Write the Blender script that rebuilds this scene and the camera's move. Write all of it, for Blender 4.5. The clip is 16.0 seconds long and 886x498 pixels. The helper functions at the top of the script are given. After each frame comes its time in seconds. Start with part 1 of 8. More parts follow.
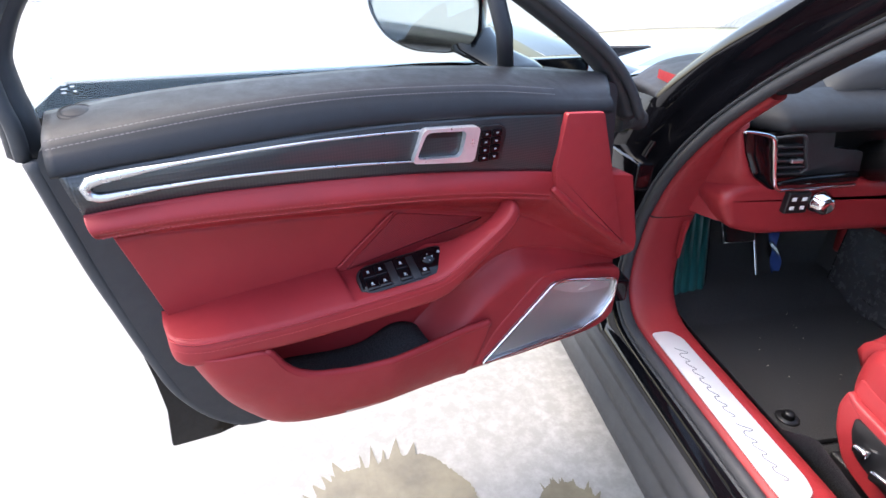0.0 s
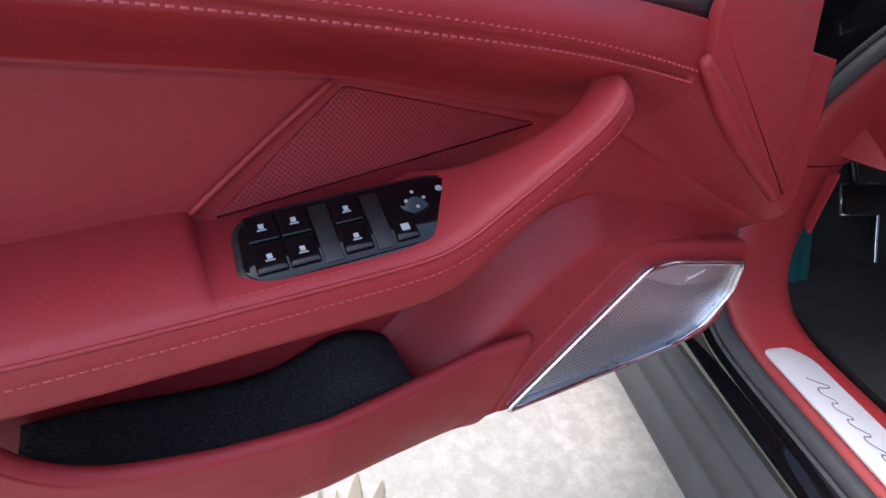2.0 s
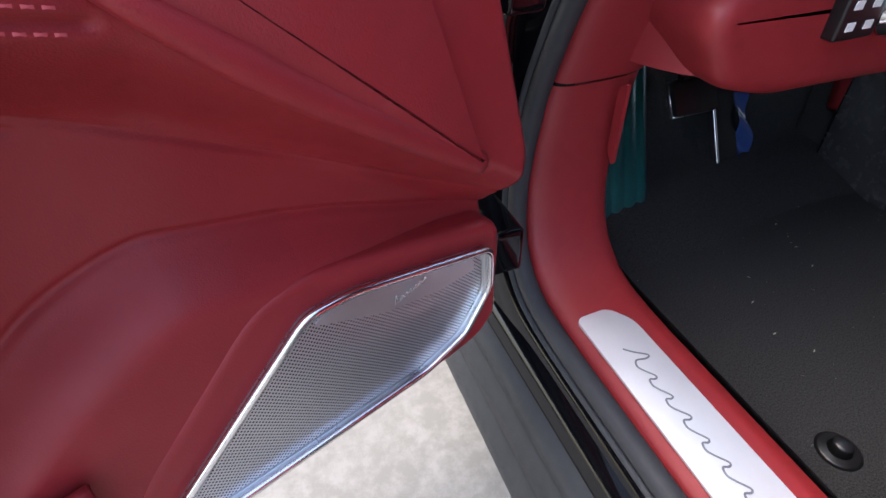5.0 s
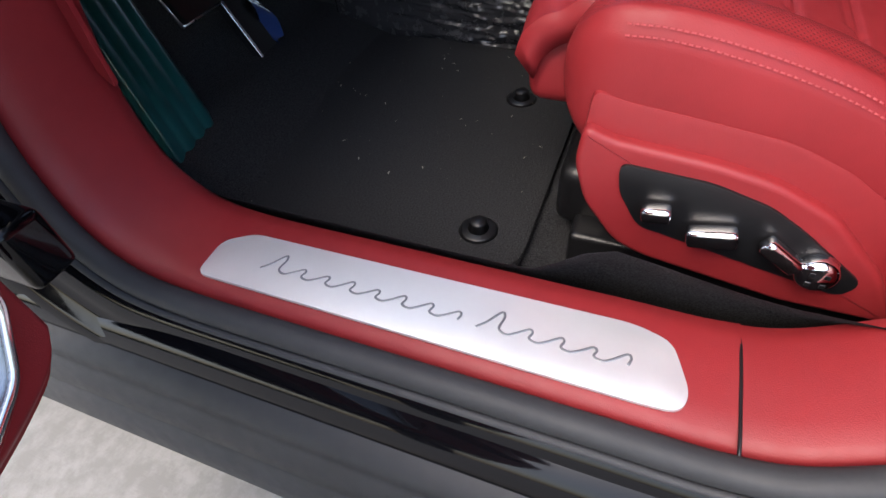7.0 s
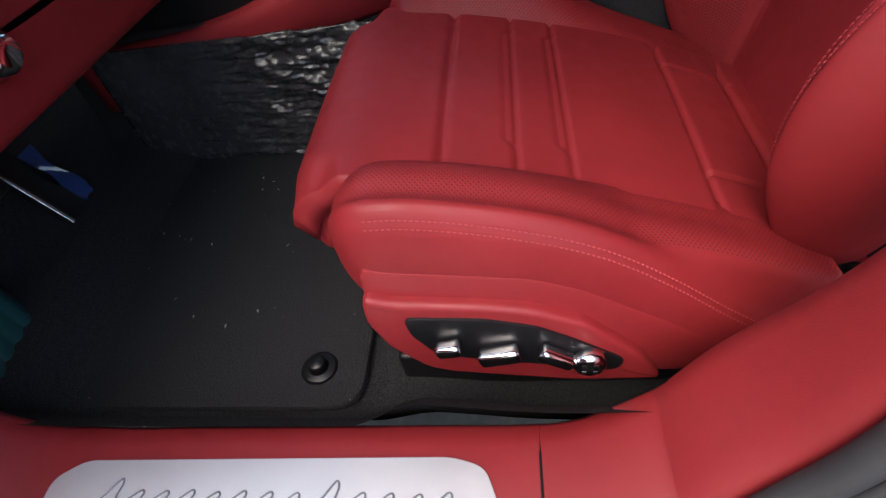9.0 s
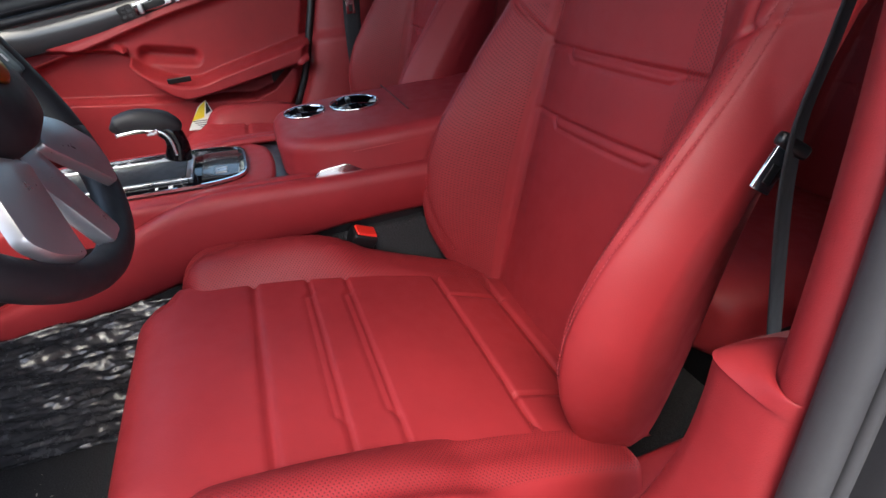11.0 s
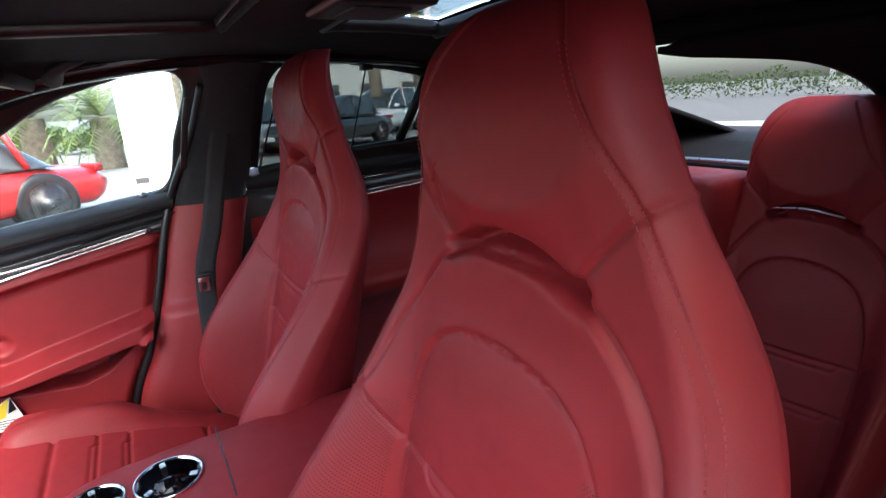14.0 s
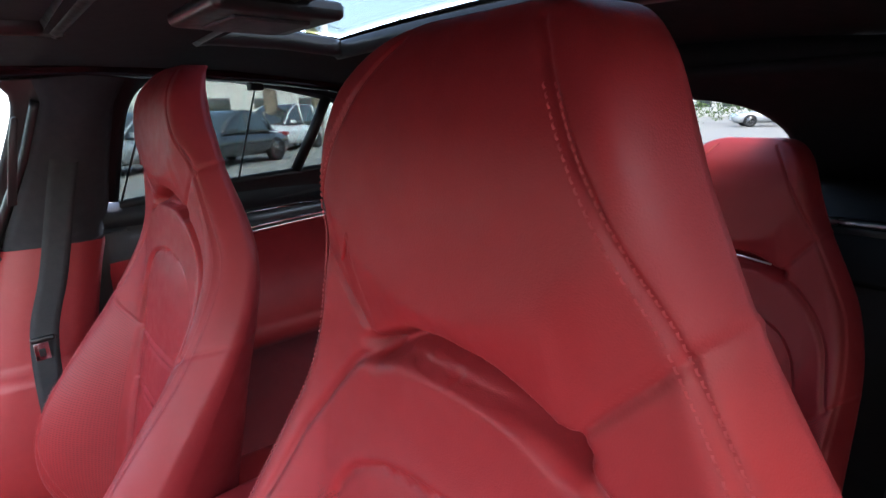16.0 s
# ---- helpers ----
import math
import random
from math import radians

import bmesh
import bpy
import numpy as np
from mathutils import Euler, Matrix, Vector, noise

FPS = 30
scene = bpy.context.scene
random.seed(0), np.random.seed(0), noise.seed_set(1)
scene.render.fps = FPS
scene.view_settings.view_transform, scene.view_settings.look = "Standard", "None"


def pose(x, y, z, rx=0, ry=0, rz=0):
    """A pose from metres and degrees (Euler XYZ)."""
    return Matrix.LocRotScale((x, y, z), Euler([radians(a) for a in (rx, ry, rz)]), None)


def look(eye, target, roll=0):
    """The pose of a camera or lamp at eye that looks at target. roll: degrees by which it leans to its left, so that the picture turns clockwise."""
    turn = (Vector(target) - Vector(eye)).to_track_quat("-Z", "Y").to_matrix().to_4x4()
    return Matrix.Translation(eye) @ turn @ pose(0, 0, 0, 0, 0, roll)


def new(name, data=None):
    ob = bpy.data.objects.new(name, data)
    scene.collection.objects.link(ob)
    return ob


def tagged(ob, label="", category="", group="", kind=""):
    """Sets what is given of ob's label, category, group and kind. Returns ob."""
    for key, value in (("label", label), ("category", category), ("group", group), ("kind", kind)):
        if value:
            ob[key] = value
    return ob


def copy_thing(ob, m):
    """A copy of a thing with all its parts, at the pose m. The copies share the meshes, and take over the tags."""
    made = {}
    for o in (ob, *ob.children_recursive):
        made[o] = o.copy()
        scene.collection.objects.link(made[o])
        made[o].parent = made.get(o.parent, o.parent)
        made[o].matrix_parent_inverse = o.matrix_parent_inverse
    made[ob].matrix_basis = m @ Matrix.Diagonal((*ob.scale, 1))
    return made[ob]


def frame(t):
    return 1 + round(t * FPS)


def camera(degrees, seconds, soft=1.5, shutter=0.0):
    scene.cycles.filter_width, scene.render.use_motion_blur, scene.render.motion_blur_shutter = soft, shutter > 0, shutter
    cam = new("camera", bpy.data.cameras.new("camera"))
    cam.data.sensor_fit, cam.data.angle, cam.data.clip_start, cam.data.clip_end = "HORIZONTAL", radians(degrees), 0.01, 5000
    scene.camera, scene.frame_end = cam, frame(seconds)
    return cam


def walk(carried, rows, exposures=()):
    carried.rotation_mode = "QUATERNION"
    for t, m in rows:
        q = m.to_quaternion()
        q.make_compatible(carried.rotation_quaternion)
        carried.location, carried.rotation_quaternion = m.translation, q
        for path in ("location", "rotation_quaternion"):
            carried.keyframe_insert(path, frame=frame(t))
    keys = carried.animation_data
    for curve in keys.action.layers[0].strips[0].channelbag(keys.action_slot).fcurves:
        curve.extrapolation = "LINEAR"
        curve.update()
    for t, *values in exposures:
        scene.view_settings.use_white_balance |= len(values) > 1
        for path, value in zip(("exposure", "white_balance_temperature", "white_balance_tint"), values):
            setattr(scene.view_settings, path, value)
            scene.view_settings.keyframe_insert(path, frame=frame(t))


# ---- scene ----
cam = camera(80.0, 16.0)
PATH = [
    (0, (-1.455, -0.923, 1.193), (-1.321, -0.059, 0.707), 0.6),
    (0.5, (-1.483, -0.859, 1.148), (-1.392, 0.007, 0.656), 3.1),
    (1, (-1.478, -0.758, 1.061), (-1.390, 0.102, 0.558), 4.6),
    (1.5, (-1.457, -0.637, 0.986), (-1.348, 0.211, 0.468), 4.0),
    (2, (-1.404, -0.518, 0.940), (-1.249, 0.310, 0.400), 4.3),
    (2.5, (-1.327, -0.439, 0.900), (-1.123, 0.371, 0.350), 1.9),
    (3, (-1.224, -0.363, 0.806), (-1.003, 0.451, 0.268), -0.2),
    (5.5, (-1.070, -0.375, 0.911), (-0.775, 0.312, 0.247), -3.7),
    (6, (-1.020, -0.445, 0.863), (-0.574, 0.145, 0.190), -10.6),
    (6.5, (-1.040, -0.421, 0.835), (-0.478, -0.002, 0.122), -8.0),
    (7, (-1.036, -0.394, 0.796), (-0.416, -0.096, 0.071), -6.2),
    (7.5, (-1.031, -0.389, 0.783), (-0.394, -0.139, 0.054), -6.1),
    (8, (-1.028, -0.423, 0.815), (-0.370, -0.198, 0.096), -7.9),
    (8.5, (-0.966, -0.499, 0.868), (-0.319, -0.299, 0.133), -11.2),
    (11, (-0.892, -0.497, 1.018), (-0.082, -0.755, 0.490), -5.7),
    (11.5, (-0.859, -0.532, 1.044), (-0.036, -0.856, 0.577), -4.7),
    (12, (-0.828, -0.563, 1.089), (-0.001, -0.924, 0.658), -4.1),
    (12.5, (-0.795, -0.610, 1.144), (0.026, -1.021, 0.748), -3.8),
    (13, (-0.763, -0.661, 1.197), (0.057, -1.103, 0.833), -4.7),
    (13.5, (-0.725, -0.679, 1.225), (0.100, -1.150, 0.913), -4.0),
    (14, (-0.686, -0.697, 1.247), (0.146, -1.177, 0.970), -3.4),
    (14.5, (-0.645, -0.738, 1.262), (0.192, -1.220, 1.006), -2.9),
    (15, (-0.610, -0.743, 1.276), (0.205, -1.272, 1.041), -1.7),
    (15.5, (-0.570, -0.762, 1.268), (0.209, -1.342, 1.030), -1.5),
    (16, (-0.550, -0.768, 1.268), (0.179, -1.404, 1.016), -1.5),
]
EXPOSURE = ((0, 1.3), (1.5, 1.25), (3.0, 1.1), (5.5, 0.85), (7.0, 0.48), (8.5, 0.08), (11.0, 0.88), (12.5, 1.3), (14.0, 1.75), (15.0, 2.15), (16.0, 2.4))
walk(cam, [(t, look(e, g, r)) for t, e, g, r in PATH], EXPOSURE)

SKY_STRENGTH, SUN_STRENGTH = 0.43, 0.22
# world and light: bright overcast noon on a pale concrete lot
world = bpy.data.worlds.new("world")
scene.world = world
world.use_nodes = True
WN = world.node_tree
sky = WN.nodes.new("ShaderNodeTexSky")
sky.sky_type, sky.sun_disc = "NISHITA", False
sky.sun_elevation, sky.sun_rotation = radians(58), radians(295)
sky.air_density, sky.dust_density = 1.0, 4.0
WN.links.new(sky.outputs[0], WN.nodes["Background"].inputs[0])
WN.nodes["Background"].inputs[1].default_value = SKY_STRENGTH
sun = new("sun", bpy.data.lights.new("sun", "SUN"))
sun.data.energy, sun.data.angle, sun.data.color = SUN_STRENGTH, radians(35), (1.0, 0.96, 0.91)
sun.matrix_world = look((-6, 2.8, 10), (0, 0, 0))


# ---- materials ----
def nodes_of(name, col, rough=0.5, metal=0.0, spec=0.5, coat=0.0):
    m = bpy.data.materials.new(name)
    m.use_nodes = True
    nt = m.node_tree
    b = nt.nodes["Principled BSDF"]
    b.inputs["Base Color"].default_value = (*col, 1)
    b.inputs["Roughness"].default_value, b.inputs["Metallic"].default_value = rough, metal
    b.inputs["Specular IOR Level"].default_value, b.inputs["Coat Weight"].default_value = spec, coat
    return m, nt, b


def coords(nt, scale, kind="Object"):
    tc, mp = nt.nodes.new("ShaderNodeTexCoord"), nt.nodes.new("ShaderNodeMapping")
    mp.inputs["Scale"].default_value = scale if isinstance(scale, tuple) else (scale,) * 3
    nt.links.new(tc.outputs[kind], mp.inputs[0])
    return mp.outputs[0]


def noise_of(nt, scale, detail=4.0, rough=0.6, kind="Object"):
    n = nt.nodes.new("ShaderNodeTexNoise")
    n.inputs["Scale"].default_value, n.inputs["Detail"].default_value, n.inputs["Roughness"].default_value = 1.0, detail, rough
    nt.links.new(coords(nt, scale, kind), n.inputs["Vector"])
    return n.outputs["Fac"]


def ramp(nt, fac, lo, hi, a, b):
    r = nt.nodes.new("ShaderNodeMapRange")
    for k, v in zip(("From Min", "From Max", "To Min", "To Max"), (lo, hi, a, b)):
        r.inputs[k].default_value = v
    nt.links.new(fac, r.inputs["Value"])
    return r.outputs[0]


def mix(nt, fac, a, b):
    x = nt.nodes.new("ShaderNodeMix")
    x.data_type = "RGBA"
    for sock, v in ((x.inputs[6], a), (x.inputs[7], b)):
        if isinstance(v, tuple):
            sock.default_value = (*v, 1)
        else:
            nt.links.new(v, sock)
    nt.links.new(fac, x.inputs[0])
    return x.outputs[2]


def bump(nt, b, height, strength, distance):
    n = nt.nodes.new("ShaderNodeBump")
    n.inputs["Strength"].default_value, n.inputs["Distance"].default_value = strength, distance
    nt.links.new(height, n.inputs["Height"])
    last = b.inputs["Normal"].links
    if last:
        nt.links.new(last[0].from_socket, n.inputs["Normal"])
    nt.links.new(n.outputs[0], b.inputs["Normal"])


def voronoi(nt, scale, kind="Object", feature="F1", randomness=1.0, dims="3D", turn=0.0):
    v = nt.nodes.new("ShaderNodeTexVoronoi")
    v.voronoi_dimensions, v.feature = dims, feature
    v.inputs["Scale"].default_value, v.inputs["Randomness"].default_value = 1.0, randomness
    c = coords(nt, scale, kind)
    c.node.inputs["Rotation"].default_value[2] = radians(turn)
    nt.links.new(c, v.inputs["Vector"])
    return v.outputs["Distance"]


def plain(name, col, rough=0.5, metal=0.0, spec=0.5, coat=0.0, grain=0.0, scale=300.0, vary=0.15):
    """A surface with slow and fine variation in colour and gloss, and a fine relief."""
    m, nt, b = nodes_of(name, col, rough, metal, spec, coat)
    f = noise_of(nt, 9.0, 5.0)
    lo, hi = tuple(c * (1 - vary) for c in col), tuple(min(1, c * (1 + vary)) for c in col)
    nt.links.new(mix(nt, ramp(nt, f, 0.3, 0.7, 0, 1), lo, hi), b.inputs["Base Color"])
    nt.links.new(ramp(nt, noise_of(nt, 60.0), 0.3, 0.7, max(0.02, rough - 0.06), min(1, rough + 0.08)), b.inputs["Roughness"])
    if grain:
        bump(nt, b, noise_of(nt, scale, 2.0), grain, 0.001)
    return m


def leather(name, col, rough=0.47, holes=0.0, pitch=0.005, ribs=0.0):
    """Grained hide; holes: punched rows on a square grid set on edge; ribs: a fine twill."""
    m, nt, b = nodes_of(name, col, rough, spec=0.32)
    slow = ramp(nt, noise_of(nt, 7.0, 4.0), 0.3, 0.7, 0, 1)
    base = mix(nt, slow, tuple(c * 0.9 for c in col), tuple(c * 1.1 for c in col))
    nt.links.new(ramp(nt, noise_of(nt, 40.0), 0.3, 0.7, rough - 0.05, rough + 0.1), b.inputs["Roughness"])
    bump(nt, b, voronoi(nt, 900.0), 0.2, 0.0005)
    bump(nt, b, noise_of(nt, 90.0, 3.0), 0.05, 0.002)
    if holes:
        d = voronoi(nt, 1 / pitch, "UV", randomness=0.0, dims="2D", turn=45)
        h = ramp(nt, d, 0.2, 0.3, 0, 1)
        base = mix(nt, h, tuple(c * (1 - 0.75 * holes) for c in col), base)
        bump(nt, b, h, 0.6 * holes, 0.001)
    nt.links.new(base, b.inputs["Base Color"])
    return m


REDC = (0.250, 0.0190, 0.0230)
RED = leather("red_leather", REDC)
PERF = leather("perforated_red_leather", REDC, 0.45, 0.75, 0.0032)
REDP = plain("red_soft_plastic", (0.255, 0.0175, 0.0215), 0.5, grain=0.25, scale=900, vary=0.06)
REDT = plain("red_thread", (0.38, 0.046, 0.052), 0.6)
NAVY = leather("dark_leather", (0.013, 0.0135, 0.016), 0.52)
THREAD = plain("grey_thread", (0.075, 0.072, 0.08), 0.7)
RUBBER = plain("grey_rubber", (0.032, 0.033, 0.036), 0.62, grain=0.1, scale=500)
PLAST = plain("charcoal_plastic", (0.024, 0.025, 0.028), 0.55, grain=0.3, scale=1400)
BLACK = plain("black_plastic", (0.008, 0.008, 0.009), 0.35, grain=0.05)
GLOSS = plain("gloss_black_paint", (0.003, 0.003, 0.004), 0.06, spec=0.25, coat=0.12)
CHROME = plain("chrome", (0.75, 0.75, 0.77), 0.1, 1.0, vary=0.04)
SATIN = plain("brushed_aluminium", (0.62, 0.63, 0.65), 0.3, 1.0, vary=0.05)
WHITE = plain("white_print", (0.7, 0.7, 0.7), 0.6)
PALE = plain("pale_print", (0.32, 0.32, 0.33), 0.6)
HEADL = plain("headliner", (0.012, 0.012, 0.014), 0.95, spec=0.2, grain=0.3, scale=900)
BELT = plain("belt_webbing", (0.02, 0.021, 0.024), 0.8, grain=0.5, scale=700)


def make_carbon():
    m, nt, b = nodes_of("carbon_weave", (0.02, 0.02, 0.022), 0.3, coat=0.3)
    ch = nt.nodes.new("ShaderNodeTexChecker")
    ch.inputs["Scale"].default_value = 1.0
    ch.inputs["Color1"].default_value, ch.inputs["Color2"].default_value = (0.008, 0.008, 0.009, 1), (0.040, 0.040, 0.043, 1)
    c = coords(nt, 1 / 0.0028, "UV")
    c.node.inputs["Rotation"].default_value[2] = radians(45)
    nt.links.new(c, ch.inputs["Vector"])
    nt.links.new(ch.outputs[0], b.inputs["Base Color"])
    nt.links.new(ramp(nt, ch.outputs["Fac"], 0, 1, 0.25, 0.5), b.inputs["Roughness"])
    return m


def make_carpet():
    m, nt, b = nodes_of("black_carpet", (0.012, 0.012, 0.013), 0.98, spec=0.15)
    f = noise_of(nt, 500.0, 3.0, 0.8)
    nt.links.new(mix(nt, ramp(nt, f, 0.35, 0.7, 0, 1), (0.014, 0.014, 0.015), (0.075, 0.075, 0.078)), b.inputs["Base Color"])
    bump(nt, b, f, 1.0, 0.004)
    bump(nt, b, noise_of(nt, 12.0), 0.3, 0.01)
    return m


def make_suede():
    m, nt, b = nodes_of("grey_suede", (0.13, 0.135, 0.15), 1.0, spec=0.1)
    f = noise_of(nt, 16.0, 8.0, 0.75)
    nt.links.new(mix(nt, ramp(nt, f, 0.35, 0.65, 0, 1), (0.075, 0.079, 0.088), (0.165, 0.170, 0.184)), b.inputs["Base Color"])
    b.inputs["Sheen Weight"].default_value = 0.5
    bump(nt, b, noise_of(nt, 900.0), 0.4, 0.001)
    return m


def make_concrete():
    m, nt, b = nodes_of("pale_concrete", (0.6, 0.58, 0.54), 0.85)
    a, c = noise_of(nt, 1.3, 6.0, 0.65), noise_of(nt, 26.0, 6.0, 0.7)
    base = mix(nt, ramp(nt, a, 0.3, 0.7, 0, 1), (0.205, 0.201, 0.190), (0.255, 0.251, 0.240))
    base = mix(nt, ramp(nt, c, 0.42, 0.62, 0, 1), (0.180, 0.176, 0.165), base)
    stretched = noise_of(nt, (300.0, 14.0, 1.0), 3.0)
    bump(nt, b, stretched, 0.15, 0.002)
    bump(nt, b, c, 0.12, 0.002)
    nt.links.new(base, b.inputs["Base Color"])
    return m


def make_mesh(name, col, pitch, hole=0.3, rough=0.3):
    """Punched sheet metal."""
    m, nt, b = nodes_of(name, col, rough, 1.0)
    h = ramp(nt, voronoi(nt, 1 / pitch, "UV", randomness=0.0, dims="2D", turn=45), hole, hole + 0.08, 0, 1)
    nt.links.new(mix(nt, h, (0.01, 0.01, 0.011), col), b.inputs["Base Color"])
    bump(nt, b, h, 0.6, 0.001)
    return m


CARBON, CARPET, SUEDE, CONC = make_carbon(), make_carpet(), make_suede(), make_concrete()
GRILLE = make_mesh("punched_steel", (0.60, 0.61, 0.64), 0.0026, 0.24, 0.4)


def make_glass(name, tint=(1, 1, 1), gloss=0.7):
    """A thin pane: clear, with a reflection that grows towards grazing views."""
    m = bpy.data.materials.new(name)
    m.use_nodes = True
    nt = m.node_tree
    nt.nodes.clear()
    out, gl, tr, mx, lw, pw, sc = (nt.nodes.new("ShaderNode" + k) for k in ("OutputMaterial", "BsdfGlossy", "BsdfTransparent", "MixShader", "LayerWeight", "Math", "MapRange"))
    gl.inputs["Roughness"].default_value, tr.inputs["Color"].default_value = 0.01, (*tint, 1)
    lw.inputs["Blend"].default_value = 0.5
    pw.operation = "POWER"
    pw.inputs[1].default_value = 5.0
    sc.inputs["To Min"].default_value, sc.inputs["To Max"].default_value = 0.06, gloss
    nt.links.new(lw.outputs["Facing"], pw.inputs[0])
    nt.links.new(pw.outputs[0], sc.inputs["Value"])
    nt.links.new(sc.outputs[0], mx.inputs[0])
    nt.links.new(tr.outputs[0], mx.inputs[1])
    nt.links.new(gl.outputs[0], mx.inputs[2])
    nt.links.new(mx.outputs[0], out.inputs[0])
    return m


GLASS = make_glass("window_glass", (0.86, 0.93, 0.91))
PRIVACY = make_glass("privacy_glass", (0.30, 0.335, 0.33))
SCREEN = make_glass("rear_screen_glass", (0.30, 0.32, 0.32), 0.2)
ROOFGLASS = make_glass("tinted_roof_glass", (0.16, 0.18, 0.185))


# ---- mesh helpers ----
def build(name, verts, faces, mats, parent=None, label="", uv=None, face_mats=None, smooth=True, m=None):
    me = bpy.data.meshes.new(name)
    if m is not None:
        verts = [m @ Vector(v) for v in verts]
    me.from_pydata([tuple(v) for v in verts], [], [tuple(f) for f in faces])
    for k in mats if isinstance(mats, (list, tuple)) else [mats]:
        me.materials.append(k)
    if uv is not None:
        lay = me.uv_layers.new(name="UVMap")
        idx = np.empty(len(me.loops), dtype=np.int32)
        me.loops.foreach_get("vertex_index", idx)
        lay.data.foreach_set("uv", np.asarray(uv, dtype=np.float32)[idx].ravel())
    if face_mats is not None:
        me.polygons.foreach_set("material_index", np.asarray(face_mats, dtype=np.int32))
    if smooth:
        me.shade_smooth()
    me.update()
    ob = new(name, me)
    if parent is not None:
        ob.parent = parent
    if label:
        ob["label"] = label
    return ob


def thing(name, label, category, group="", kind="", at=(0, 0, 0)):
    ob = new(name)
    ob.empty_display_size = 0.05
    ob.location = at
    return tagged(ob, label, category, group, kind)


def spline(pts, n):
    """Catmull-Rom through the points, n samples evenly in length."""
    p = np.array(pts, float)
    q = np.vstack([2 * p[0] - p[1], p, 2 * p[-1] - p[-2]])
    out = []
    for i in range(len(p) - 1):
        t = np.linspace(0, 1, 24, endpoint=False)[:, None]
        a, b, c, d = q[i], q[i + 1], q[i + 2], q[i + 3]
        out.append(0.5 * (2 * b + (c - a) * t + (2 * a - 5 * b + 4 * c - d) * t**2 + (3 * b - a - 3 * c + d) * t**3))
    out = np.vstack([*out, p[-1:]])
    s = np.r_[0, np.cumsum(np.linalg.norm(np.diff(out, axis=0), axis=1))]
    w = np.linspace(0, s[-1], n)
    return np.stack([np.interp(w, s, out[:, k]) for k in range(out.shape[1])], 1)


def curve_fn(pts):
    """z as a smooth function of u, from a few points in rising u."""
    p = spline(sorted(pts), 160)
    return lambda u: np.interp(u, p[:, 0], p[:, 1])


def sstep(a, b, x):
    t = np.clip((np.asarray(x, float) - a) / (b - a), 0, 1)
    return t * t * (3 - 2 * t)


def grid_faces(nu, nv, wrap_v=False):
    f = []
    for i in range(nu - 1):
        for j in range(nv if wrap_v else nv - 1):
            k = (j + 1) % nv
            f.append((i * nv + j, i * nv + k, (i + 1) * nv + k, (i + 1) * nv + j))
    return f


def sheet(name, P, mats, parent=None, label="", uv=None, face_mats=None, thick=None, m=None):
    """A grid of points P[nu, nv, 3] as a surface; thick: a vector by which a second skin lies behind, closed round the rim."""
    nu, nv = P.shape[:2]
    verts, faces = P.reshape(-1, 3), grid_faces(nu, nv)
    u2 = uv.reshape(-1, 2) if uv is not None else None
    if thick is not None:
        n = nu * nv
        faces = faces + [tuple(n + k for k in reversed(f)) for f in faces]
        rim = [j for j in range(nv)] + [i * nv + nv - 1 for i in range(1, nu)] + [(nu - 1) * nv + j for j in range(nv - 2, -1, -1)] + [i * nv for i in range(nu - 2, 0, -1)]
        base = len(faces)
        faces += [(b, a, n + a, n + b) for a, b in zip(rim, rim[1:] + rim[:1])]
        verts = np.vstack([verts, verts + np.array(thick)])
        if u2 is not None:
            u2 = np.vstack([u2, u2])
        if face_mats is not None:
            face_mats = np.r_[face_mats, face_mats, np.zeros(len(faces) - base, int)]
    return build(name, verts, faces, mats, parent, label, u2, face_mats, m=m)


def loft(name, rings, mats, parent=None, label="", caps=True, m=None, closed=False, uv=None):
    """Rings of equal count skinned into a body."""
    R = np.array(rings, float)
    n, k = R.shape[:2]
    faces = grid_faces(n, k, True)
    if closed:
        faces += [((n - 1) * k + j, (n - 1) * k + (j + 1) % k, (j + 1) % k, j) for j in range(k)]
    elif caps:
        faces += [tuple(range(k - 1, -1, -1)), tuple((n - 1) * k + j for j in range(k))]
    return build(name, R.reshape(-1, 3), faces, mats, parent, label, uv, m=m)


def frames_along(path, up=(0, 0, 1)):
    p = np.array(path, float)
    t = np.gradient(p, axis=0)
    t /= np.linalg.norm(t, axis=1)[:, None] + 1e-12
    side = np.cross(t, np.array(up, float))
    side /= np.linalg.norm(side, axis=1)[:, None] + 1e-9
    return p, t, side, np.cross(side, t)


def tube(name, path, r, mats, parent=None, label="", n=10, up=(0, 0, 1), squash=1.0, m=None, closed=False, power=1.0):
    """A round or oval bar along a path; r may vary."""
    p, t, s, u = frames_along(path, up)
    r = np.broadcast_to(r, (len(p),))
    a = np.linspace(0, 2 * np.pi, n, endpoint=False)
    ca, sa = np.sign(np.cos(a)) * abs(np.cos(a)) ** power, np.sign(np.sin(a)) * abs(np.sin(a)) ** power
    rings = [p[i] + r[i] * (ca[:, None] * s[i] + squash * sa[:, None] * u[i]) for i in range(len(p))]
    return loft(name, rings, mats, parent, label, m=m, closed=closed)


def sweep(name, path, section, mats, parent=None, label="", up=(0, 0, 1), m=None, shut=False):
    """A profile of (across, along up) points drawn along a path."""
    p, t, s, u = frames_along(path, up)
    P = np.array([[p[i] + a * s[i] + b * u[i] for a, b in section] for i in range(len(p))])
    if shut:
        return loft(name, P, mats, parent, label, m=m)
    return sheet(name, P, mats, parent, label, m=m)


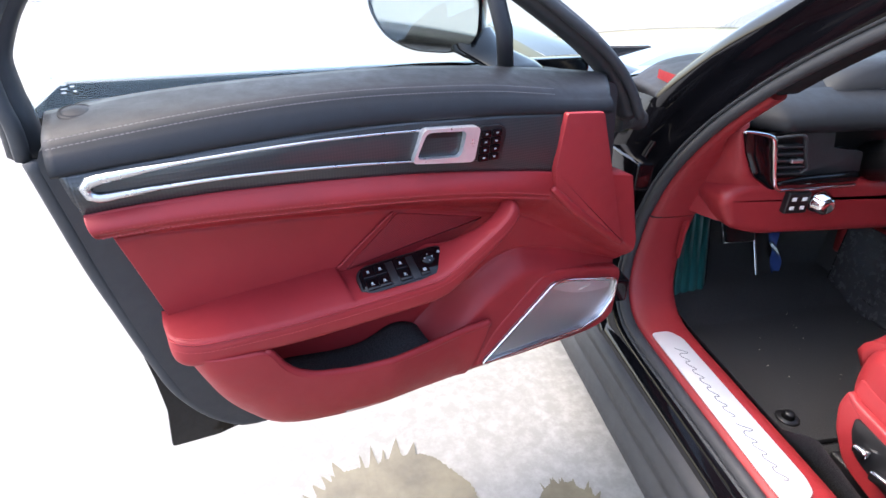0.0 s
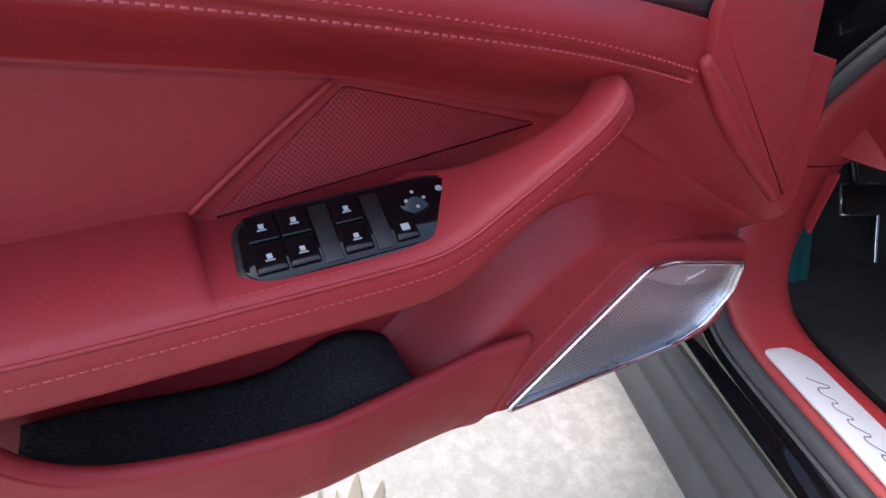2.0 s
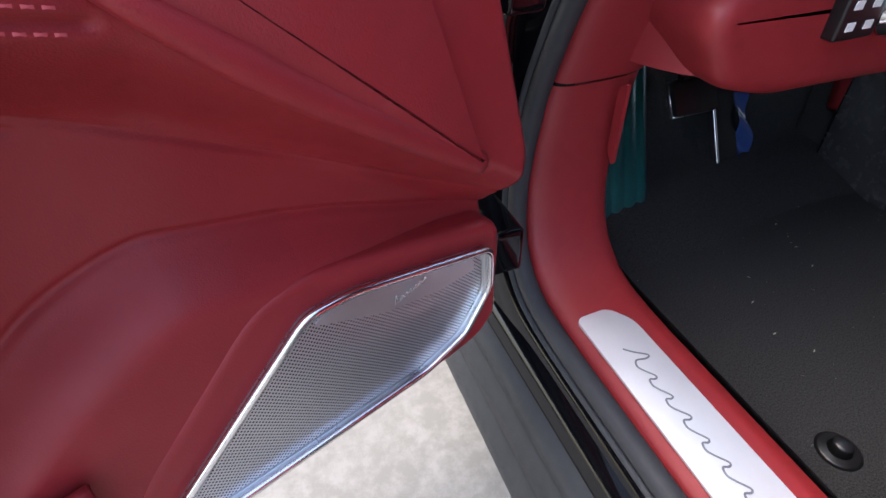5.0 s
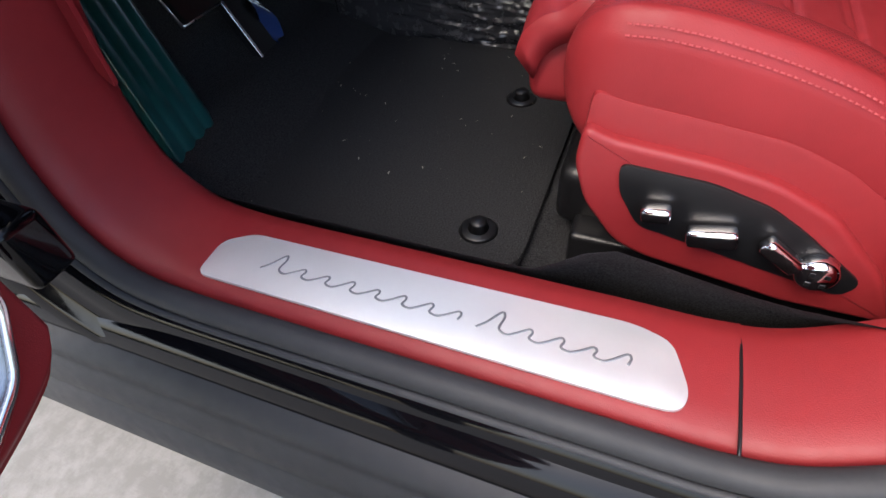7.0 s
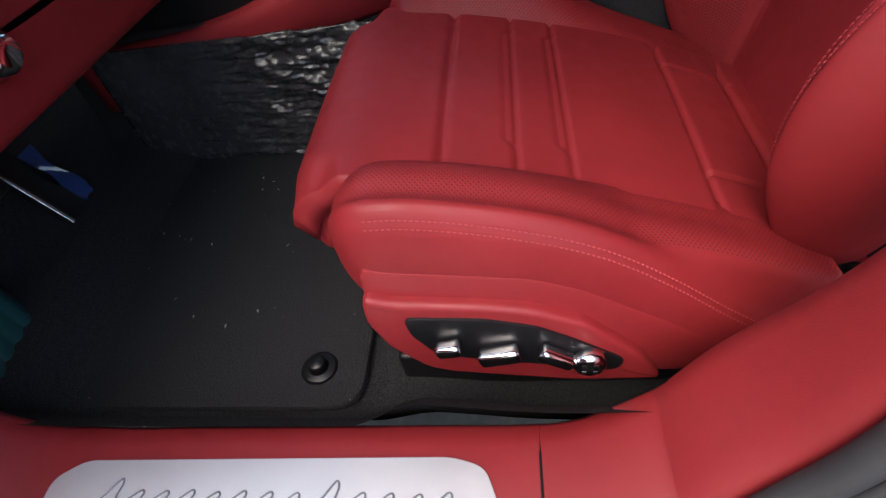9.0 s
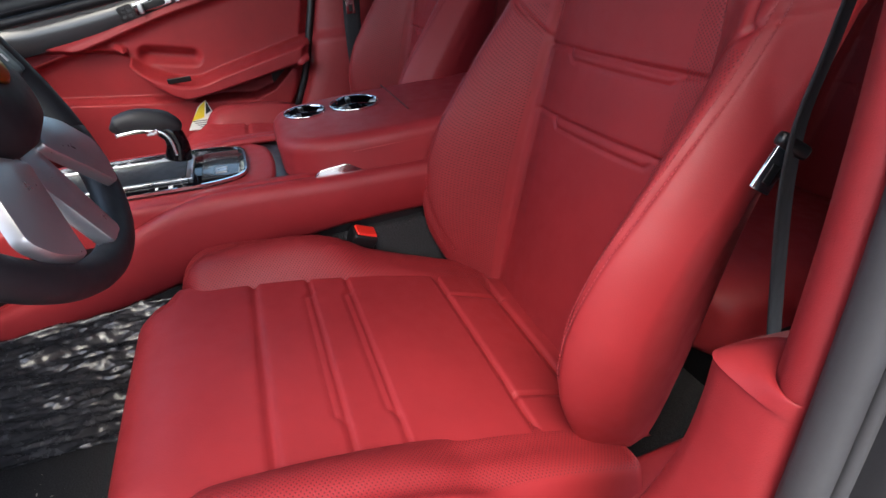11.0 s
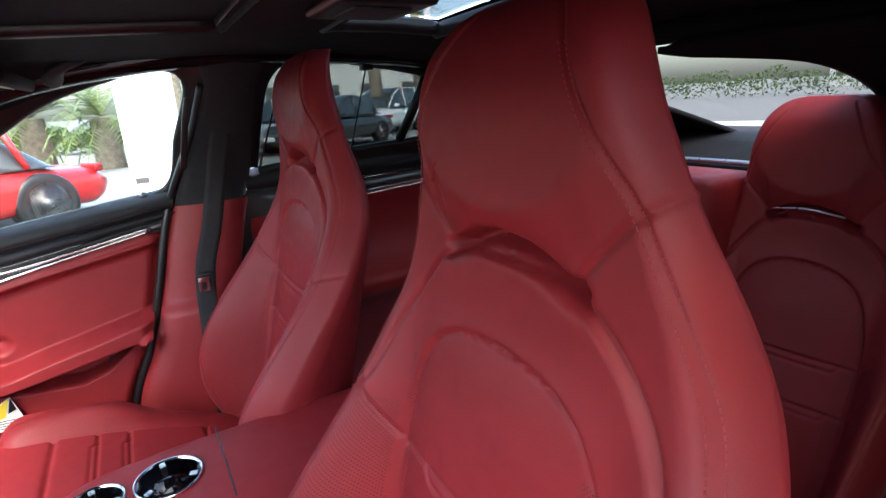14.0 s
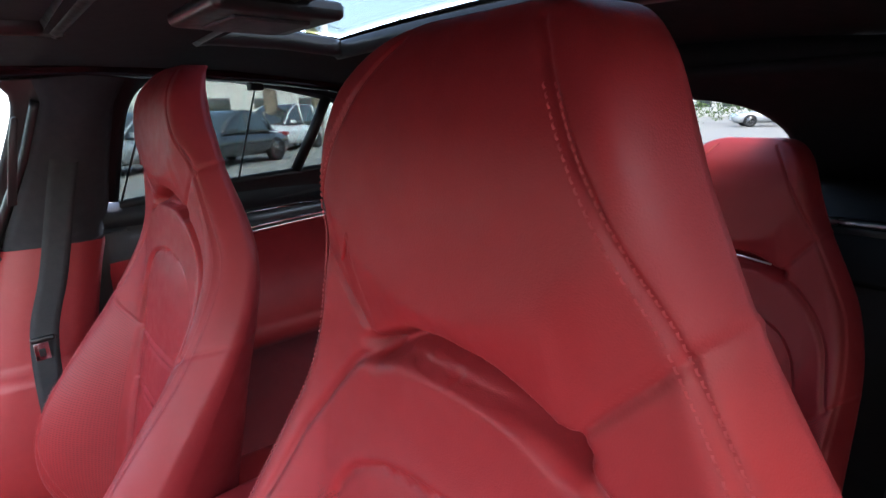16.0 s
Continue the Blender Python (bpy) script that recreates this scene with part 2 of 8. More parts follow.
def slab(name, outline, depth, mats, parent=None, label="", bevel=0.002, m=None, seg=2):
    """A flat outline (x, y) given thickness from z = 0 to depth, edges rounded."""
    bm = bmesh.new()
    f = bm.faces.new([bm.verts.new((x, y, 0)) for x, y in outline])
    bm.normal_update()
    if f.normal.z > 0:
        f.normal_flip()
    g = bmesh.ops.extrude_face_region(bm, geom=[f])
    top = [v for v in g["geom"] if isinstance(v, bmesh.types.BMVert)]
    bmesh.ops.translate(bm, verts=top, vec=(0, 0, depth))
    if bevel:
        ed = [e for e in bm.edges if all(v in top for v in e.verts)]
        bmesh.ops.bevel(bm, geom=ed, offset=bevel, segments=seg, affect="EDGES", profile=0.6)
    bmesh.ops.recalc_face_normals(bm, faces=bm.faces)
    return from_bm(name, bm, mats, parent, label, m)


def from_bm(name, bm, mats, parent=None, label="", m=None):
    if m is not None:
        bm.transform(m)
    uvl = bm.loops.layers.uv.verify()
    for f in bm.faces:
        for lp in f.loops:
            lp[uvl].uv = (lp.vert.co.x, lp.vert.co.z)
    me = bpy.data.meshes.new(name)
    bm.to_mesh(me)
    bm.free()
    for k in mats if isinstance(mats, (list, tuple)) else [mats]:
        me.materials.append(k)
    me.shade_smooth()
    me.set_sharp_from_angle(angle=radians(40))
    ob = new(name, me)
    if parent is not None:
        ob.parent = parent
    if label:
        ob["label"] = label
    return ob


def rbox(name, lo, hi, mats, parent=None, label="", bevel=0.004, m=None, seg=3):
    bm = bmesh.new()
    bmesh.ops.create_cube(bm, size=1)
    for v in bm.verts:
        v.co = Vector([a + (b - a) * (c + 0.5) for a, b, c in zip(lo, hi, v.co)])
    if bevel:
        bmesh.ops.bevel(bm, geom=bm.edges[:], offset=bevel, segments=seg, affect="EDGES", profile=0.6)
    return from_bm(name, bm, mats, parent, label, m)


def lathe(name, profile, mats, parent=None, label="", n=32, m=None):
    """A profile of (radius, height) turned about z."""
    a = np.linspace(0, 2 * np.pi, n, endpoint=False)
    rings = [[(r * math.cos(t), r * math.sin(t), h) for t in a] for r, h in profile]
    return loft(name, rings, mats, parent, label, m=m)


def round_outline(pts, r, n=5):
    """The corners of a polygon rounded off."""
    out, k = [], len(pts)
    for i in range(k):
        a, b, c = (Vector(pts[(i + d) % k]) for d in (-1, 0, 1))
        p, q = b + (a - b).normalized() * min(r, (a - b).length * 0.45), b + (c - b).normalized() * min(r, (c - b).length * 0.45)
        out += [tuple((1 - t) ** 2 * p + 2 * t * (1 - t) * b + t * t * q) for t in np.linspace(0, 1, n)]
    return out


def stitches(name, path, mat, parent, pitch=0.005, size=0.0007, m=None, up=(0, 0, 1)):
    """A row of thread stitches along a path."""
    L = np.linalg.norm(np.diff(np.array(path), axis=0), axis=1).sum()
    p, t, s, u = frames_along(spline(path, max(4, int(L / pitch))), up)
    V, F = [], []
    for i in range(len(p)):
        a, b, k = p[i] - t[i] * pitch * 0.33, p[i] + t[i] * pitch * 0.33, len(V)
        mid = p[i] + u[i] * size
        V += [a - s[i] * size, a + s[i] * size, b + s[i] * size, b - s[i] * size, mid - s[i] * size * 0.7, mid + s[i] * size * 0.7]
        F += [(k, k + 1, k + 5, k + 4), (k + 4, k + 5, k + 2, k + 3)]
    ob = build(name, V, F, mat, parent, m=m)
    return tagged(ob, kind="stuff")


def dist_to(path, X, Z):
    """Distance of points to a polyline, in a plane."""
    p = np.array(path, float)
    best = np.full(X.shape, 9.0)
    for a, b in zip(p[:-1], p[1:]):
        d = b - a
        t = np.clip(((X - a[0]) * d[0] + (Z - a[1]) * d[1]) / (d @ d + 1e-12), 0, 1)
        best = np.minimum(best, np.hypot(X - a[0] - t * d[0], Z - a[1] - t * d[1]))
    return best


def scribble(name, n, step, height, r, mat, parent, m, seed=3):
    """A flowing pen line of even waves, like script that cannot be read, after one tall first wave."""
    rnd = random.Random(seed)
    pts = []
    for i in range(n):
        h = height * (rnd.uniform(0.8, 1.0) if i else 1.7)
        pts += [(i * step, 0, 0), (i * step + step * 0.28, h * 0.35, 0), (i * step + step * 0.66, h, 0), (i * step + step * 0.78, h * 0.75, 0), (i * step + step * 0.72, h * 0.2, 0)]
    return tube(name, spline(pts, n * 26), r, mat, parent, n=6, m=m, squash=0.5)


# ---- ground ----
G = np.linspace(-1, 1, 41)
gp = np.sign(G) * np.abs(G) ** 2.2 * 400
tagged(sheet("ground", np.array([[(x, y, 0.0) for y in gp] for x in gp]), CONC), "pale dry concrete lot with faint broom marks", "ground", kind="structure")


def stain(cx, cy, sx, sy, seed):
    """Damp patch whose border runs out in splashed teeth."""
    rnd = random.Random(seed)
    n = 420
    ph = [(k, rnd.uniform(0, 6.28), rnd.uniform(0.5, 1.0) / k**0.75) for k in (2, 3, 5, 8, 13)]
    teeth = [(rnd.uniform(0, 6.28), rnd.uniform(0.02, 0.07), rnd.uniform(0.05, 0.24)) for _ in range(46)]
    pts = []
    for i in range(n):
        a = 2 * math.pi * i / n
        r = 1 + 0.10 * sum(w * math.sin(k * a + p) for k, p, w in ph) + 0.02 * rnd.random()
        r += max(h * max(0.0, 1 - abs((a - c + math.pi) % (2 * math.pi) - math.pi) / w) for c, w, h in teeth)
        pts.append((cx + sx * r * math.cos(a), cy + sy * r * math.sin(a), 0.004))
    ob = build("wet_stain", [(cx, cy, 0.005), *pts], [(0, 1 + i, 1 + (i + 1) % n) for i in range(n)], DAMP, smooth=False)
    tagged(ob, "damp brownish wet stain on the concrete", "stain", "stains")


DAMP = plain("damp_concrete", (0.10, 0.086, 0.055), 0.5, grain=0.3, scale=60, vary=0.35)
stain(-1.46, -0.22, 0.24, 0.29, 1)
stain(-1.02, -0.24, 0.10, 0.16, 2)

# ---- the open driver's door ----
HINGE = Vector((-0.92, -0.035, 0))
DOOR = Matrix.Translation(HINGE) @ Matrix(((-0.922, 0.387, 0, 0), (-0.387, -0.922, 0, 0), (0, 0, 1, 0), (0, 0, 0, 1)))
door = thing("driver_door", "wide-open black car door with red leather panel and carbon trim", "car door")
door.matrix_basis = DOOR @ Matrix.Translation((0, -0.006, -0.030)) @ pose(0, 0, 0, 0, 0, -3.4) @ Matrix.Diagonal((1.012, 1, 1.085, 1))

f_top = curve_fn([(0.0, 0.950), (0.088, 0.962), (0.202, 0.976), (0.307, 0.986), (0.401, 0.993), (0.525, 0.998), (0.699, 0.997), (0.816, 0.992), (0.904, 0.982)])
f_stitch = curve_fn([(0.10, 0.945), (0.20, 0.952), (0.272, 0.961), (0.365, 0.973), (0.449, 0.979), (0.559, 0.984), (0.655, 0.984), (0.741, 0.980), (0.819, 0.974), (0.907, 0.966)])
f_tt = curve_fn([(0.10, 0.918), (0.241, 0.931), (0.345, 0.940), (0.413, 0.944), (0.529, 0.950), (0.63, 0.951), (0.72, 0.949), (0.825, 0.944), (0.898, 0.940)])
f_tb = curve_fn([(0.0, 0.805), (0.252, 0.846), (0.354, 0.861), (0.445, 0.873), (0.563, 0.885), (0.665, 0.893), (0.754, 0.898), (0.833, 0.899), (0.888, 0.897)])
f_roll = curve_fn([(0.0, 0.750), (0.20, 0.797), (0.269, 0.813), (0.357, 0.832), (0.449, 0.846), (0.567, 0.860), (0.669, 0.869), (0.758, 0.877), (0.837, 0.881), (0.881, 0.881)])
f_und = curve_fn([(0.0, 0.67), (0.20, 0.728), (0.279, 0.757), (0.399, 0.785), (0.499, 0.807), (0.577, 0.816), (0.689, 0.828), (0.786, 0.837), (0.845, 0.842), (0.888, 0.844)])
f_bot = curve_fn([(0.0, 0.570), (0.03, 0.492), (0.08, 0.470), (0.25, 0.472), (0.352, 0.477), (0.484, 0.478), (0.585, 0.481), (0.678, 0.495), (0.736, 0.516), (0.773, 0.552), (0.80, 0.590), (0.82, 0.637), (0.834, 0.678), (0.846, 0.724), (0.860, 0.776), (0.876, 0.833), (0.888, 0.880)])
f_lip = curve_fn([(0.30, 0.585), (0.351, 0.591), (0.417, 0.592), (0.514, 0.595), (0.603, 0.603), (0.644, 0.611), (0.678, 0.621), (0.703, 0.636), (0.720, 0.656), (0.732, 0.679), (0.745, 0.687), (0.775, 0.690), (0.815, 0.696), (0.848, 0.722)])
KICK = [(0.50, 0.545), (0.457, 0.585), (0.428, 0.608), (0.381, 0.644), (0.333, 0.677), (0.282, 0.695), (0.250, 0.692), (0.182, 0.674), (0.10, 0.643), (0.0, 0.606)]

# upper pad: dark hide from the glass line over the shoulder to the trim
us = np.linspace(0.07, 0.905, 90)
prof = [(-0.075, 0.0, -0.015), (-0.07, 0.0, 0.0), (-0.055, 0.12, 0.001), (-0.03, 0.45, 0.003), (0.0, 0.8, 0.003), (0.016, 1.0, 0.0)]
P = []
for u in us:
    u2 = u + 0.085 * (0.905 - u)
    col, a, b, c = [], f_top(u), f_stitch(u2), f_tt(u2)
    for w, k, d in prof:
        col.append((u + (w + 0.075) * 0.93 * (0.905 - u), w, a + (b - a) * k + d))
    for k in np.linspace(0.0, 1, 9)[1:]:
        col.append((u2, 0.016 + 0.016 * math.sin(k * 1.7), b + (c - b) * k - (0.0015 if k < 0.2 else 0)))
    P.append(col)
P = np.array(P)
sheet("upper_pad", P, NAVY, door, "dark stitched leather shoulder", thick=(0, -0.012, -0.004))
for off in (0.004, -0.003):
    stitches("stitching", [(u, 0.019 + off * -0.6, f_stitch(u) + off + 0.001) for u in np.linspace(0.26, 0.90, 14)], THREAD, door, 0.0052, 0.0007, up=(0, 0.6, 0.8))
lathe("lock_button", [(0.0, 0.003), (0.012, 0.003), (0.014, 0.002), (0.0145, 0.0), (0.0165, 0.0025), (0.018, 0.0), (0.018, -0.004)], NAVY, door, m=Matrix.Translation((0.874, -0.045, 0.9825)) @ pose(0, 0, 0, -12))

# carbon strip
us = np.linspace(0.237, 0.888, 100)
vs = np.linspace(0, 1, 14)
P = np.array([[(u + 0.012 * k * sstep(0.5, 0.237, u) + 0.010 * (1 - k) * sstep(0.7, 0.888, u), 0.030 + 0.006 * math.sin(math.pi * k), f_tt(u) + (f_tb(u) - f_tt(u)) * k) for k in vs] for u in us])
sheet("carbon_strip", P, CARBON, door, "glossy carbon fibre trim strip", uv=P[..., (0, 2)].copy(), thick=(0, -0.015, 0))
loop = [(0.492, 0.9385), (0.567, 0.9415), (0.664, 0.9430), (0.775, 0.9405), (0.845, 0.9365), (0.873, 0.933), (0.878, 0.925), (0.870, 0.9165), (0.845, 0.9165), (0.805, 0.9175), (0.724, 0.9165), (0.601, 0.909), (0.505, 0.900)]
rail = [(u, 0.040, z) for u, z in loop]
rr = np.interp(np.arange(90), [0, 34, 44, 54, 89], [0.0012, 0.0020, 0.0060, 0.0022, 0.0012])
tube("silver_rail", spline(rail, 90), rr, SATIN, door, "brushed silver outline rail", n=8, squash=0.8, up=(0, 1, 0))
# door opener with its recess and memory buttons
op = round_outline([(0.411, 0.887), (0.402, 0.934), (0.490, 0.940), (0.508, 0.898)], 0.008)
TOD = Matrix(((1, 0, 0, 0), (0, 0, 1, 0), (0, 1, 0, 0), (0, 0, 0, 1)))  # outline (u, z) with depth towards the cabin


def ring_plate(name, outer, inner, w0, w1, mat, parent, label=""):
    """A frame between two outlines with the same count, given depth."""
    n = len(outer)
    V = [(u, w0, z) for u, z in outer] + [(u, w1, z) for u, z in outer] + [(u, w1, z) for u, z in inner] + [(u, w0, z) for u, z in inner]
    F = []
    for k in range(3):
        F += [(k * n + i, k * n + (i + 1) % n, (k + 1) * n + (i + 1) % n, (k + 1) * n + i) for i in range(n)]
    ob = build(name, V, F, mat, parent, label, smooth=False)
    return ob


inn = round_outline([(0.433, 0.897), (0.424, 0.9305), (0.486, 0.9355), (0.502, 0.903)], 0.008)
ring_plate("opener_frame", op, inn, 0.028, 0.045, plain("polished_steel", (0.80, 0.80, 0.81), 0.32, 0.75), door, "chrome opener frame")
slab("opener_cup", inn, 0.008, BLACK, door, "black finger recess", 0.001, m=Matrix.Translation((0, 0.027, 0)) @ TOD)
btn = round_outline([(0.408, 0.886), (0.400, 0.932), (0.362, 0.930), (0.354, 0.918), (0.366, 0.880)], 0.006)
slab("button_panel", btn, 0.008, BLACK, door, "black memory button panel", 0.001, m=Matrix.Translation((0, 0.031, 0)) @ TOD)
for i in range(4):
    for j in range(2):
        z0, u0 = 0.889 + 0.0108 * i, 0.391 - 0.018 * j - 0.0012 * (i - 2)
        slab("button", round_outline([(u0 - 0.0078, z0 - 0.0048), (u0 - 0.0078, z0 + 0.0048), (u0 + 0.0078, z0 + 0.0048), (u0 + 0.0078, z0 - 0.0048)], 0.002), 0.003, GLOSS, door, "", 0.0008, m=Matrix.Translation((0, 0.0385, 0)) @ TOD)
        rbox("mark", (u0 - 0.0018, 0.0414, z0 - 0.001), (u0 + 0.0018, 0.0421, z0 + 0.001), PALE, door, bevel=0)

# the red hide panel: rolled upper edge, recess and the swell round the loudspeaker
nu, nv = 360, 220
p, q = np.meshgrid(1 - (1 - np.linspace(0, 1, nu)) ** 1.2, np.linspace(0, 1, nv), indexing="ij")
u0 = 0.030 + p * (0.888 - 0.030)
zt, zb = f_tb(u0) + 0.001, f_bot(u0)
Z = zt + (zb - zt) * q
U = u0 + np.clip(Z - 0.68, 0, 1) * 0.33 * (1 - p) ** 4
roll, und = f_roll(U), f_und(U)
tb = f_tb(U)
k1 = np.clip((tb - Z) / (tb - roll), 0, 1)
W = 0.034 + 0.014 * np.sin(k1 * math.pi * 0.62)
W = np.where(Z < roll, 0.047 - 0.073 * sstep(0, 1, np.clip((roll - Z) / (roll - und), 0, 1)), W)
# lower swell bounded by the kick line
kx = np.array(spline(KICK, 60))
kz = np.interp(U, kx[::-1, 0], kx[::-1, 1])
inside = sstep(-0.004, 0.05, kz - Z)
W = W + (-0.055 - W) * sstep(0.72, 0.66, Z) * sstep(0.36, 0.42, U)
W = W + (0.012 - W) * inside * sstep(0.52, 0.42, U)
W -= 0.03 * sstep(0.012, 0.0, Z - f_bot(U)) * sstep(0.82, 0.845, U) + 0.012 * sstep(0.018, 0.0, Z - f_bot(U))
# clean hollow between the welt and the swell towards the hinge
weltz = np.interp(U, [-0.05, 0.075, 0.192, 0.251, 0.30, 0.36], [0.61, 0.690, 0.768, 0.805, 0.815, 0.826])
hollow = 0.036 - 0.050 * sstep(-0.004, 0.055, weltz - Z)
hollow = hollow + (0.012 - hollow) * sstep(0.0, 0.04, kz - Z)
near = sstep(0.345, 0.235, U) * sstep(0.555, 0.60, Z)
W = W * (1 - near) + hollow * near
for path, d, s in ((list(zip(np.linspace(0.26, 0.88, 60), f_roll(np.linspace(0.26, 0.88, 60)) - 0.004)), 0.004, 0.0022), (list(zip(np.linspace(0.30, 0.88, 60), f_und(np.linspace(0.30, 0.88, 60)))), 0.003, 0.002), (kx[5:], 0.003, 0.0025), ([(0.02, 0.632), (0.10, 0.670), (0.189, 0.716), (0.266, 0.755), (0.31, 0.775)], 0.0022, 0.0016)):
    W -= d * np.exp(-((dist_to(path, U, Z) / s) ** 2))
P = np.stack([U, W, Z], -1)
sheet("door_panel", P, RED, door, "red leather door panel", uv=np.stack([U, Z], -1), thick=(0, -0.05, 0))
for off in (0.0045, -0.0035):
    stitches("stitching", [(u, 0.0475 + (0 if off > 0 else -0.002), f_roll(u) + off - 0.002) for u in np.linspace(0.27, 0.875, 12)], REDT, door, 0.0052, 0.0006, up=(0, 0.9, 0.3))

# map pocket: front wall with a rolled lip, dark moulded tray behind it
p, q = np.meshgrid(np.linspace(0, 1, 150), np.linspace(0, 1, 40), indexing="ij")
lo = 0.352 + 0.036 * q
U = lo + p * (0.8455 - lo)
zt, zb = f_lip(U), f_bot(U) - 0.001
Z = zt + (zb - zt) * q
W = (0.016 + 0.036 * np.clip((U - 0.35) / 0.20, 0, 1)) * (1 - np.exp(-np.clip(Z - zb, 0, 1) / 0.035)) + 0.008 * sstep(0.42, 0.35, U)
W = W + 0.004 * sstep(0.8, 0.2, q) * sstep(0.85, 0.75, U)
sheet("pocket_wall", np.stack([U, W, Z], -1), RED, door, "red leather map pocket wall", uv=np.stack([U, Z], -1), thick=(0, -0.012, 0))
lipu = np.linspace(0.352, 0.738, 60)
lipw = 0.014 + 0.034 * np.clip((lipu - 0.35) / 0.20, 0, 1) + 0.008 * sstep(0.42, 0.35, lipu)
tube("pocket_lip", [(u, w, f_lip(u) - 0.001) for u, w in zip(lipu, lipw)], 0.0068, RED, door, "rolled red pocket lip", n=10)
tray = spline([(0.742, 0.592), (0.715, 0.590), (0.687, 0.588), (0.625, 0.578), (0.575, 0.576), (0.545, 0.584), (0.522, 0.593), (0.500, 0.594), (0.480, 0.588), (0.462, 0.575), (0.450, 0.555)], 60)
loft("pocket_tray", [[(u, -0.052, float(f_bot(u)) + 0.04), (u, -0.052, z - 0.002), (u, -0.040, z - 0.004), (u, 0.004, z - 0.006), (u, 0.012 + 0.012 * k, z - 0.010), (u, 0.014 + 0.014 * k, z - 0.018), (u, 0.004, float(f_bot(u)) + 0.04)] for (u, z), k in zip(tray, np.interp(tray[:, 0], [0.46, 0.6], [0, 1]))], CARPET, door, "black moulded pocket tray")
# flat red front panel by the hinge
tri = round_outline([(0.247, 0.934), (0.172, 0.928), (0.077, 0.690), (0.235, 0.803), (0.252, 0.819), (0.259, 0.850)], 0.004)
slab("front_panel", tri, 0.010, REDP, door, "smooth red front panel", 0.002, m=Matrix.Translation((0, 0.034, 0)) @ TOD)
tube("panel_welt", spline([(0.258, 0.040, 0.822), (0.243, 0.042, 0.808), (0.192, 0.040, 0.767), (0.13, 0.038, 0.724), (0.076, 0.036, 0.688)], 40), np.interp(np.arange(40), [0, 10, 39], [0.005, 0.009, 0.008]), RED, door, n=10)

# perforated triangle and its welt
tr = round_outline([(0.504, 0.804), (0.594, 0.731), (0.413, 0.731), (0.348, 0.766)], 0.004)
slab("perforated_insert", tr, 0.006, leather("perforated_insert", (0.22, 0.013, 0.018), 0.5, 0.9, 0.0027), door, "perforated red leather insert", 0.002, m=Matrix.Translation((0, -0.030, 0)) @ TOD)
tube("welt", spline([(0.512, -0.021, 0.808), (0.556, -0.022, 0.776), (0.606, -0.022, 0.738)], 20), 0.0022, RED, door)

# armrest running up into the pull handle: place, back and front reach, back top, front top and underside
arm = np.array([(0.851, 0.722, -0.050, -0.012, 0.002, 0.001, -0.006), (0.847, 0.722, -0.050, 0.022, 0.005, 0.003, -0.026), (0.836, 0.721, -0.050, 0.040, 0.008, 0.003, -0.034), (0.81, 0.718, -0.050, 0.050, 0.014, 0.003, -0.036), (0.76, 0.7165, -0.050, 0.055, 0.021, 0.003, -0.033), (0.69, 0.715, -0.050, 0.057, 0.026, 0.003, -0.034), (0.612, 0.7155, -0.050, 0.057, 0.028, 0.003, -0.035), (0.598, 0.716, -0.050, 0.057, 0.016, 0.003, -0.035), (0.53, 0.7175, -0.050, 0.057, 0.015, 0.003, -0.036), (0.478, 0.7205, -0.048, 0.058, 0.018, 0.003, -0.036), (0.450, 0.729, -0.030, 0.060, 0.017, 0.004, -0.032), (0.424, 0.744, 0.002, 0.062, 0.016, 0.006, -0.026), (0.385, 0.769, 0.024, 0.064, 0.013, 0.007, -0.022), (0.358, 0.788, 0.028, 0.063, 0.011, 0.006, -0.021), (0.341, 0.803, 0.020, 0.059, 0.010, 0.006, -0.018), (0.333, 0.812, 0.004, 0.046, 0.008, 0.005, -0.015), (0.330, 0.816, -0.020, 0.025, 0.006, 0.004, -0.012)])
A = spline(arm, 120)
tng = np.gradient(A[:, :2], axis=0)
tng /= np.linalg.norm(tng, axis=1)[:, None]
nrm = np.stack([tng[:, 1], -tng[:, 0]], 1)


def arm_point(i, w, b):
    return (A[i, 0] + nrm[i, 0] * b, w, A[i, 1] + nrm[i, 1] * b)


rings = []
for i in range(120):
    u_, z_, wb_, wf_, tb_, tf_, bo_ = A[i]
    r_ = min(0.012, 0.42 * (tf_ - bo_), 0.42 * (wf_ - wb_))
    ring = round_outline([(wb_, tb_), (wb_ + (wf_ - wb_) * 0.6, tb_ + (tf_ - tb_) * 0.5 + 0.001), (wf_, tf_), (wf_ - 0.003, bo_), (wb_, bo_ + 0.004)], r_, 5)
    rings.append([arm_point(i, w, b) for w, b in ring])
loft("armrest", rings, RED, door, "padded red leather armrest and pull handle")
for k, (dw, db) in enumerate(((-0.010, 0.0012), (0.0004, -0.0125))):
    stitches("stitching", [arm_point(i, A[i, 3] + dw, A[i, 5] + db) for i in range(10, 112, 3)], REDT, door, 0.005, 0.0005, up=(0, 1, 0.3))
tube("armrest_seam", [arm_point(i, A[i, 3] - 0.0028, A[i, 5] - 0.0028) for i in range(8, 112, 2)], 0.0016, RED, door, "raised armrest seam", n=6)
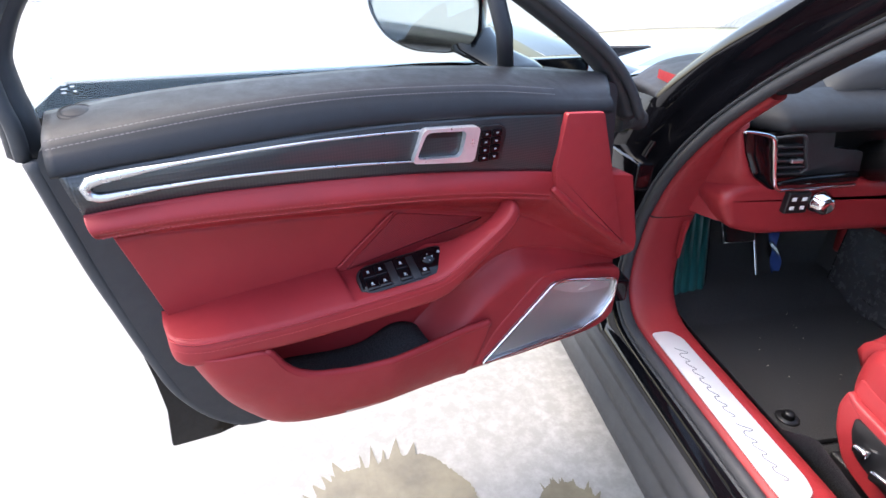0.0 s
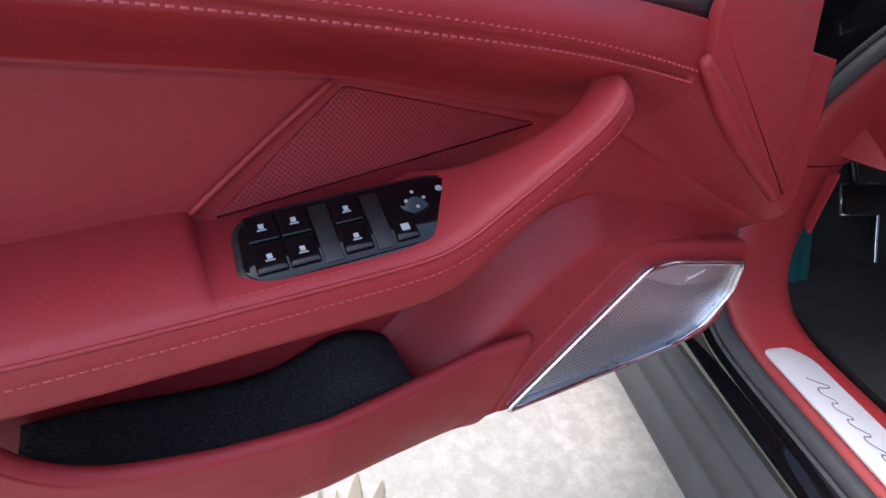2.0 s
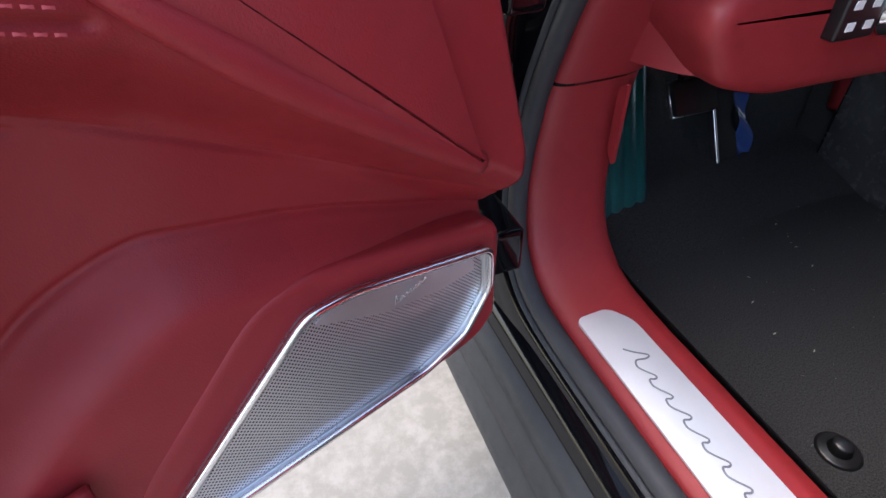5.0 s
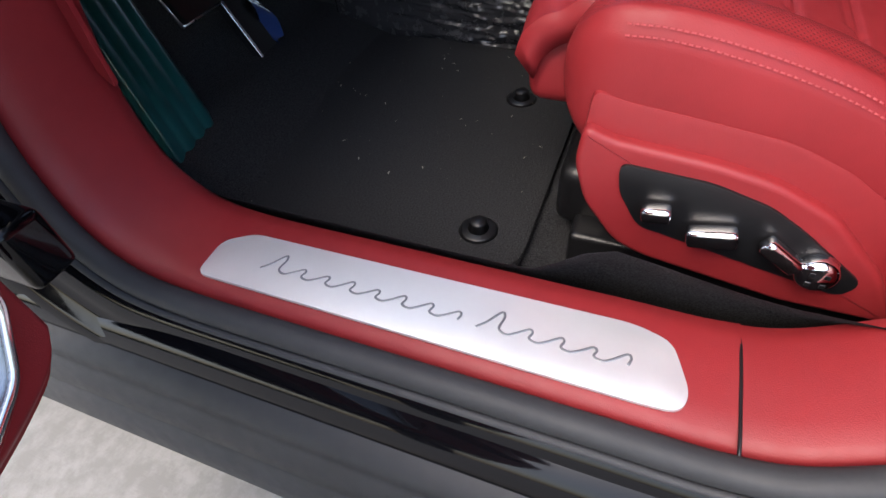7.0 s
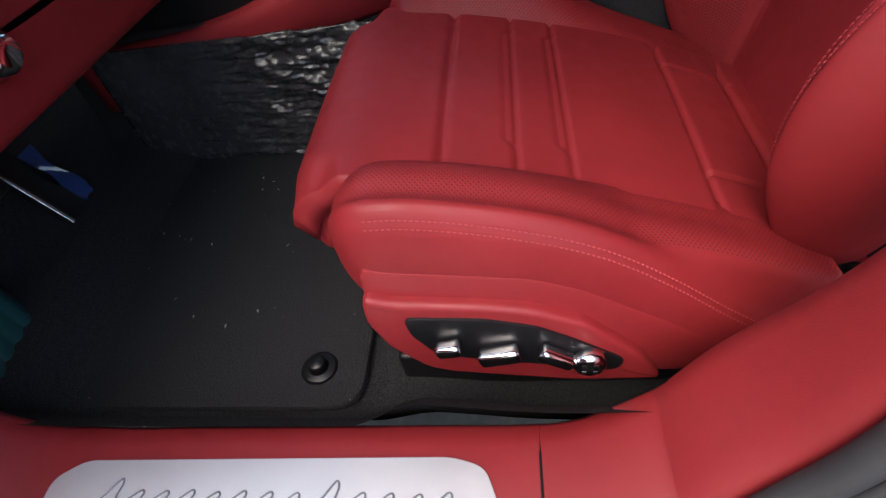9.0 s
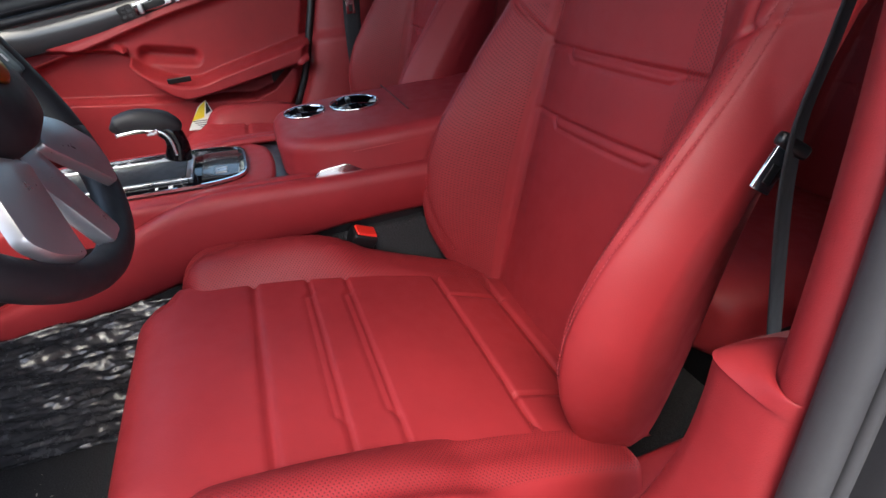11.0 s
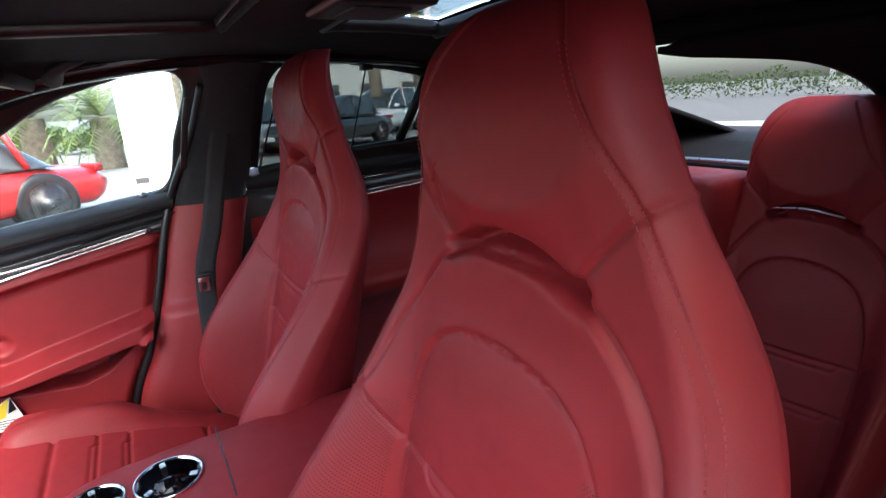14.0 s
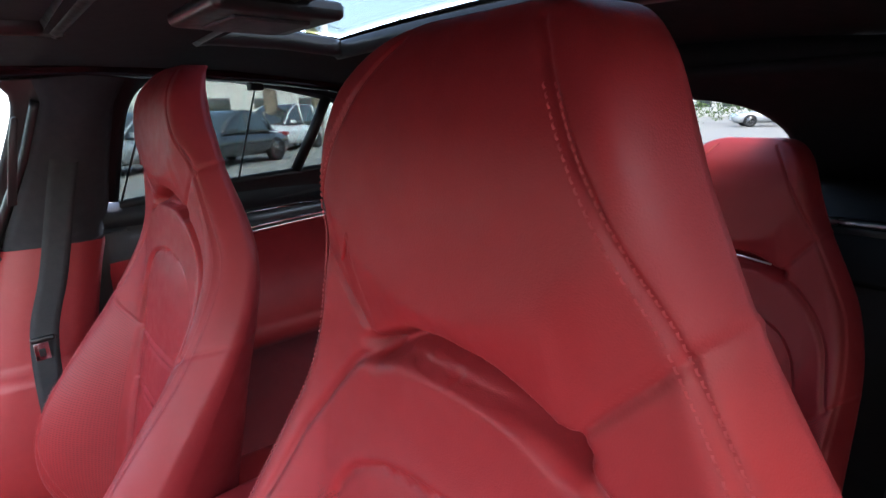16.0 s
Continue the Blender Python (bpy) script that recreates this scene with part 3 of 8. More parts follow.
# switch console on the armrest
SW = Matrix.Translation((0.511, 0.021, 0.7315)) @ pose(0, 0, 0, -25, 0, 0) @ pose(0, 0, 0, 0, 3.5, 0) @ Matrix.Diagonal((1.07, 1, 1, 1))
sw_o = round_outline([(-0.070, -0.020), (-0.060, 0.016), (-0.048, 0.022), (0.058, 0.024), (0.070, 0.016), (0.068, -0.016), (0.056, -0.024), (-0.050, -0.026)], 0.007)
slab("switch_bezel", [(a * 1.05, b * 1.12) for a, b in sw_o], 0.012, BLACK, door, "", 0.002, m=SW @ Matrix.Translation((0, 0, -0.0095)))
slab("switch_panel", sw_o, 0.006, GLOSS, door, "glossy black window switch panel", 0.0015, m=SW @ Matrix.Translation((0, 0, -0.002)))
for i, x0 in enumerate((0.055, 0.037, 0.006)):
    for j in range(2):
        y0 = -0.012 + 0.021 * j
        rbox("window_switch", (x0 - 0.0085, y0 - 0.0095, 0.003), (x0 + 0.0085, y0 + 0.0095, 0.0065), GLOSS, door, bevel=0.0012, m=SW)
        rbox("mark", (x0 - 0.0015, y0 - 0.0022, 0.0064), (x0 + 0.0015, y0 + 0.0012, 0.0068), PALE, door, bevel=0, m=SW)
        rbox("mark", (x0 - 0.0026, y0 + 0.0018, 0.0064), (x0 + 0.0026, y0 + 0.0026, 0.0068), PALE, door, bevel=0, m=SW)
for x0 in (0.0215, -0.010):
    rbox("finger_hollow", (x0 - 0.0055, -0.021, 0.0035), (x0 + 0.0055, 0.021, 0.0048), BLACK, door, bevel=0.0006, m=SW)
rbox("lock_switch", (-0.031, 0.001, 0.003), (-0.017, 0.019, 0.0062), GLOSS, door, bevel=0.0012, m=SW)
rbox("mark", (-0.0265, 0.008, 0.0061), (-0.0215, 0.013, 0.0065), PALE, door, bevel=0, m=SW)
lathe("mirror_switch", [(0, 0.0062), (0.009, 0.006), (0.0105, 0.005), (0.0105, 0.002)], GLOSS, door, n=24, m=SW @ Matrix.Translation((-0.037, -0.008, 0)))
for k in range(4):
    ca, sa = -0.037 + 0.006 * math.cos(k * 1.57), -0.008 + 0.006 * math.sin(k * 1.57)
    rbox("mark", (ca - 0.001, sa - 0.001, 0.0058), (ca + 0.001, sa + 0.001, 0.0065), PALE, door, bevel=0, m=SW)
for y0 in (-0.014, 0.006):
    lathe("mark", [(0.0014, 0.0045), (0.0016, 0.0048), (0.0022, 0.0048), (0.0024, 0.0045)], PALE, door, n=14, m=SW @ Matrix.Translation((-0.056, y0, 0)))

# loudspeaker: bright bezel, punched grille and badge
spk = [(0.362, 0.500), (0.211, 0.626), (0.176, 0.625), (0.045, 0.594), (0.044, 0.552), (0.074, 0.514), (0.12, 0.500)]
so = round_outline(spk, 0.010, 6)
cx_, cz_ = np.mean([s[0] for s in so]), np.mean([s[1] for s in so])
si = [(cx_ + (a - cx_) * 0.94, cz_ + (b - cz_) * 0.90 - 0.002) for a, b in so]
sm = [(cx_ + (a - cx_) * 0.972, cz_ + (b - cz_) * 0.955) for a, b in so]
ring_plate("bezel_outer", so, sm, 0.008, 0.020, SATIN, door, "bright chrome speaker bezel")
tube("bezel_rim", [(a, 0.0205, b) for a, b in so], 0.0032, CHROME, door, "polished bezel rim", n=8, up=(0, 1, 0), closed=True)
ring_plate("bezel_inner", sm, si, 0.010, 0.0165, SATIN, door, "satin inner bezel")
slab("grille", si, 0.004, GRILLE, door, "finely punched silver speaker grille", 0.001, m=Matrix.Translation((0, 0.0115, 0)) @ TOD)
band = [(0.206, 0.612), (0.196, 0.618), (0.170, 0.616), (0.062, 0.592), (0.060, 0.578), (0.10, 0.578), (0.15, 0.588)]
slab("badge_band", round_outline(band, 0.004), 0.0016, plain("plain_steel", (0.60, 0.61, 0.64), 0.42, 1.0, vary=0.03), door, "plain upper grille band", 0, m=Matrix.Translation((0, 0.0150, 0)) @ TOD)
scribble("badge", 7, 0.0045, 0.004, 0.0005, CHROME, door, Matrix.Translation((0.142, 0.0185, 0.592)) @ pose(0, 0, 0, 0, 12, 0) @ pose(0, 0, 0, 90, 0, 180), 4)
slab("speaker_swell", round_outline([(0.376, 0.490), (0.338, 0.556), (0.240, 0.644), (0.205, 0.650), (0.028, 0.612), (0.027, 0.555), (0.062, 0.503), (0.11, 0.484)], 0.02), 0.022, RED, door, "", 0.008, m=Matrix.Translation((0, -0.008, 0)) @ TOD, seg=4)
# courtesy reflector
slab("reflector", round_outline([(0.633, 0.5165), (0.576, 0.5105), (0.574, 0.503), (0.628, 0.508)], 0.003), 0.006, plain("reflector", (0.45, 0.30, 0.26), 0.2), door, "small courtesy reflector", 0.001, m=Matrix.Translation((0, 0.020, 0.006)) @ TOD)
ring_plate("reflector_rim", round_outline([(0.637, 0.5255), (0.574, 0.5195), (0.571, 0.506), (0.631, 0.511)], 0.004), round_outline([(0.633, 0.5225), (0.576, 0.5165), (0.574, 0.509), (0.628, 0.514)], 0.003), 0.008, 0.0285, SATIN, door)

# metal shell behind the panel
shell = [(0.03, 0.53), (0.03, 0.70), (0.06, 0.945), (0.20, 0.965), (0.885, 0.965), (0.928, 0.945), (0.905, 0.80), (0.890, 0.72), (0.872, 0.64), (0.850, 0.565), (0.81, 0.505), (0.74, 0.480), (0.35, 0.475), (0.12, 0.475)]
sh_o = round_outline(shell, 0.02, 4)
ring_plate("door_shell", sh_o, [(0.45 + (a - 0.45) * 0.86, 0.745 + (b - 0.745) * 0.84) for a, b in sh_o], -0.20, -0.048, PLAST, door, "dark inner door shell")
slab("shell_back", sh_o, 0.05, BLACK, door, "", 0.006, m=Matrix.Translation((0, -0.205, 0)) @ TOD)
skin = [(0.0, 0.42), (-0.02, 0.96), (0.9, 0.985), (0.950, 0.95), (0.938, 0.80), (0.924, 0.66), (0.908, 0.50), (0.905, 0.425), (0.916, 0.341), (0.83, 0.334), (0.760, 0.344), (0.70, 0.375), (0.64, 0.44)]
slab("door_skin", round_outline(skin, 0.008, 3), 0.03, GLOSS, door, "gloss black outer door skin", 0.006, m=Matrix.Translation((0, -0.245, 0)) @ TOD)
for dw, r_ in ((-0.075, 0.011), (-0.135, 0.008), (-0.185, 0.006)):
    k_ = -dw * 0.12
    tube("door_gasket", spline([(0.925 + k_, dw, 0.93), (0.905 + k_, dw, 0.80), (0.888 + k_, dw, 0.72), (0.870 + k_, dw, 0.64), (0.848 + k_, dw, 0.565), (0.808, dw, 0.505 - k_), (0.74, dw, 0.478 - k_), (0.50, dw, 0.47 - k_ * 0.3)], 80), r_, RUBBER, door, "ribbed rubber door gasket")
rbox("latch", (0.858, -0.15, 0.685), (0.898, -0.085, 0.73), BLACK, door, "", 0.005)
tube("latch_hook", spline([(0.892, -0.12, 0.71), (0.902, -0.105, 0.715), (0.897, -0.092, 0.705)], 10), 0.004, CHROME, door)
# window frame and glass
fr = spline([(0.944, -0.12, 0.93), (0.941, -0.115, 0.965), (0.945, -0.118, 1.0), (0.940, -0.122, 1.045), (0.895, -0.135, 1.11), (0.80, -0.15, 1.17), (0.66, -0.18, 1.21), (0.45, -0.19, 1.20), (0.29, -0.15, 1.12), (0.15, -0.105, 1.035), (0.078, -0.09, 0.985), (0.03, -0.085, 0.94), (-0.01, -0.08, 0.88)], 120)
tube("window_frame", fr, 0.020, PLAST, door, "dark window frame", n=12, squash=1.2, up=(0, 1, 0), power=0.7)
tube("frame_gasket", fr + np.array((0.0, 0.034, 0.0)), 0.009, RUBBER, door, n=8, up=(0, 1, 0))
gl = np.array([[(u, -0.10 - 0.25 * (z - 0.98), z) for z in np.linspace(0.97, np.interp(u, [0.28, 0.45, 0.66, 0.80, 0.88, 0.92], [1.11, 1.19, 1.20, 1.165, 1.10, 1.04]), 8)] for u in np.linspace(0.28, 0.92, 12)])
gpane = sheet("window_pane", gl, GLASS, door, "clear door glass")
gpane.visible_shadow = False
gl = np.array([[(u, -0.10 - 0.25 * (z - 0.98), z) for z in np.linspace(0.94, np.interp(u, [0.05, 0.15, 0.27], [0.955, 1.03, 1.10]), 6)] for u in np.linspace(0.05, 0.27, 6)])
sheet("quarter_pane", gl, GLASS, door, "small front quarter glass").visible_shadow = False
tube("quarter_post", [(0.282, -0.080, 0.975), (0.286, -0.085, 1.03), (0.30, -0.13, 1.13)], 0.0175, NAVY, door, n=12, squash=0.7)
for k, (a_, b_, s_) in enumerate(((0.886, 1.000, 0.004), (0.888, 0.996, 0.006), (0.8885, 0.992, 0.005), (0.878, 0.998, 0.004), (0.876, 0.993, 0.003), (0.895, 1.008, 0.003))):
    rbox("etched_mark", (a_ - s_, -0.1003 - 0.25 * (b_ - 0.98), b_), (a_, -0.0992 - 0.25 * (b_ - 0.98), b_ + 0.0012), WHITE, door, bevel=0)
# outside mirror
MG = Matrix.Translation((0.0, -0.245, 0.0)) @ pose(0.338, 0, 1.045, 0, 0, 0) @ Matrix(((0.90, 0, 0.436, 0), (-0.436, 0.03, 0.90, 0), (0, 1, -0.03, 0), (0, 0, 0, 1)))
mo = round_outline([(-0.085, -0.040), (-0.085, 0.045), (-0.06, 0.066), (0.06, 0.066), (0.098, 0.040), (0.100, 0.005), (0.075, -0.035), (0.03, -0.056), (-0.04, -0.060)], 0.022, 6)
loft("mirror_housing", [[MG @ Vector((a * s + dx, b * s + 0.002, d)) for a, b in mo] for s, d, dx in ((1.03, 0.006, 0), (1.09, 0.0, 0), (1.14, -0.02, -0.004), (1.13, -0.05, -0.01), (0.98, -0.085, -0.018), (0.68, -0.11, -0.025), (0.2, -0.12, -0.03))], GLOSS, door, "gloss black door mirror housing")
slab("mirror_glass", mo, 0.002, plain("mirror", (0.9, 0.9, 0.9), 0.01, 1.0, vary=0.01), door, "mirror glass", 0, m=MG @ Matrix.Translation((0, 0, 0.006)))
loft("mirror_foot", [[(u + r_ * math.cos(a), w + 0.03 * math.sin(a), z) for a in np.linspace(0, 2 * np.pi, 16, endpoint=False)] for u, w, z, r_ in ((0.21, -0.12, 0.955, 0.055), (0.22, -0.17, 0.972, 0.06), (0.25, -0.23, 0.99, 0.06), (0.26, -0.25, 1.02, 0.05))], GLOSS, door, "gloss black mirror foot")
# cable boot and check strap
tube("cable_boot", spline([(-0.005, -0.10, 0.86), (-0.04, -0.10, 0.865), (-0.09, -0.12, 0.85)], 60), 0.018 + 0.003 * np.sin(np.arange(60) * 1.6), RUBBER, door, "ribbed black cable boot")
# ---- the car's body round the open doorway ----
LOOP = [(-0.615, 0.445), (-0.51, 0.410), (-0.40, 0.407), (-0.18, 0.406), (-0.03, 0.407), (0.04, 0.420), (0.092, 0.457), (0.12, 0.52), (0.128, 0.60), (0.122, 0.68), (0.088, 0.78), (0.015, 0.89), (-0.08, 0.985), (-0.20, 1.08), (-0.36, 1.18), (-0.52, 1.26), (-0.65, 1.30), (-0.740, 1.285), (-0.775, 1.21), (-0.785, 1.06), (-0.780, 0.93), (-0.764, 0.80), (-0.736, 0.66), (-0.690, 0.54)]


def seal_x(z):
    return np.interp(z, [0.42, 0.55, 0.70, 0.85, 1.0, 1.2, 1.32], [-0.832, -0.815, -0.792, -0.775, -0.757, -0.715, -0.64])


LP = spline(LOOP + LOOP[:1], 1000)[:-1]
LP3 = np.stack([seal_x(LP[:, 1]) + 0.026 * sstep(-0.52, -0.69, LP[:, 0]) * sstep(1.16, 1.0, LP[:, 1]), LP[:, 0], LP[:, 1]], 1)
TG = np.roll(LP, -1, 0) - np.roll(LP, 1, 0)
TG /= np.linalg.norm(TG, axis=1)[:, None]
NIN = np.stack([-TG[:, 1], TG[:, 0]], 1)
if (NIN[20] @ np.array((0, 1))) < 0:
    NIN = -NIN


def around(i0, i1, section, name, mats, parent, label="", side=1, width=lambda i: 1.0):
    """A profile (inboard, into the opening) drawn along part of the doorway's outline; side -1: mirrored to the far doorway."""
    raw = np.arange(i0, i1)
    raw = np.r_[raw[:-1:3], raw[-1:]] if len(raw) > 12 else raw
    idx = raw % len(LP)
    W = {int(r) % len(LP): width(r) for r in raw}
    P = np.array([[(side * (LP3[i, 0] + dx * W[int(i)]) + (0.06 if side < 0 else 0), LP3[i, 1] + n * NIN[i, 0], LP3[i, 2] + n * NIN[i, 1]) for dx, n in section] for i in idx])
    uv = np.stack([np.broadcast_to(np.arange(len(idx))[:, None] * 0.01, P.shape[:2]), np.broadcast_to(np.array([s[0] for s in section]), P.shape[:2])], -1)
    return sheet(name, P, mats, parent, label, uv=uv)


def at_index(y, z):
    return int(np.argmin(np.hypot(LP[:, 0] - y, LP[:, 1] - z)))


I_SEAM, I_DASH, I_B0, I_B1, I_BT = at_index(-0.505, 0.42), at_index(0.05, 0.84), at_index(-0.754, 0.745), at_index(-0.784, 1.035), at_index(-0.725, 1.285)
SILL = [(-0.001, -0.012), (0.0, 0.0), (0.004, 0.006), (0.012, 0.010), (0.03, 0.012), (0.06, 0.0125), (0.095, 0.011), (0.115, 0.006), (0.123, -0.004), (0.127, -0.03), (0.128, -0.12)]
body = thing("sedan_car", "gloss black car body with open driver's doorway", "car")
ILINE = at_index(0.125, 0.66)
around(I_SEAM, ILINE, SILL, "sill_trim", REDP, body, "red soft-touch sill trim")
around(ILINE + 1, I_DASH + 70, [(a, b + (0.004 if 0 < i < 9 else 0)) for i, (a, b) in enumerate(SILL)], "pillar_trim", REDP, body, "red lower pillar trim", width=lambda i: 1.0 - 0.72 * float(sstep(I_DASH - 35, I_DASH + 25, i)))
i_lo, i_hi = I_B0 - len(LP), I_SEAM + 1
around(i_lo, i_hi, [(a, b - 0.0016) for a, b in SILL], "rear_sill_trim", REDP, body, "red rear sill trim", width=lambda i: 0.58 + 0.42 * float(sstep(0.05, 0.65, (i - i_lo) / (i_hi - i_lo))))
BSEC = [(0.0, -0.01), (0.0, 0.0), (0.004, 0.005), (0.017, 0.003), (0.030, -0.008), (0.038, -0.03), (0.041, -0.07), (0.042, -0.14)]
around(I_B1, I_B0 + 1, BSEC, "centre_pillar_trim", REDP, body, "red centre pillar trim")
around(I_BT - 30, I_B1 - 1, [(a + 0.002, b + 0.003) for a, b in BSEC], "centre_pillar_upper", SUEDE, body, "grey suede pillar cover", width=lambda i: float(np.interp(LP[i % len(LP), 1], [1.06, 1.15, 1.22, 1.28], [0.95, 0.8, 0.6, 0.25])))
# ledge where the sill cover ends below the pillar
b0 = I_B0 % len(LP)
led = [(LP3[b0, 0] + dx * 0.58, LP3[b0, 1] + n * NIN[b0, 0], LP3[b0, 2] + n * NIN[b0, 1]) for dx, n in SILL[1:-1]]
back_ = [(LP3[b0, 0] + dx, LP3[b0, 1] + n * NIN[b0, 0], LP3[b0, 2] + n * NIN[b0, 1] + 0.012) for dx, n in BSEC[1:-1]]
la, lb = spline(led, 28), spline(back_, 28)
sheet("pillar_ledge", np.array([[la[k] * (1 - t) + lb[k] * t + np.array((0, 0, 0.006 * math.sin(t * math.pi))) for k in range(28)] for t in np.linspace(0, 1, 8)]), REDP, body, "red pillar ledge")
around(I_DASH + 70, I_BT - 30, [(0.0, -0.012), (0.0, 0.0), (0.012, 0.008), (0.05, 0.006), (0.09, -0.012), (0.13, -0.03)], "roof_pillar_trim", HEADL, body, "black upper pillar lining")
# rubber seal, closed all round
sl = LP3 + np.stack([np.full(len(LP), -0.014), 0.002 * NIN[:, 0], 0.002 * NIN[:, 1]], 1)
tube("door_seal", sl[::3], 0.0120, RUBBER, body, "grey rubber door seal", n=14, up=(1, 0, 0), closed=True, power=0.85)
sl2 = LP3 + np.stack([np.full(len(LP), -0.027), -0.007 * NIN[:, 0], -0.008 * NIN[:, 1]], 1)
tube("seal_lip", sl2[::3], 0.0045, RUBBER, body, n=8, up=(1, 0, 0), closed=True)
around(0, len(LP) + 1, [(-0.028, -0.004), (-0.036, -0.012), (-0.042, -0.03), (-0.046, -0.052), (-0.056, -0.058), (-0.062, -0.075)], "door_jamb", GLOSS, body, "gloss black painted door jamb")
# door striker on the jamb
b1 = at_index(-0.764, 0.79)
SK = Matrix.Translation((LP3[b1, 0] - 0.050, LP3[b1, 1] - 0.026, 0.775)) @ pose(0, 0, 0, 90, 0, -35)
stk = slab("striker", round_outline([(-0.026, -0.034), (-0.028, 0.030), (-0.012, 0.040), (0.022, 0.034), (0.026, -0.030)], 0.010), 0.008, CHROME, body, "bright steel door striker", 0.003, m=SK)
tube("striker_loop", spline([(-0.016, -0.018, 0.006), (-0.016, -0.018, 0.030), (-0.012, 0.0, 0.036), (-0.012, 0.016, 0.030), (-0.012, 0.016, 0.006)], 24), 0.0048, CHROME, stk, n=10, m=SK)
for zz in (-0.018, 0.018):
    lathe("bolt", [(0.0, 0.0125), (0.004, 0.0125), (0.0075, 0.011), (0.009, 0.008)], SATIN, stk, n=16, m=SK @ Matrix.Translation((0.010, zz, 0)))
# rocker: ribbed charcoal plastic under a bright painted step
ys = np.linspace(0.33, -1.9, 60)
RK = [(-0.868, 0.366), (-0.880, 0.362), (-0.888, 0.352), (-0.892, 0.343), (-0.889, 0.339), (-0.893, 0.334), (-0.900, 0.315), (-0.904, 0.297), (-0.900, 0.291), (-0.904, 0.286), (-0.912, 0.255), (-0.914, 0.232), (-0.908, 0.222), (-0.89, 0.205), (-0.80, 0.195), (-0.60, 0.20)]
sheet("rocker_panel", np.array([[(x - 0.020, y, z - 0.006) for x, z in RK] for y in ys]), PLAST, body, "ribbed charcoal plastic rocker panel")
RS = [(-0.84, 0.402), (-0.858, 0.396), (-0.876, 0.384), (-0.890, 0.366), (-0.892, 0.356)]
sheet("painted_step", np.array([[(x, y, z) for x, z in RS] for y in ys]), GLOSS, body, "gloss black painted sill step")
# front jamb and wing
JF = [[(-0.80, 0.16, z), (-0.845, 0.14, z), (-0.875, 0.16, z), (-0.885, 0.24, z), (-0.90, 0.30, z), (-0.925, 0.31, z), (-0.94, 0.28, z), (-0.945, 0.40, z), (-0.95, 0.8, z), (-0.93, 1.6, z)] for z in np.linspace(0.26, 0.93, 14)]
sheet("front_wing", np.array(JF) + np.array([[(0.06 * max(0, (z - 0.7) / 0.25) ** 2, -0.06 * max(0, (z - 0.75) / 0.2), 0)] * 10 for z in np.linspace(0.26, 0.93, 14)]), GLOSS, body, "gloss black front wing")
wt = [[(-0.87 + 0.06 * k, 0.25 + 0.02 * k, 0.93 + 0.035 * math.sin(k * 1.6) + 0.0) for k in np.linspace(0, 1, 8)], [(-0.87 + 0.10 * k, 1.7, 0.90 + 0.04 * math.sin(k * 1.6)) for k in np.linspace(0, 1, 8)]]
sheet("wing_top", np.array([[np.array(wt[0][j]) * (1 - t) + np.array(wt[1][j]) * t for j in range(8)] for t in np.linspace(0, 1, 12)]), GLOSS, body)
sheet("bonnet", np.array([[(x, y, 0.985 - 0.06 * (x / 0.75) ** 2 - 0.09 * ((y - 0.5) / 1.2) ** 2) for y in np.linspace(0.42, 1.75, 14)] for x in np.linspace(-0.80, 0.80, 24)]), plain("grey_black_paint", (0.02, 0.021, 0.025), 0.08, coat=1.0), body, "dark glossy bonnet")
# hinges, check strap and bracket
for z in (0.52, 0.80):
    rbox("hinge", (-0.915, 0.02, z - 0.03), (-0.875, 0.15, z + 0.03), GLOSS, body, "painted door hinge", 0.008)
rbox("check_bracket", (-0.895, 0.09, 0.655), (-0.865, 0.17, 0.705), BLACK, body, "black check strap bracket", 0.005)
for k in range(2):
    lathe("bolt", [(0.0, 0.008), (0.007, 0.008), (0.009, 0.006), (0.009, 0.001), (0.012, 0.0), (0.012, -0.004)], SATIN, body, n=6, m=Matrix.Translation((-0.885 + 0.004 * k, 0.085, 0.672 + 0.014 * k)) @ pose(0, 0, 0, 90, 0, -20))
tube("check_strap", [(-0.89, 0.10, 0.672), (-0.925, 0.05, 0.655), (-0.955, 0.0, 0.64)], 0.006, SATIN, body, "steel check strap")
# upper outer pillar and roof skin
op_ = np.array([(0.16, 0.90), (0.05, 1.0), (-0.1, 1.105), (-0.3, 1.22), (-0.5, 1.31), (-0.72, 1.355), (-1.0, 1.375), (-1.4, 1.36), (-1.8, 1.30)])
for sd in (-1, 1):
    pth = spline([(sd * np.interp(z, [0.85, 1.1, 1.3, 1.375], [0.80, 0.765, 0.675, 0.62]) + (0.03 if sd > 0 else 0), y, z) for y, z in op_], 60)
    tube("roof_rail", pth, np.interp(np.arange(60), [0, 30, 59], [0.045, 0.038, 0.04]), GLOSS, body, "gloss black roof rail", n=14, squash=0.8, power=0.8)
rail_in = [((0.03 if sd > 0 else 0) + sd * 0.60) for sd in (-1, 1)]


def sheet_roof(name, z_off, mat, label, x0, x1, y0, y1):
    X, Y = np.meshgrid(np.linspace(x0, x1, 20), np.linspace(y0, y1, 24), indexing="ij")
    Zr = 1.392 + z_off + 0.03 * (1 - ((X - 0.015) / 0.66) ** 2) - np.interp(Y, [-2.0, -1.6, -1.2, -0.9, -0.55, -0.3, -0.1], [0.10, 0.03, 0.0, 0.0, 0.015, 0.06, 0.13])
    return sheet(name, np.stack([X, Y, Zr], -1), mat, body, label)


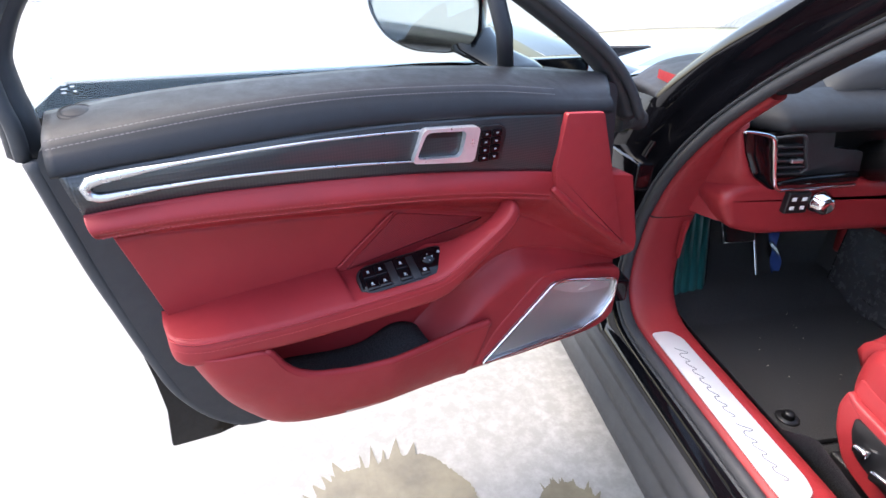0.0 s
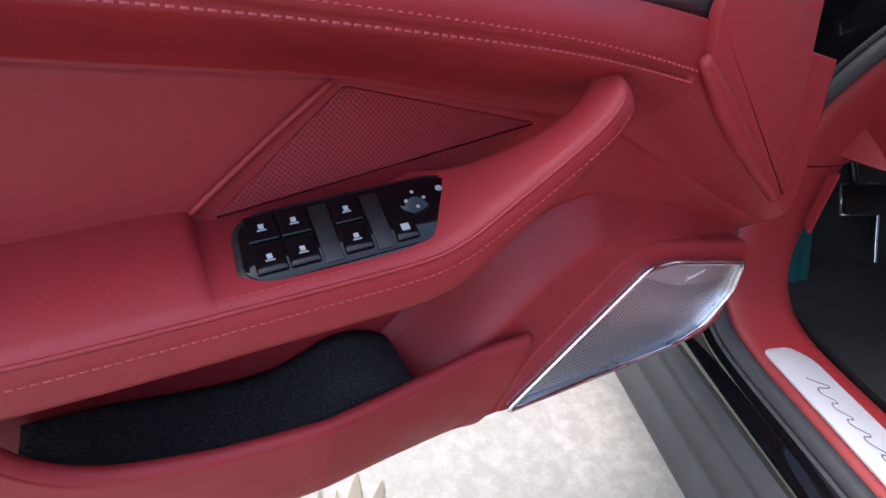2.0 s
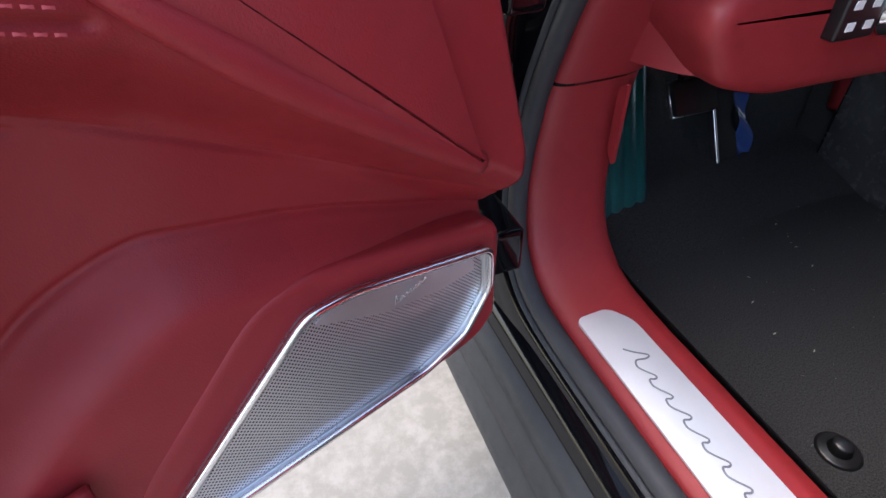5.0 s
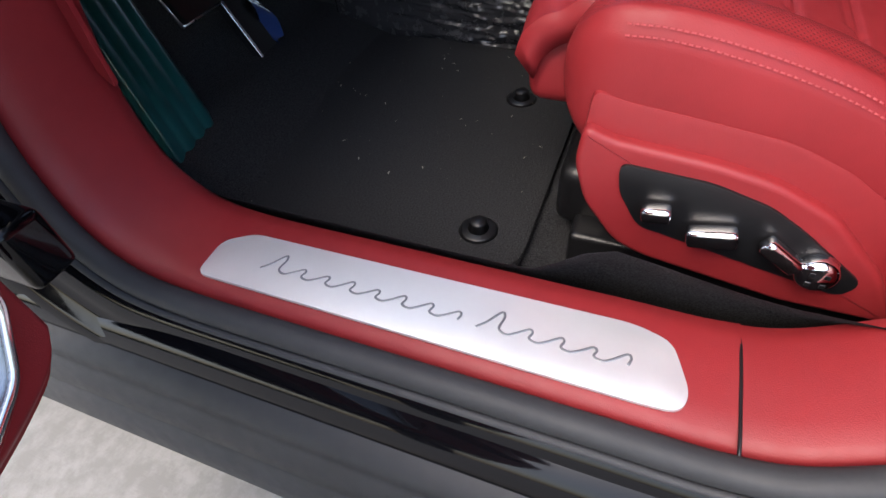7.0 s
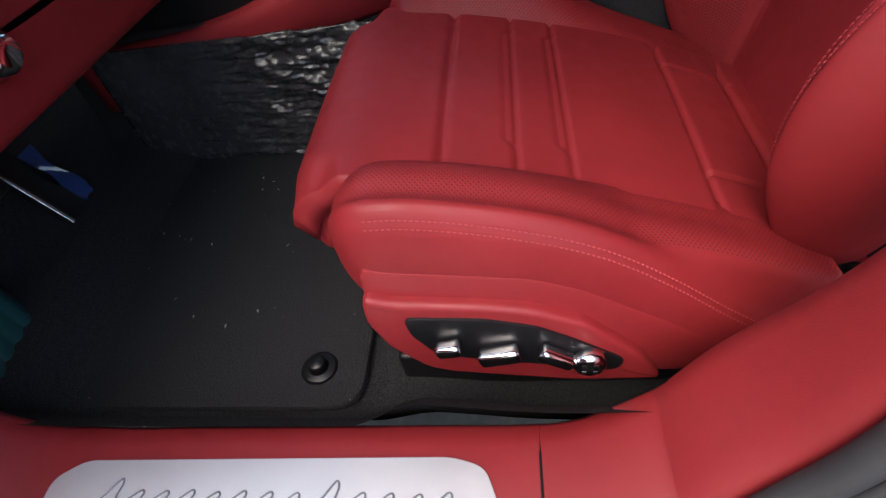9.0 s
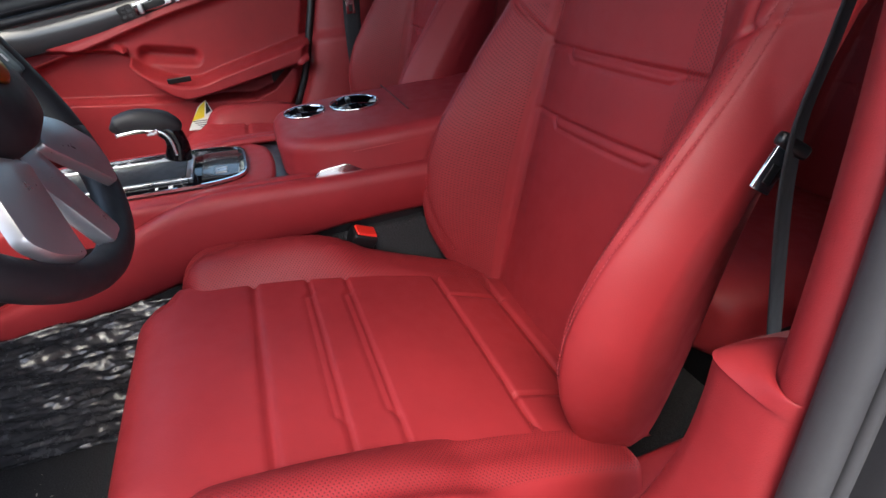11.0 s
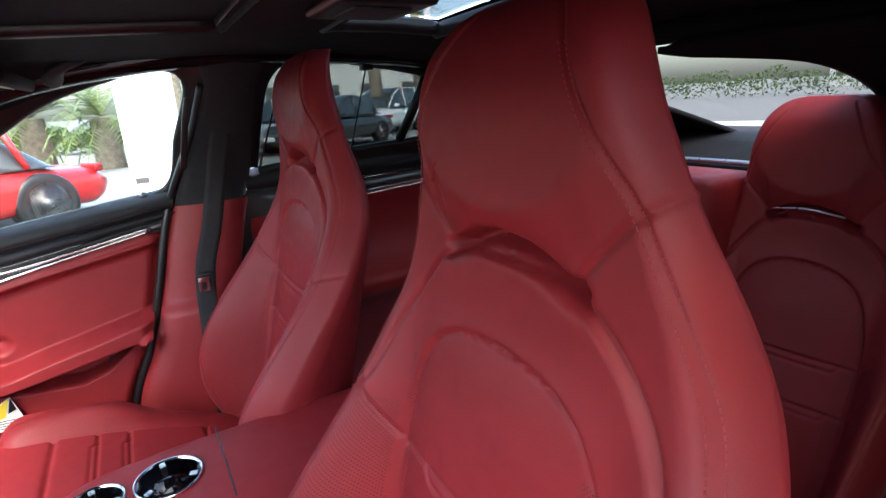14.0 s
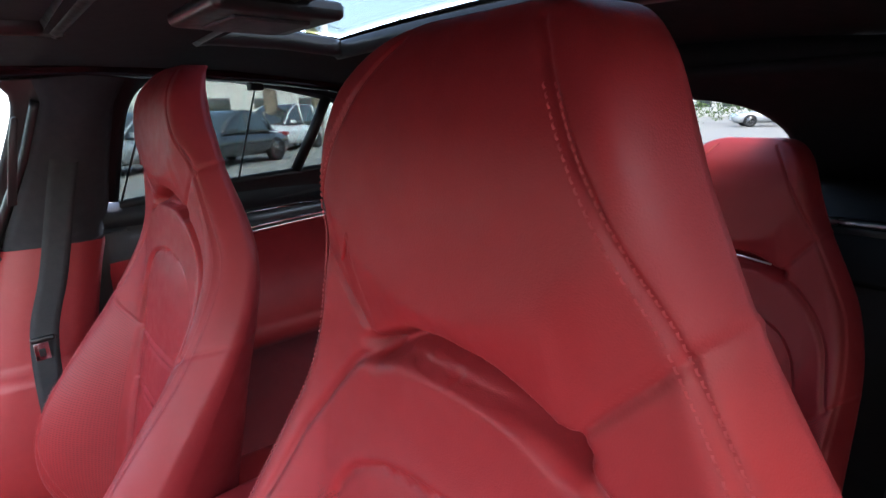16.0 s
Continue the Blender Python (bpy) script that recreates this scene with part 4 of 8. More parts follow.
RX0, RX1 = -0.40, 0.36
FRONT_O, REAR_O = (-0.88, -0.46), (-1.32, -1.06)
sheet_roof("roof_front", 0.0, GLOSS, "gloss black roof", -0.66, 0.72, FRONT_O[1], -0.22)
sheet_roof("roof_skin", 0.0, GLOSS, "gloss black roof", -0.66, 0.72, -1.62, REAR_O[0])
for x0, x1 in ((-0.66, RX0), (RX1, 0.72)):
    sheet_roof("roof_side", 0.0, GLOSS, "", x0, x1, REAR_O[0], FRONT_O[1])
for y0, y1 in (FRONT_O, REAR_O):
    sheet_roof("roof_glass", 0.004, ROOFGLASS, "tinted roof glass", RX0, RX1, y0, y1)
sheet_roof("roof_blind", -0.022, HEADL, "closed black roof blind", RX0, RX1, *FRONT_O)
sheet_roof("roof_bridge", 0.002, GLOSS, "", RX0, RX1, REAR_O[1], FRONT_O[0])
# lining with the two roof openings left free
for x0, x1, y0, y1 in ((-0.66, 0.72, FRONT_O[1], -0.24), (-0.66, RX0 + 0.02, REAR_O[0], FRONT_O[1]), (RX1 - 0.02, 0.72, REAR_O[0], FRONT_O[1]), (RX0 + 0.02, RX1 - 0.02, REAR_O[1] - 0.015, FRONT_O[0] + 0.015), (-0.66, 0.72, -1.64, REAR_O[0])):
    sheet_roof("headliner", -0.035, HEADL, "black suede headliner", x0, x1, y0, y1)
for y0, y1 in (FRONT_O, REAR_O):
    fr_ = spline([(RX0 + 0.02, y0 + 0.03, 0), (RX0 + 0.02, y1 - 0.03, 0), (RX0 + 0.05, y1, 0), (RX1 - 0.05, y1, 0), (RX1 - 0.02, y1 - 0.03, 0), (RX1 - 0.02, y0 + 0.03, 0), (RX1 - 0.05, y0, 0), (RX0 + 0.05, y0, 0), (RX0 + 0.02, y0 + 0.03, 0)], 90)
    zz = 1.392 - 0.022 + 0.03 * (1 - ((fr_[:, 0] - 0.015) / 0.66) ** 2) - np.interp(fr_[:, 1], [-2.0, -1.6, -1.2, -0.9, -0.55, -0.3, -0.1], [0.10, 0.03, 0.0, 0.0, 0.015, 0.06, 0.13])
    tube("roof_opening_rim", np.stack([fr_[:, 0], fr_[:, 1], zz], 1), 0.016, BLACK, body, "black roof opening rim", n=8)
# windscreen and rear screen
ws = np.array([[(0.015 + x * (0.80 - 0.17 * k), 0.42 - 0.75 * k - 0.08 * x * x * (1 - k), 0.96 + 0.36 * k) for k in np.linspace(0, 1, 10)] for x in np.linspace(-1, 1, 16)])
sheet("windscreen", ws, GLASS, body, "sloping windscreen").visible_shadow = False
rs = np.array([[(0.015 + x * (0.52 + 0.06 * k), -1.58 - 0.62 * k, 1.335 - 0.20 * k - 0.02 * x * x) for k in np.linspace(0, 1, 10)] for x in np.linspace(-1, 1, 16)])
sheet("rear_screen", rs, SCREEN, body, "sloping rear window")
for sd in (-1, 1):
    tube("rear_pillar", spline([(0.015 + sd * 0.53, -1.56, 1.325), (0.015 + sd * 0.57, -1.85, 1.23), (0.015 + sd * 0.62, -2.2, 1.12)], 20), 0.045, HEADL, body, "black rear pillar", n=12)
tube("rear_header", spline([(-0.50, -1.60, 1.312), (-0.2, -1.60, 1.335), (0.23, -1.60, 1.335), (0.53, -1.60, 1.312)], 20), 0.022, HEADL, body, n=10)
rbox("tail", (-0.80, -2.60, 0.45), (0.83, -2.28, 1.03), GLOSS, body, "gloss black tail", 0.08)
rbox("rear_shelf", (-0.62, -2.3, 1.03), (0.65, -1.88, 1.06), BLACK, body, "black rear shelf", 0.01)
tube("shelf_edge", spline([(-0.6, -1.885, 1.062), (0, -1.87, 1.066), (0.63, -1.885, 1.062)], 20), 0.006, SATIN, body)
# sill plate with flowing script that cannot be read
plate = thing("sill_plate", "brushed aluminium sill plate with dark flowing script", "sill plate")
PO = [(-0.8175, -0.018), (-0.772, -0.016), (-0.753, -0.045), (-0.748, -0.425), (-0.757, -0.456), (-0.80, -0.472), (-0.818, -0.466), (-0.8195, -0.44)]
slab("plate", round_outline(PO, 0.012, 6), 0.0035, plain("satin_plate", (0.86, 0.86, 0.87), 0.5, 0.7, vary=0.04), plate, "", 0.0012, m=Matrix.Translation((0, 0, 0.4185)))
SCR = plain("dark_script", (0.26, 0.27, 0.29), 0.35, 0.6)
scribble("script", 8, 0.0265, 0.0125, 0.0011, SCR, plate, Matrix.Translation((-0.793, -0.078, 0.4228)) @ pose(0, 0, 0, 0, 0, -90), 7)
scribble("script", 5, 0.0265, 0.0125, 0.0011, SCR, plate, Matrix.Translation((-0.793, -0.300, 0.4228)) @ pose(0, 0, 0, 0, 0, -90), 9)
# release flap in the foot pillar
slab("release_flap", round_outline([(0.02, -0.045), (0.006, -0.03), (0.006, 0.05), (0.02, 0.06)], 0.006), 0.006, REDP, body, "red release flap", 0.002, m=Matrix.Translation((-0.725, 0.105, 0.60)) @ Matrix(((0, 0, 1, 0), (-1, 0, 0, 0), (0, 1, 0, 0), (0, 0, 0, 1))))

tube("trim_joint", spline([(-0.842, -0.506, 0.408), (-0.834, -0.506, 0.4195), (-0.79, -0.506, 0.4215), (-0.745, -0.506, 0.420), (-0.722, -0.506, 0.412)], 30), 0.0014, BLACK, body, "dark joint in the sill trim", n=6)
# ---- floor and footwell ----
nx, ny = 60, 110
X, Y = np.meshgrid(np.linspace(-0.72, 0.75, nx), np.linspace(0.75, -1.75, ny), indexing="ij")
ZF = 0.302 + 0.028 * sstep(-0.55, -0.35, Y) + 0.045 * sstep(0.0, 0.28, Y) + 0.27 * sstep(0.27, 0.75, Y) + 0.05 * sstep(-0.32, -0.40, Y) * sstep(-0.64, -0.70, X) + 0.10 * sstep(-0.665, -0.715, X)
ZF += 0.004 * np.sin(9 * X + 5 * Y) + 0.06 * sstep(-1.1, -1.25, Y)
tagged(sheet("floor", np.stack([X, Y, ZF], -1), CARPET), "black carpeted cabin floor with scattered bits of lint", "floor", kind="structure")
mat_ = slab("floor_mat", round_outline([(-0.66, -0.30), (-0.655, 0.235), (-0.2, 0.26), (-0.14, 0.1), (-0.14, -0.30)], 0.04), 0.010, CARPET, bevel=0.004, m=Matrix.Translation((0, 0, 0.334)))
tagged(mat_, "black driver's floor mat flecked with lint", "floor mat")
for x, y in ((-0.607, -0.238), (-0.31, -0.21)):
    kn = thing("mat_knob", "black round floor mat fixing knob", "mat knob", "mat knobs")
    kn.location = (x, y, 0.344)
    lathe("flange", [(0.0, 0.004), (0.020, 0.003), (0.024, 0.0)], BLACK, kn, n=28)
    lathe("stud", [(0.0, 0.016), (0.009, 0.016), (0.011, 0.013), (0.009, 0.009), (0.013, 0.004)], BLACK, kn, n=20)
rnd = random.Random(5)
V, F = [], []
for i in range(110):
    x, y = rnd.uniform(-0.66, -0.16), rnd.uniform(-0.36, 0.22)
    a, l = rnd.uniform(0, 3.14), rnd.choice((0.0008, 0.0012, 0.002, 0.004))
    k = len(V)
    dx, dy = l * math.cos(a), l * math.sin(a)
    V += [(x - dx, y - dy, 0.3455), (x - dy * 0.25, y + dx * 0.25, 0.347), (x + dx, y + dy, 0.3455), (x + dy * 0.25, y - dx * 0.25, 0.346)]
    F.append((k, k + 1, k + 2, k + 3))
tagged(build("lint", V, F, plain("lint", (0.4, 0.36, 0.30), 0.9), smooth=False), "pale lint and straw bits on the mat", "lint", kind="stuff")
# dead pedal still in its dark green film
ped = thing("foot_rest", "ribbed foot rest wrapped in dark green protective film", "foot rest")
FILM = plain("green_film", (0.008, 0.068, 0.068), 0.34, coat=0.15, vary=0.35)
n1, n2 = 40, 30
S, T = np.meshgrid(np.linspace(0, 1, n1), np.linspace(0, 1, n2), indexing="ij")
PX = -0.643 + 0.112 * S + 0.13 * T
PY = 0.176 + 0.018 * S + 0.25 * T
PZ = 0.350 + 0.22 * T + 0.005 * np.abs(np.sin(S * math.pi * 4)) - 0.012 * sstep(0.08, 0, S) - 0.012 * sstep(0.92, 1, S)
sheet("film_cover", np.stack([PX, PY, PZ], -1), FILM, ped, "dark green film", thick=(0, 0.012, -0.008))
sheet("rest_plate", np.stack([PX, PY + 0.016, PZ - 0.012], -1)[::3, ::3], BLACK, ped, "black plastic rest", thick=(0, 0.02, -0.015))
# pedals
pd = thing("accelerator_pedal", "floor-hinged metal accelerator pedal in torn blue film", "pedal")
slab("pad", round_outline([(-0.025, 0), (-0.025, 0.20), (0.025, 0.20), (0.025, 0)], 0.008), 0.010, BLACK, pd, "", 0.003, m=Matrix.Translation((-0.30, 0.255, 0.33)) @ pose(0, 0, 0, 62, 0, 0))
rbox("edge_strip", (-0.029, 0, -0.004), (-0.022, 0.20, 0.014), CHROME, pd, "bright metal edge", 0.002, m=Matrix.Translation((-0.30, 0.255, 0.33)) @ pose(0, 0, 0, 62, 0, 0))
fx, fy = np.meshgrid(np.linspace(0, 0.03, 6), np.linspace(0.0, 0.16, 16), indexing="ij")
fm = Matrix.Translation((-0.30, 0.255, 0.33)) @ pose(0, 0, 0, 62, 0, 0)
sheet("blue_film", np.stack([0.024 + fx, fy, 0.012 + 0.008 * np.sin(fy * 70 + fx * 90)], -1), plain("blue_film", (0.03, 0.06, 0.2), 0.15), pd, "torn blue protective film", m=fm)
br = thing("brake_pedal", "hanging brake pedal with black rubber pad", "pedal")
slab("pad", round_outline([(-0.045, -0.03), (-0.045, 0.03), (0.045, 0.03), (0.045, -0.03)], 0.008), 0.012, BLACK, br, "", 0.003, m=Matrix.Translation((-0.40, 0.30, 0.50)) @ pose(0, 0, 0, 60, 0, 0))
tube("rim", [(-0.445, 0.286, 0.474), (-0.355, 0.286, 0.474), (-0.355, 0.316, 0.526), (-0.445, 0.316, 0.526), (-0.445, 0.286, 0.474)], 0.003, SATIN, br)
tube("arm", [(-0.40, 0.31, 0.50), (-0.40, 0.36, 0.56), (-0.40, 0.38, 0.70)], 0.009, BLACK, br)
rbox("firewall", (-0.76, 0.70, 0.28), (0.79, 0.74, 0.95), CARPET, body, "", 0.0)
# ---- seats ----
SEAT_X, BACK_X = -0.365, 0.030
OVAL1 = [(0.148, 0.44), (0.153, 0.6), (0.154, 0.75), (0.150, 0.85), (0.143, 0.91), (0.127, 0.966), (0.103, 1.0), (0.070, 1.018), (0.030, 1.026), (0.0, 1.027)]
OVAL2 = [(0.206, 0.918), (0.198, 0.935), (0.178, 1.0), (0.144, 1.050), (0.107, 1.086), (0.060, 1.103), (0.03, 1.107), (0.0, 1.108)]
SLOT = [(-0.084, 1.104), (-0.060, 1.116), (-0.03, 1.123), (0.0, 1.125), (0.03, 1.123), (0.060, 1.116), (0.084, 1.104)]
STITCH = [(0.196, 0.52), (0.214, 0.64), (0.222, 0.75), (0.224, 0.85), (0.221, 0.92), (0.214, 0.98), (0.198, 1.04), (0.170, 1.105), (0.144, 1.166), (0.116, 1.22), (0.088, 1.27), (0.070, 1.298), (0.058, 1.312)]
HALF = [(0.40, 0.19), (0.45, 0.226), (0.50, 0.248), (0.60, 0.262), (0.75, 0.262), (0.88, 0.250), (0.97, 0.238), (1.05, 0.213), (1.12, 0.185), (1.18, 0.161), (1.23, 0.144), (1.26, 0.134), (1.285, 0.123), (1.302, 0.110), (1.313, 0.096), (1.320, 0.079), (1.324, 0.055)]
f_half = curve_fn(HALF)
f_base = curve_fn([(0.38, -0.795), (0.46, -0.815), (0.60, -0.852), (0.80, -0.902), (0.95, -0.940), (1.05, -0.960), (1.15, -0.966), (1.23, -0.971), (1.275, -0.979), (1.298, -0.989), (1.314, -1.001), (1.324, -1.013)])
f_thick = curve_fn([(0.38, 0.09), (0.6, 0.11), (0.9, 0.096), (1.1, 0.084), (1.2, 0.074), (1.25, 0.066), (1.285, 0.056), (1.308, 0.042), (1.318, 0.030), (1.324, 0.018)])
f_bol = curve_fn([(0.38, 0.02), (0.44, 0.05), (0.50, 0.088), (0.56, 0.122), (0.61, 0.139), (0.67, 0.146), (0.73, 0.135), (0.78, 0.113), (0.84, 0.084), (0.90, 0.054), (0.96, 0.031), (1.03, 0.013), (1.09, 0.004), (1.15, 0.0), (1.4, 0.0)])


def head_set(z):
    """Sideways set of the head towards the tunnel."""
    return 0.020 * sstep(1.04, 1.26, z)


def mirrored(path):
    return [path, [(-a, b) for a, b in path]]


def back_surface(X, Z, rear=False):
    """How far forward the face of the backrest lies, with its bolsters, seams, head pillow and slot."""
    hw = f_half(Z)
    t = np.clip((np.abs(X) / hw - 0.80) / 0.20, 0, 1)
    Yf = f_base(Z) + f_bol(Z) * sstep(0.138, 0.222, np.abs(X)) - (0.060 - 0.026 * sstep(1.0, 1.2, Z)) * t**2.4
    Yf += 0.007 * (1 - np.clip(np.abs(X) / 0.14, 0, 1) ** 2) * sstep(1.05, 0.98, Z)
    arch = np.interp(np.abs(X), [0, 0.03, 0.058, 0.08, 0.105, 0.135, 0.2], [1.125, 1.123, 1.117, 1.110, 1.126, 1.155, 1.25])
    pillow = sstep(-0.004, 0.030 + 0.05 * np.clip(np.abs(X) / 0.09, 0, 1) ** 2, Z - arch)
    Yf += 0.015 * pillow * sstep(0.168, 0.10, np.abs(X)) * sstep(1.40, 1.24, Z)
    inner = np.minimum(sstep(0.004, -0.004, np.abs(X) - np.interp(Z, [0.44, 0.6, 0.75, 0.85, 0.91, 0.966, 1.0, 1.018, 1.027], [0.148, 0.153, 0.154, 0.15, 0.143, 0.127, 0.103, 0.07, 0.0])), sstep(1.033, 1.025, Z))
    Yf -= 0.005 * inner
    ring2 = np.interp(Z, [0.918, 0.935, 1.0, 1.05, 1.086, 1.103, 1.108], [0.206, 0.198, 0.178, 0.144, 0.107, 0.06, 0.0])
    Yf += 0.006 * sstep(0.004, -0.012, np.abs(X) - ring2) * sstep(0.85, 0.95, Z) * sstep(1.118, 1.103, Z)
    Yf -= 0.032 * np.exp(-((dist_to(SLOT, X, Z) / 0.010) ** 2)) * sstep(0.008, -0.008, Z - np.interp(np.abs(X), [0, 0.04, 0.08], [1.133, 1.127, 1.108]))
    cuts = [(spline(p, 36), 0.005, 0.0034) for q in (OVAL1, OVAL2) for p in mirrored(q)]
    cuts += [(spline(p, 40), 0.0030, 0.0026) for p in mirrored(STITCH)]
    cuts += [(p, 0.004, 0.003) for p in mirrored([(0.255, 0.935), (0.222, 0.928), (0.206, 0.918), (0.18, 0.89), (0.151, 0.862)])]
    cuts += [(p, 0.004, 0.003) for p in mirrored([(0.084, 1.104), (0.105, 1.128), (0.144, 1.166), (0.170, 1.185)])]
    for z in (0.854, 0.764):
        cuts += [([(-0.146, z + 0.006), (0.146, z - 0.002)], 0.0045, 0.003), ([(-0.115, z + 0.004), (-0.10, z - 0.009), (0.085, z - 0.014), (0.10, z - 0.001)], 0.003, 0.0025)]
    for path, d, s in cuts:
        Yf -= d * np.exp(-((dist_to(path, X, Z) / s) ** 2))
    return Yf


def build_seat(label, group):
    seat = thing("car_seat", label, "car seat", group)
    seat.location = (SEAT_X, 0, 0)
    # backrest: rings up the height
    zs = np.r_[np.linspace(0.40, 1.265, 340), np.linspace(1.2675, 1.324, 30)]
    nf, nb = 221, 36
    s = np.linspace(-1, 1, nf)
    rings, mats = [], []
    for z in zs:
        hw = f_half(z)
        x = hw * s
        yf = back_surface(x, np.full(nf, z))
        xb = hw * (0.985 - 0.11 * float(sstep(0.95, 1.2, z))) * np.cos(np.linspace(0, np.pi, nb + 2)[1:-1])
        edge, th = yf[-1], f_thick(z)
        yb = f_base(z) - th - 0.0 + (edge - (f_base(z) - th)) * 0.85 * np.abs(xb / hw) ** (5 - 3.2 * float(sstep(1.0, 1.18, z)))
        hs = float(head_set(z))
        rings.append(np.r_[np.stack([x + hs, yf, np.full(nf, z)], 1), np.stack([xb + hs, yb, np.full(nb, z)], 1)])
        ax = np.abs((x[:-1] + x[1:]) / 2)
        pf = ((ax > 0.157) & (ax < 0.216) & (z < 0.905)) | ((ax > 0.115) & (ax < 0.147) & (z < 0.965) & (z > 0.60))
        mats.append(np.r_[pf.astype(int), np.zeros(nb + 1, int)])
    R = np.array(rings)
    n, k = R.shape[:2]
    faces = grid_faces(n, k, True) + [tuple(range(k - 1, -1, -1)), tuple((n - 1) * k + j for j in range(k))]
    fm = np.r_[np.array(mats)[:-1].ravel(), 0, 0]
    build("backrest", R.reshape(-1, 3), faces, [RED, PERF], seat, "red leather backrest with built-in headrest", R[..., (0, 2)].reshape(-1, 2), fm).location.x = BACK_X
    for p in mirrored(STITCH):
        for off, sg in ((0.0035, 1), (-0.0035, 1)):
            q = spline(p, 60)
            q = [(a + off * np.sign(p[0][0]), b) for a, b in q[:-3]]
            stitches("stitching", [(a + float(head_set(b)), float(back_surface(np.array([a]), np.array([b]))[0]) + 0.0018, b) for a, b in q[::2]], REDT, seat, 0.0052, 0.0008, up=(0, 1, 0)).location.x = BACK_X
    # embossed crest line on the head pillow
    emb = scribble("embossing", 8, 0.018, 0.012, 0.0022, RED, seat, Matrix.Translation((0.112 + BACK_X, float(f_base(1.185)) + 0.0125, 1.166)) @ pose(0, 0, 0, 96, 0, 180), 12)
    # cushion pad
    f_c = curve_fn([(-0.86, 0.455), (-0.80, 0.470), (-0.74, 0.497), (-0.68, 0.522), (-0.60, 0.550), (-0.50, 0.577), (-0.42, 0.593), (-0.34, 0.603), (-0.30, 0.600), (-0.28, 0.590), (-0.268, 0.576), (-0.262, 0.556)])
    X, Y = np.meshgrid(np.linspace(-0.185, 0.185, 110), np.linspace(-0.262, -0.84, 180), indexing="ij")
    Zc = f_c(Y) - 0.014 * sstep(0.140, 0.185, np.abs(X)) * sstep(-0.33, -0.30, Y)
    Zc += 0.004 * np.cos(X / 0.19 * 1.5)
    lines = [([(-0.19, -0.425), (0.19, -0.425)], 0.006, 0.005), ([(-0.17, -0.70), (0.17, -0.70)], 0.007, 0.004), ([(-0.17, -0.79), (0.17, -0.79)], 0.008, 0.006), ([(-0.115, -0.70), (-0.115, -0.80)], 0.004, 0.003), ([(0.115, -0.70), (0.115, -0.80)], 0.004, 0.003)]
    for y in (-0.50, -0.555):
        lines += [([(-0.185, y), (0.185, y)], 0.005, 0.003), ([(-0.13, y - 0.002), (-0.115, y + 0.010), (0.115, y + 0.010), (0.13, y - 0.002)], 0.003, 0.0025)]
    for path, d, sg in lines:
        Zc -= d * np.exp(-((dist_to(path, X, Y) / sg) ** 2))
    rib = ((np.abs(X) > 0.0) & (Y > -0.69) & (Y < -0.43)).astype(int)[:-1, :-1].ravel()
    sheet("cushion", np.stack([X, Y, Zc], -1), [RED, PERF], seat, "red leather seat cushion", uv=np.stack([X, Y], -1), face_mats=rib * 0, thick=(0, -0.02, -0.025))
    rbox("cushion_front", (-0.178, -0.345, 0.485), (0.178, -0.272, 0.578), RED, seat, "", 0.024, seg=5)
    # cushion bolsters
    f_ed = curve_fn([(-0.80, 0.40), (-0.74, 0.435), (-0.694, 0.468), (-0.641, 0.513), (-0.592, 0.550), (-0.549, 0.574), (-0.507, 0.590), (-0.465, 0.602), (-0.422, 0.611), (-0.381, 0.615), (-0.30, 0.612)])
    f_va = curve_fn([(-0.80, 0.36), (-0.67, 0.44), (-0.602, 0.485), (-0.553, 0.515), (-0.507, 0.533), (-0.438, 0.547), (-0.376, 0.557), (-0.30, 0.566)])
    for sd in (-1, 1):
        rg = []
        ysb = np.r_[-0.318 - 0.055 * (1 - np.cos(np.linspace(0.12, 1.57, 14))), np.linspace(-0.378, -0.80, 50)]
        for y in ysb:
            k = math.sqrt(max(0.0, 1 - max(0.0, 1 - (-0.318 - y) / 0.055) ** 2))
            c = float(f_c(y))
            ed = float(f_ed(y))
            va = float(f_va(y)) - 0.065
            cr = max(ed + 0.009, c + 0.002) + (0.022 * math.exp(-(((y + 0.54) / 0.11) ** 2)) if sd > 0 else 0.0)
            pr = [(0.150, va), (0.150, c - 0.02), (0.162, c - 0.004), (0.178, c + (cr - c) * 0.55), (0.196, cr), (0.215, cr + 0.003), (0.235, cr - 0.002), (0.250, ed + 0.012), (0.260, ed + 0.001), (0.2625, ed - 0.004), (0.266, ed - 0.012), (0.270, (ed + va) / 2 + 0.01), (0.266, va + 0.02), (0.255, va)]
            P2 = spline([(a, b, 0) for a, b in pr], 64)
            mid = np.array([0.215, (cr + va) / 2])
            rg.append([(sd * (mid[0] + (a - mid[0]) * k), y, mid[1] + (b - mid[1]) * k) for a, b, _ in P2])
        R = np.array(rg)
        uvb = np.stack([np.broadcast_to(ysb[:, None], R.shape[:2]), np.broadcast_to(np.linspace(0, 0.3, 64), R.shape[:2])], -1).reshape(-1, 2)
        n, k = R.shape[:2]
        fm = np.array([1 if 16 <= j <= 36 else 0 for i in range(n - 1) for j in range(k)] + [0, 0])
        build("cushion_bolster", R.reshape(-1, 3), grid_faces(n, k, True) + [tuple(range(k)), tuple((n - 1) * k + j for j in range(k - 1, -1, -1))], [RED, PERF], seat, "red leather side bolster with perforated top", uvb, fm)
        for dx, dz in ((0.2625, 0.0015), (0.2655, -0.006)):
            stitches("stitching", [(sd * dx, y, float(f_ed(y)) + dz) for y in np.linspace(-0.37, -0.76, 18)], REDT, seat, 0.005, 0.0008, up=(sd, 0, 0.4))
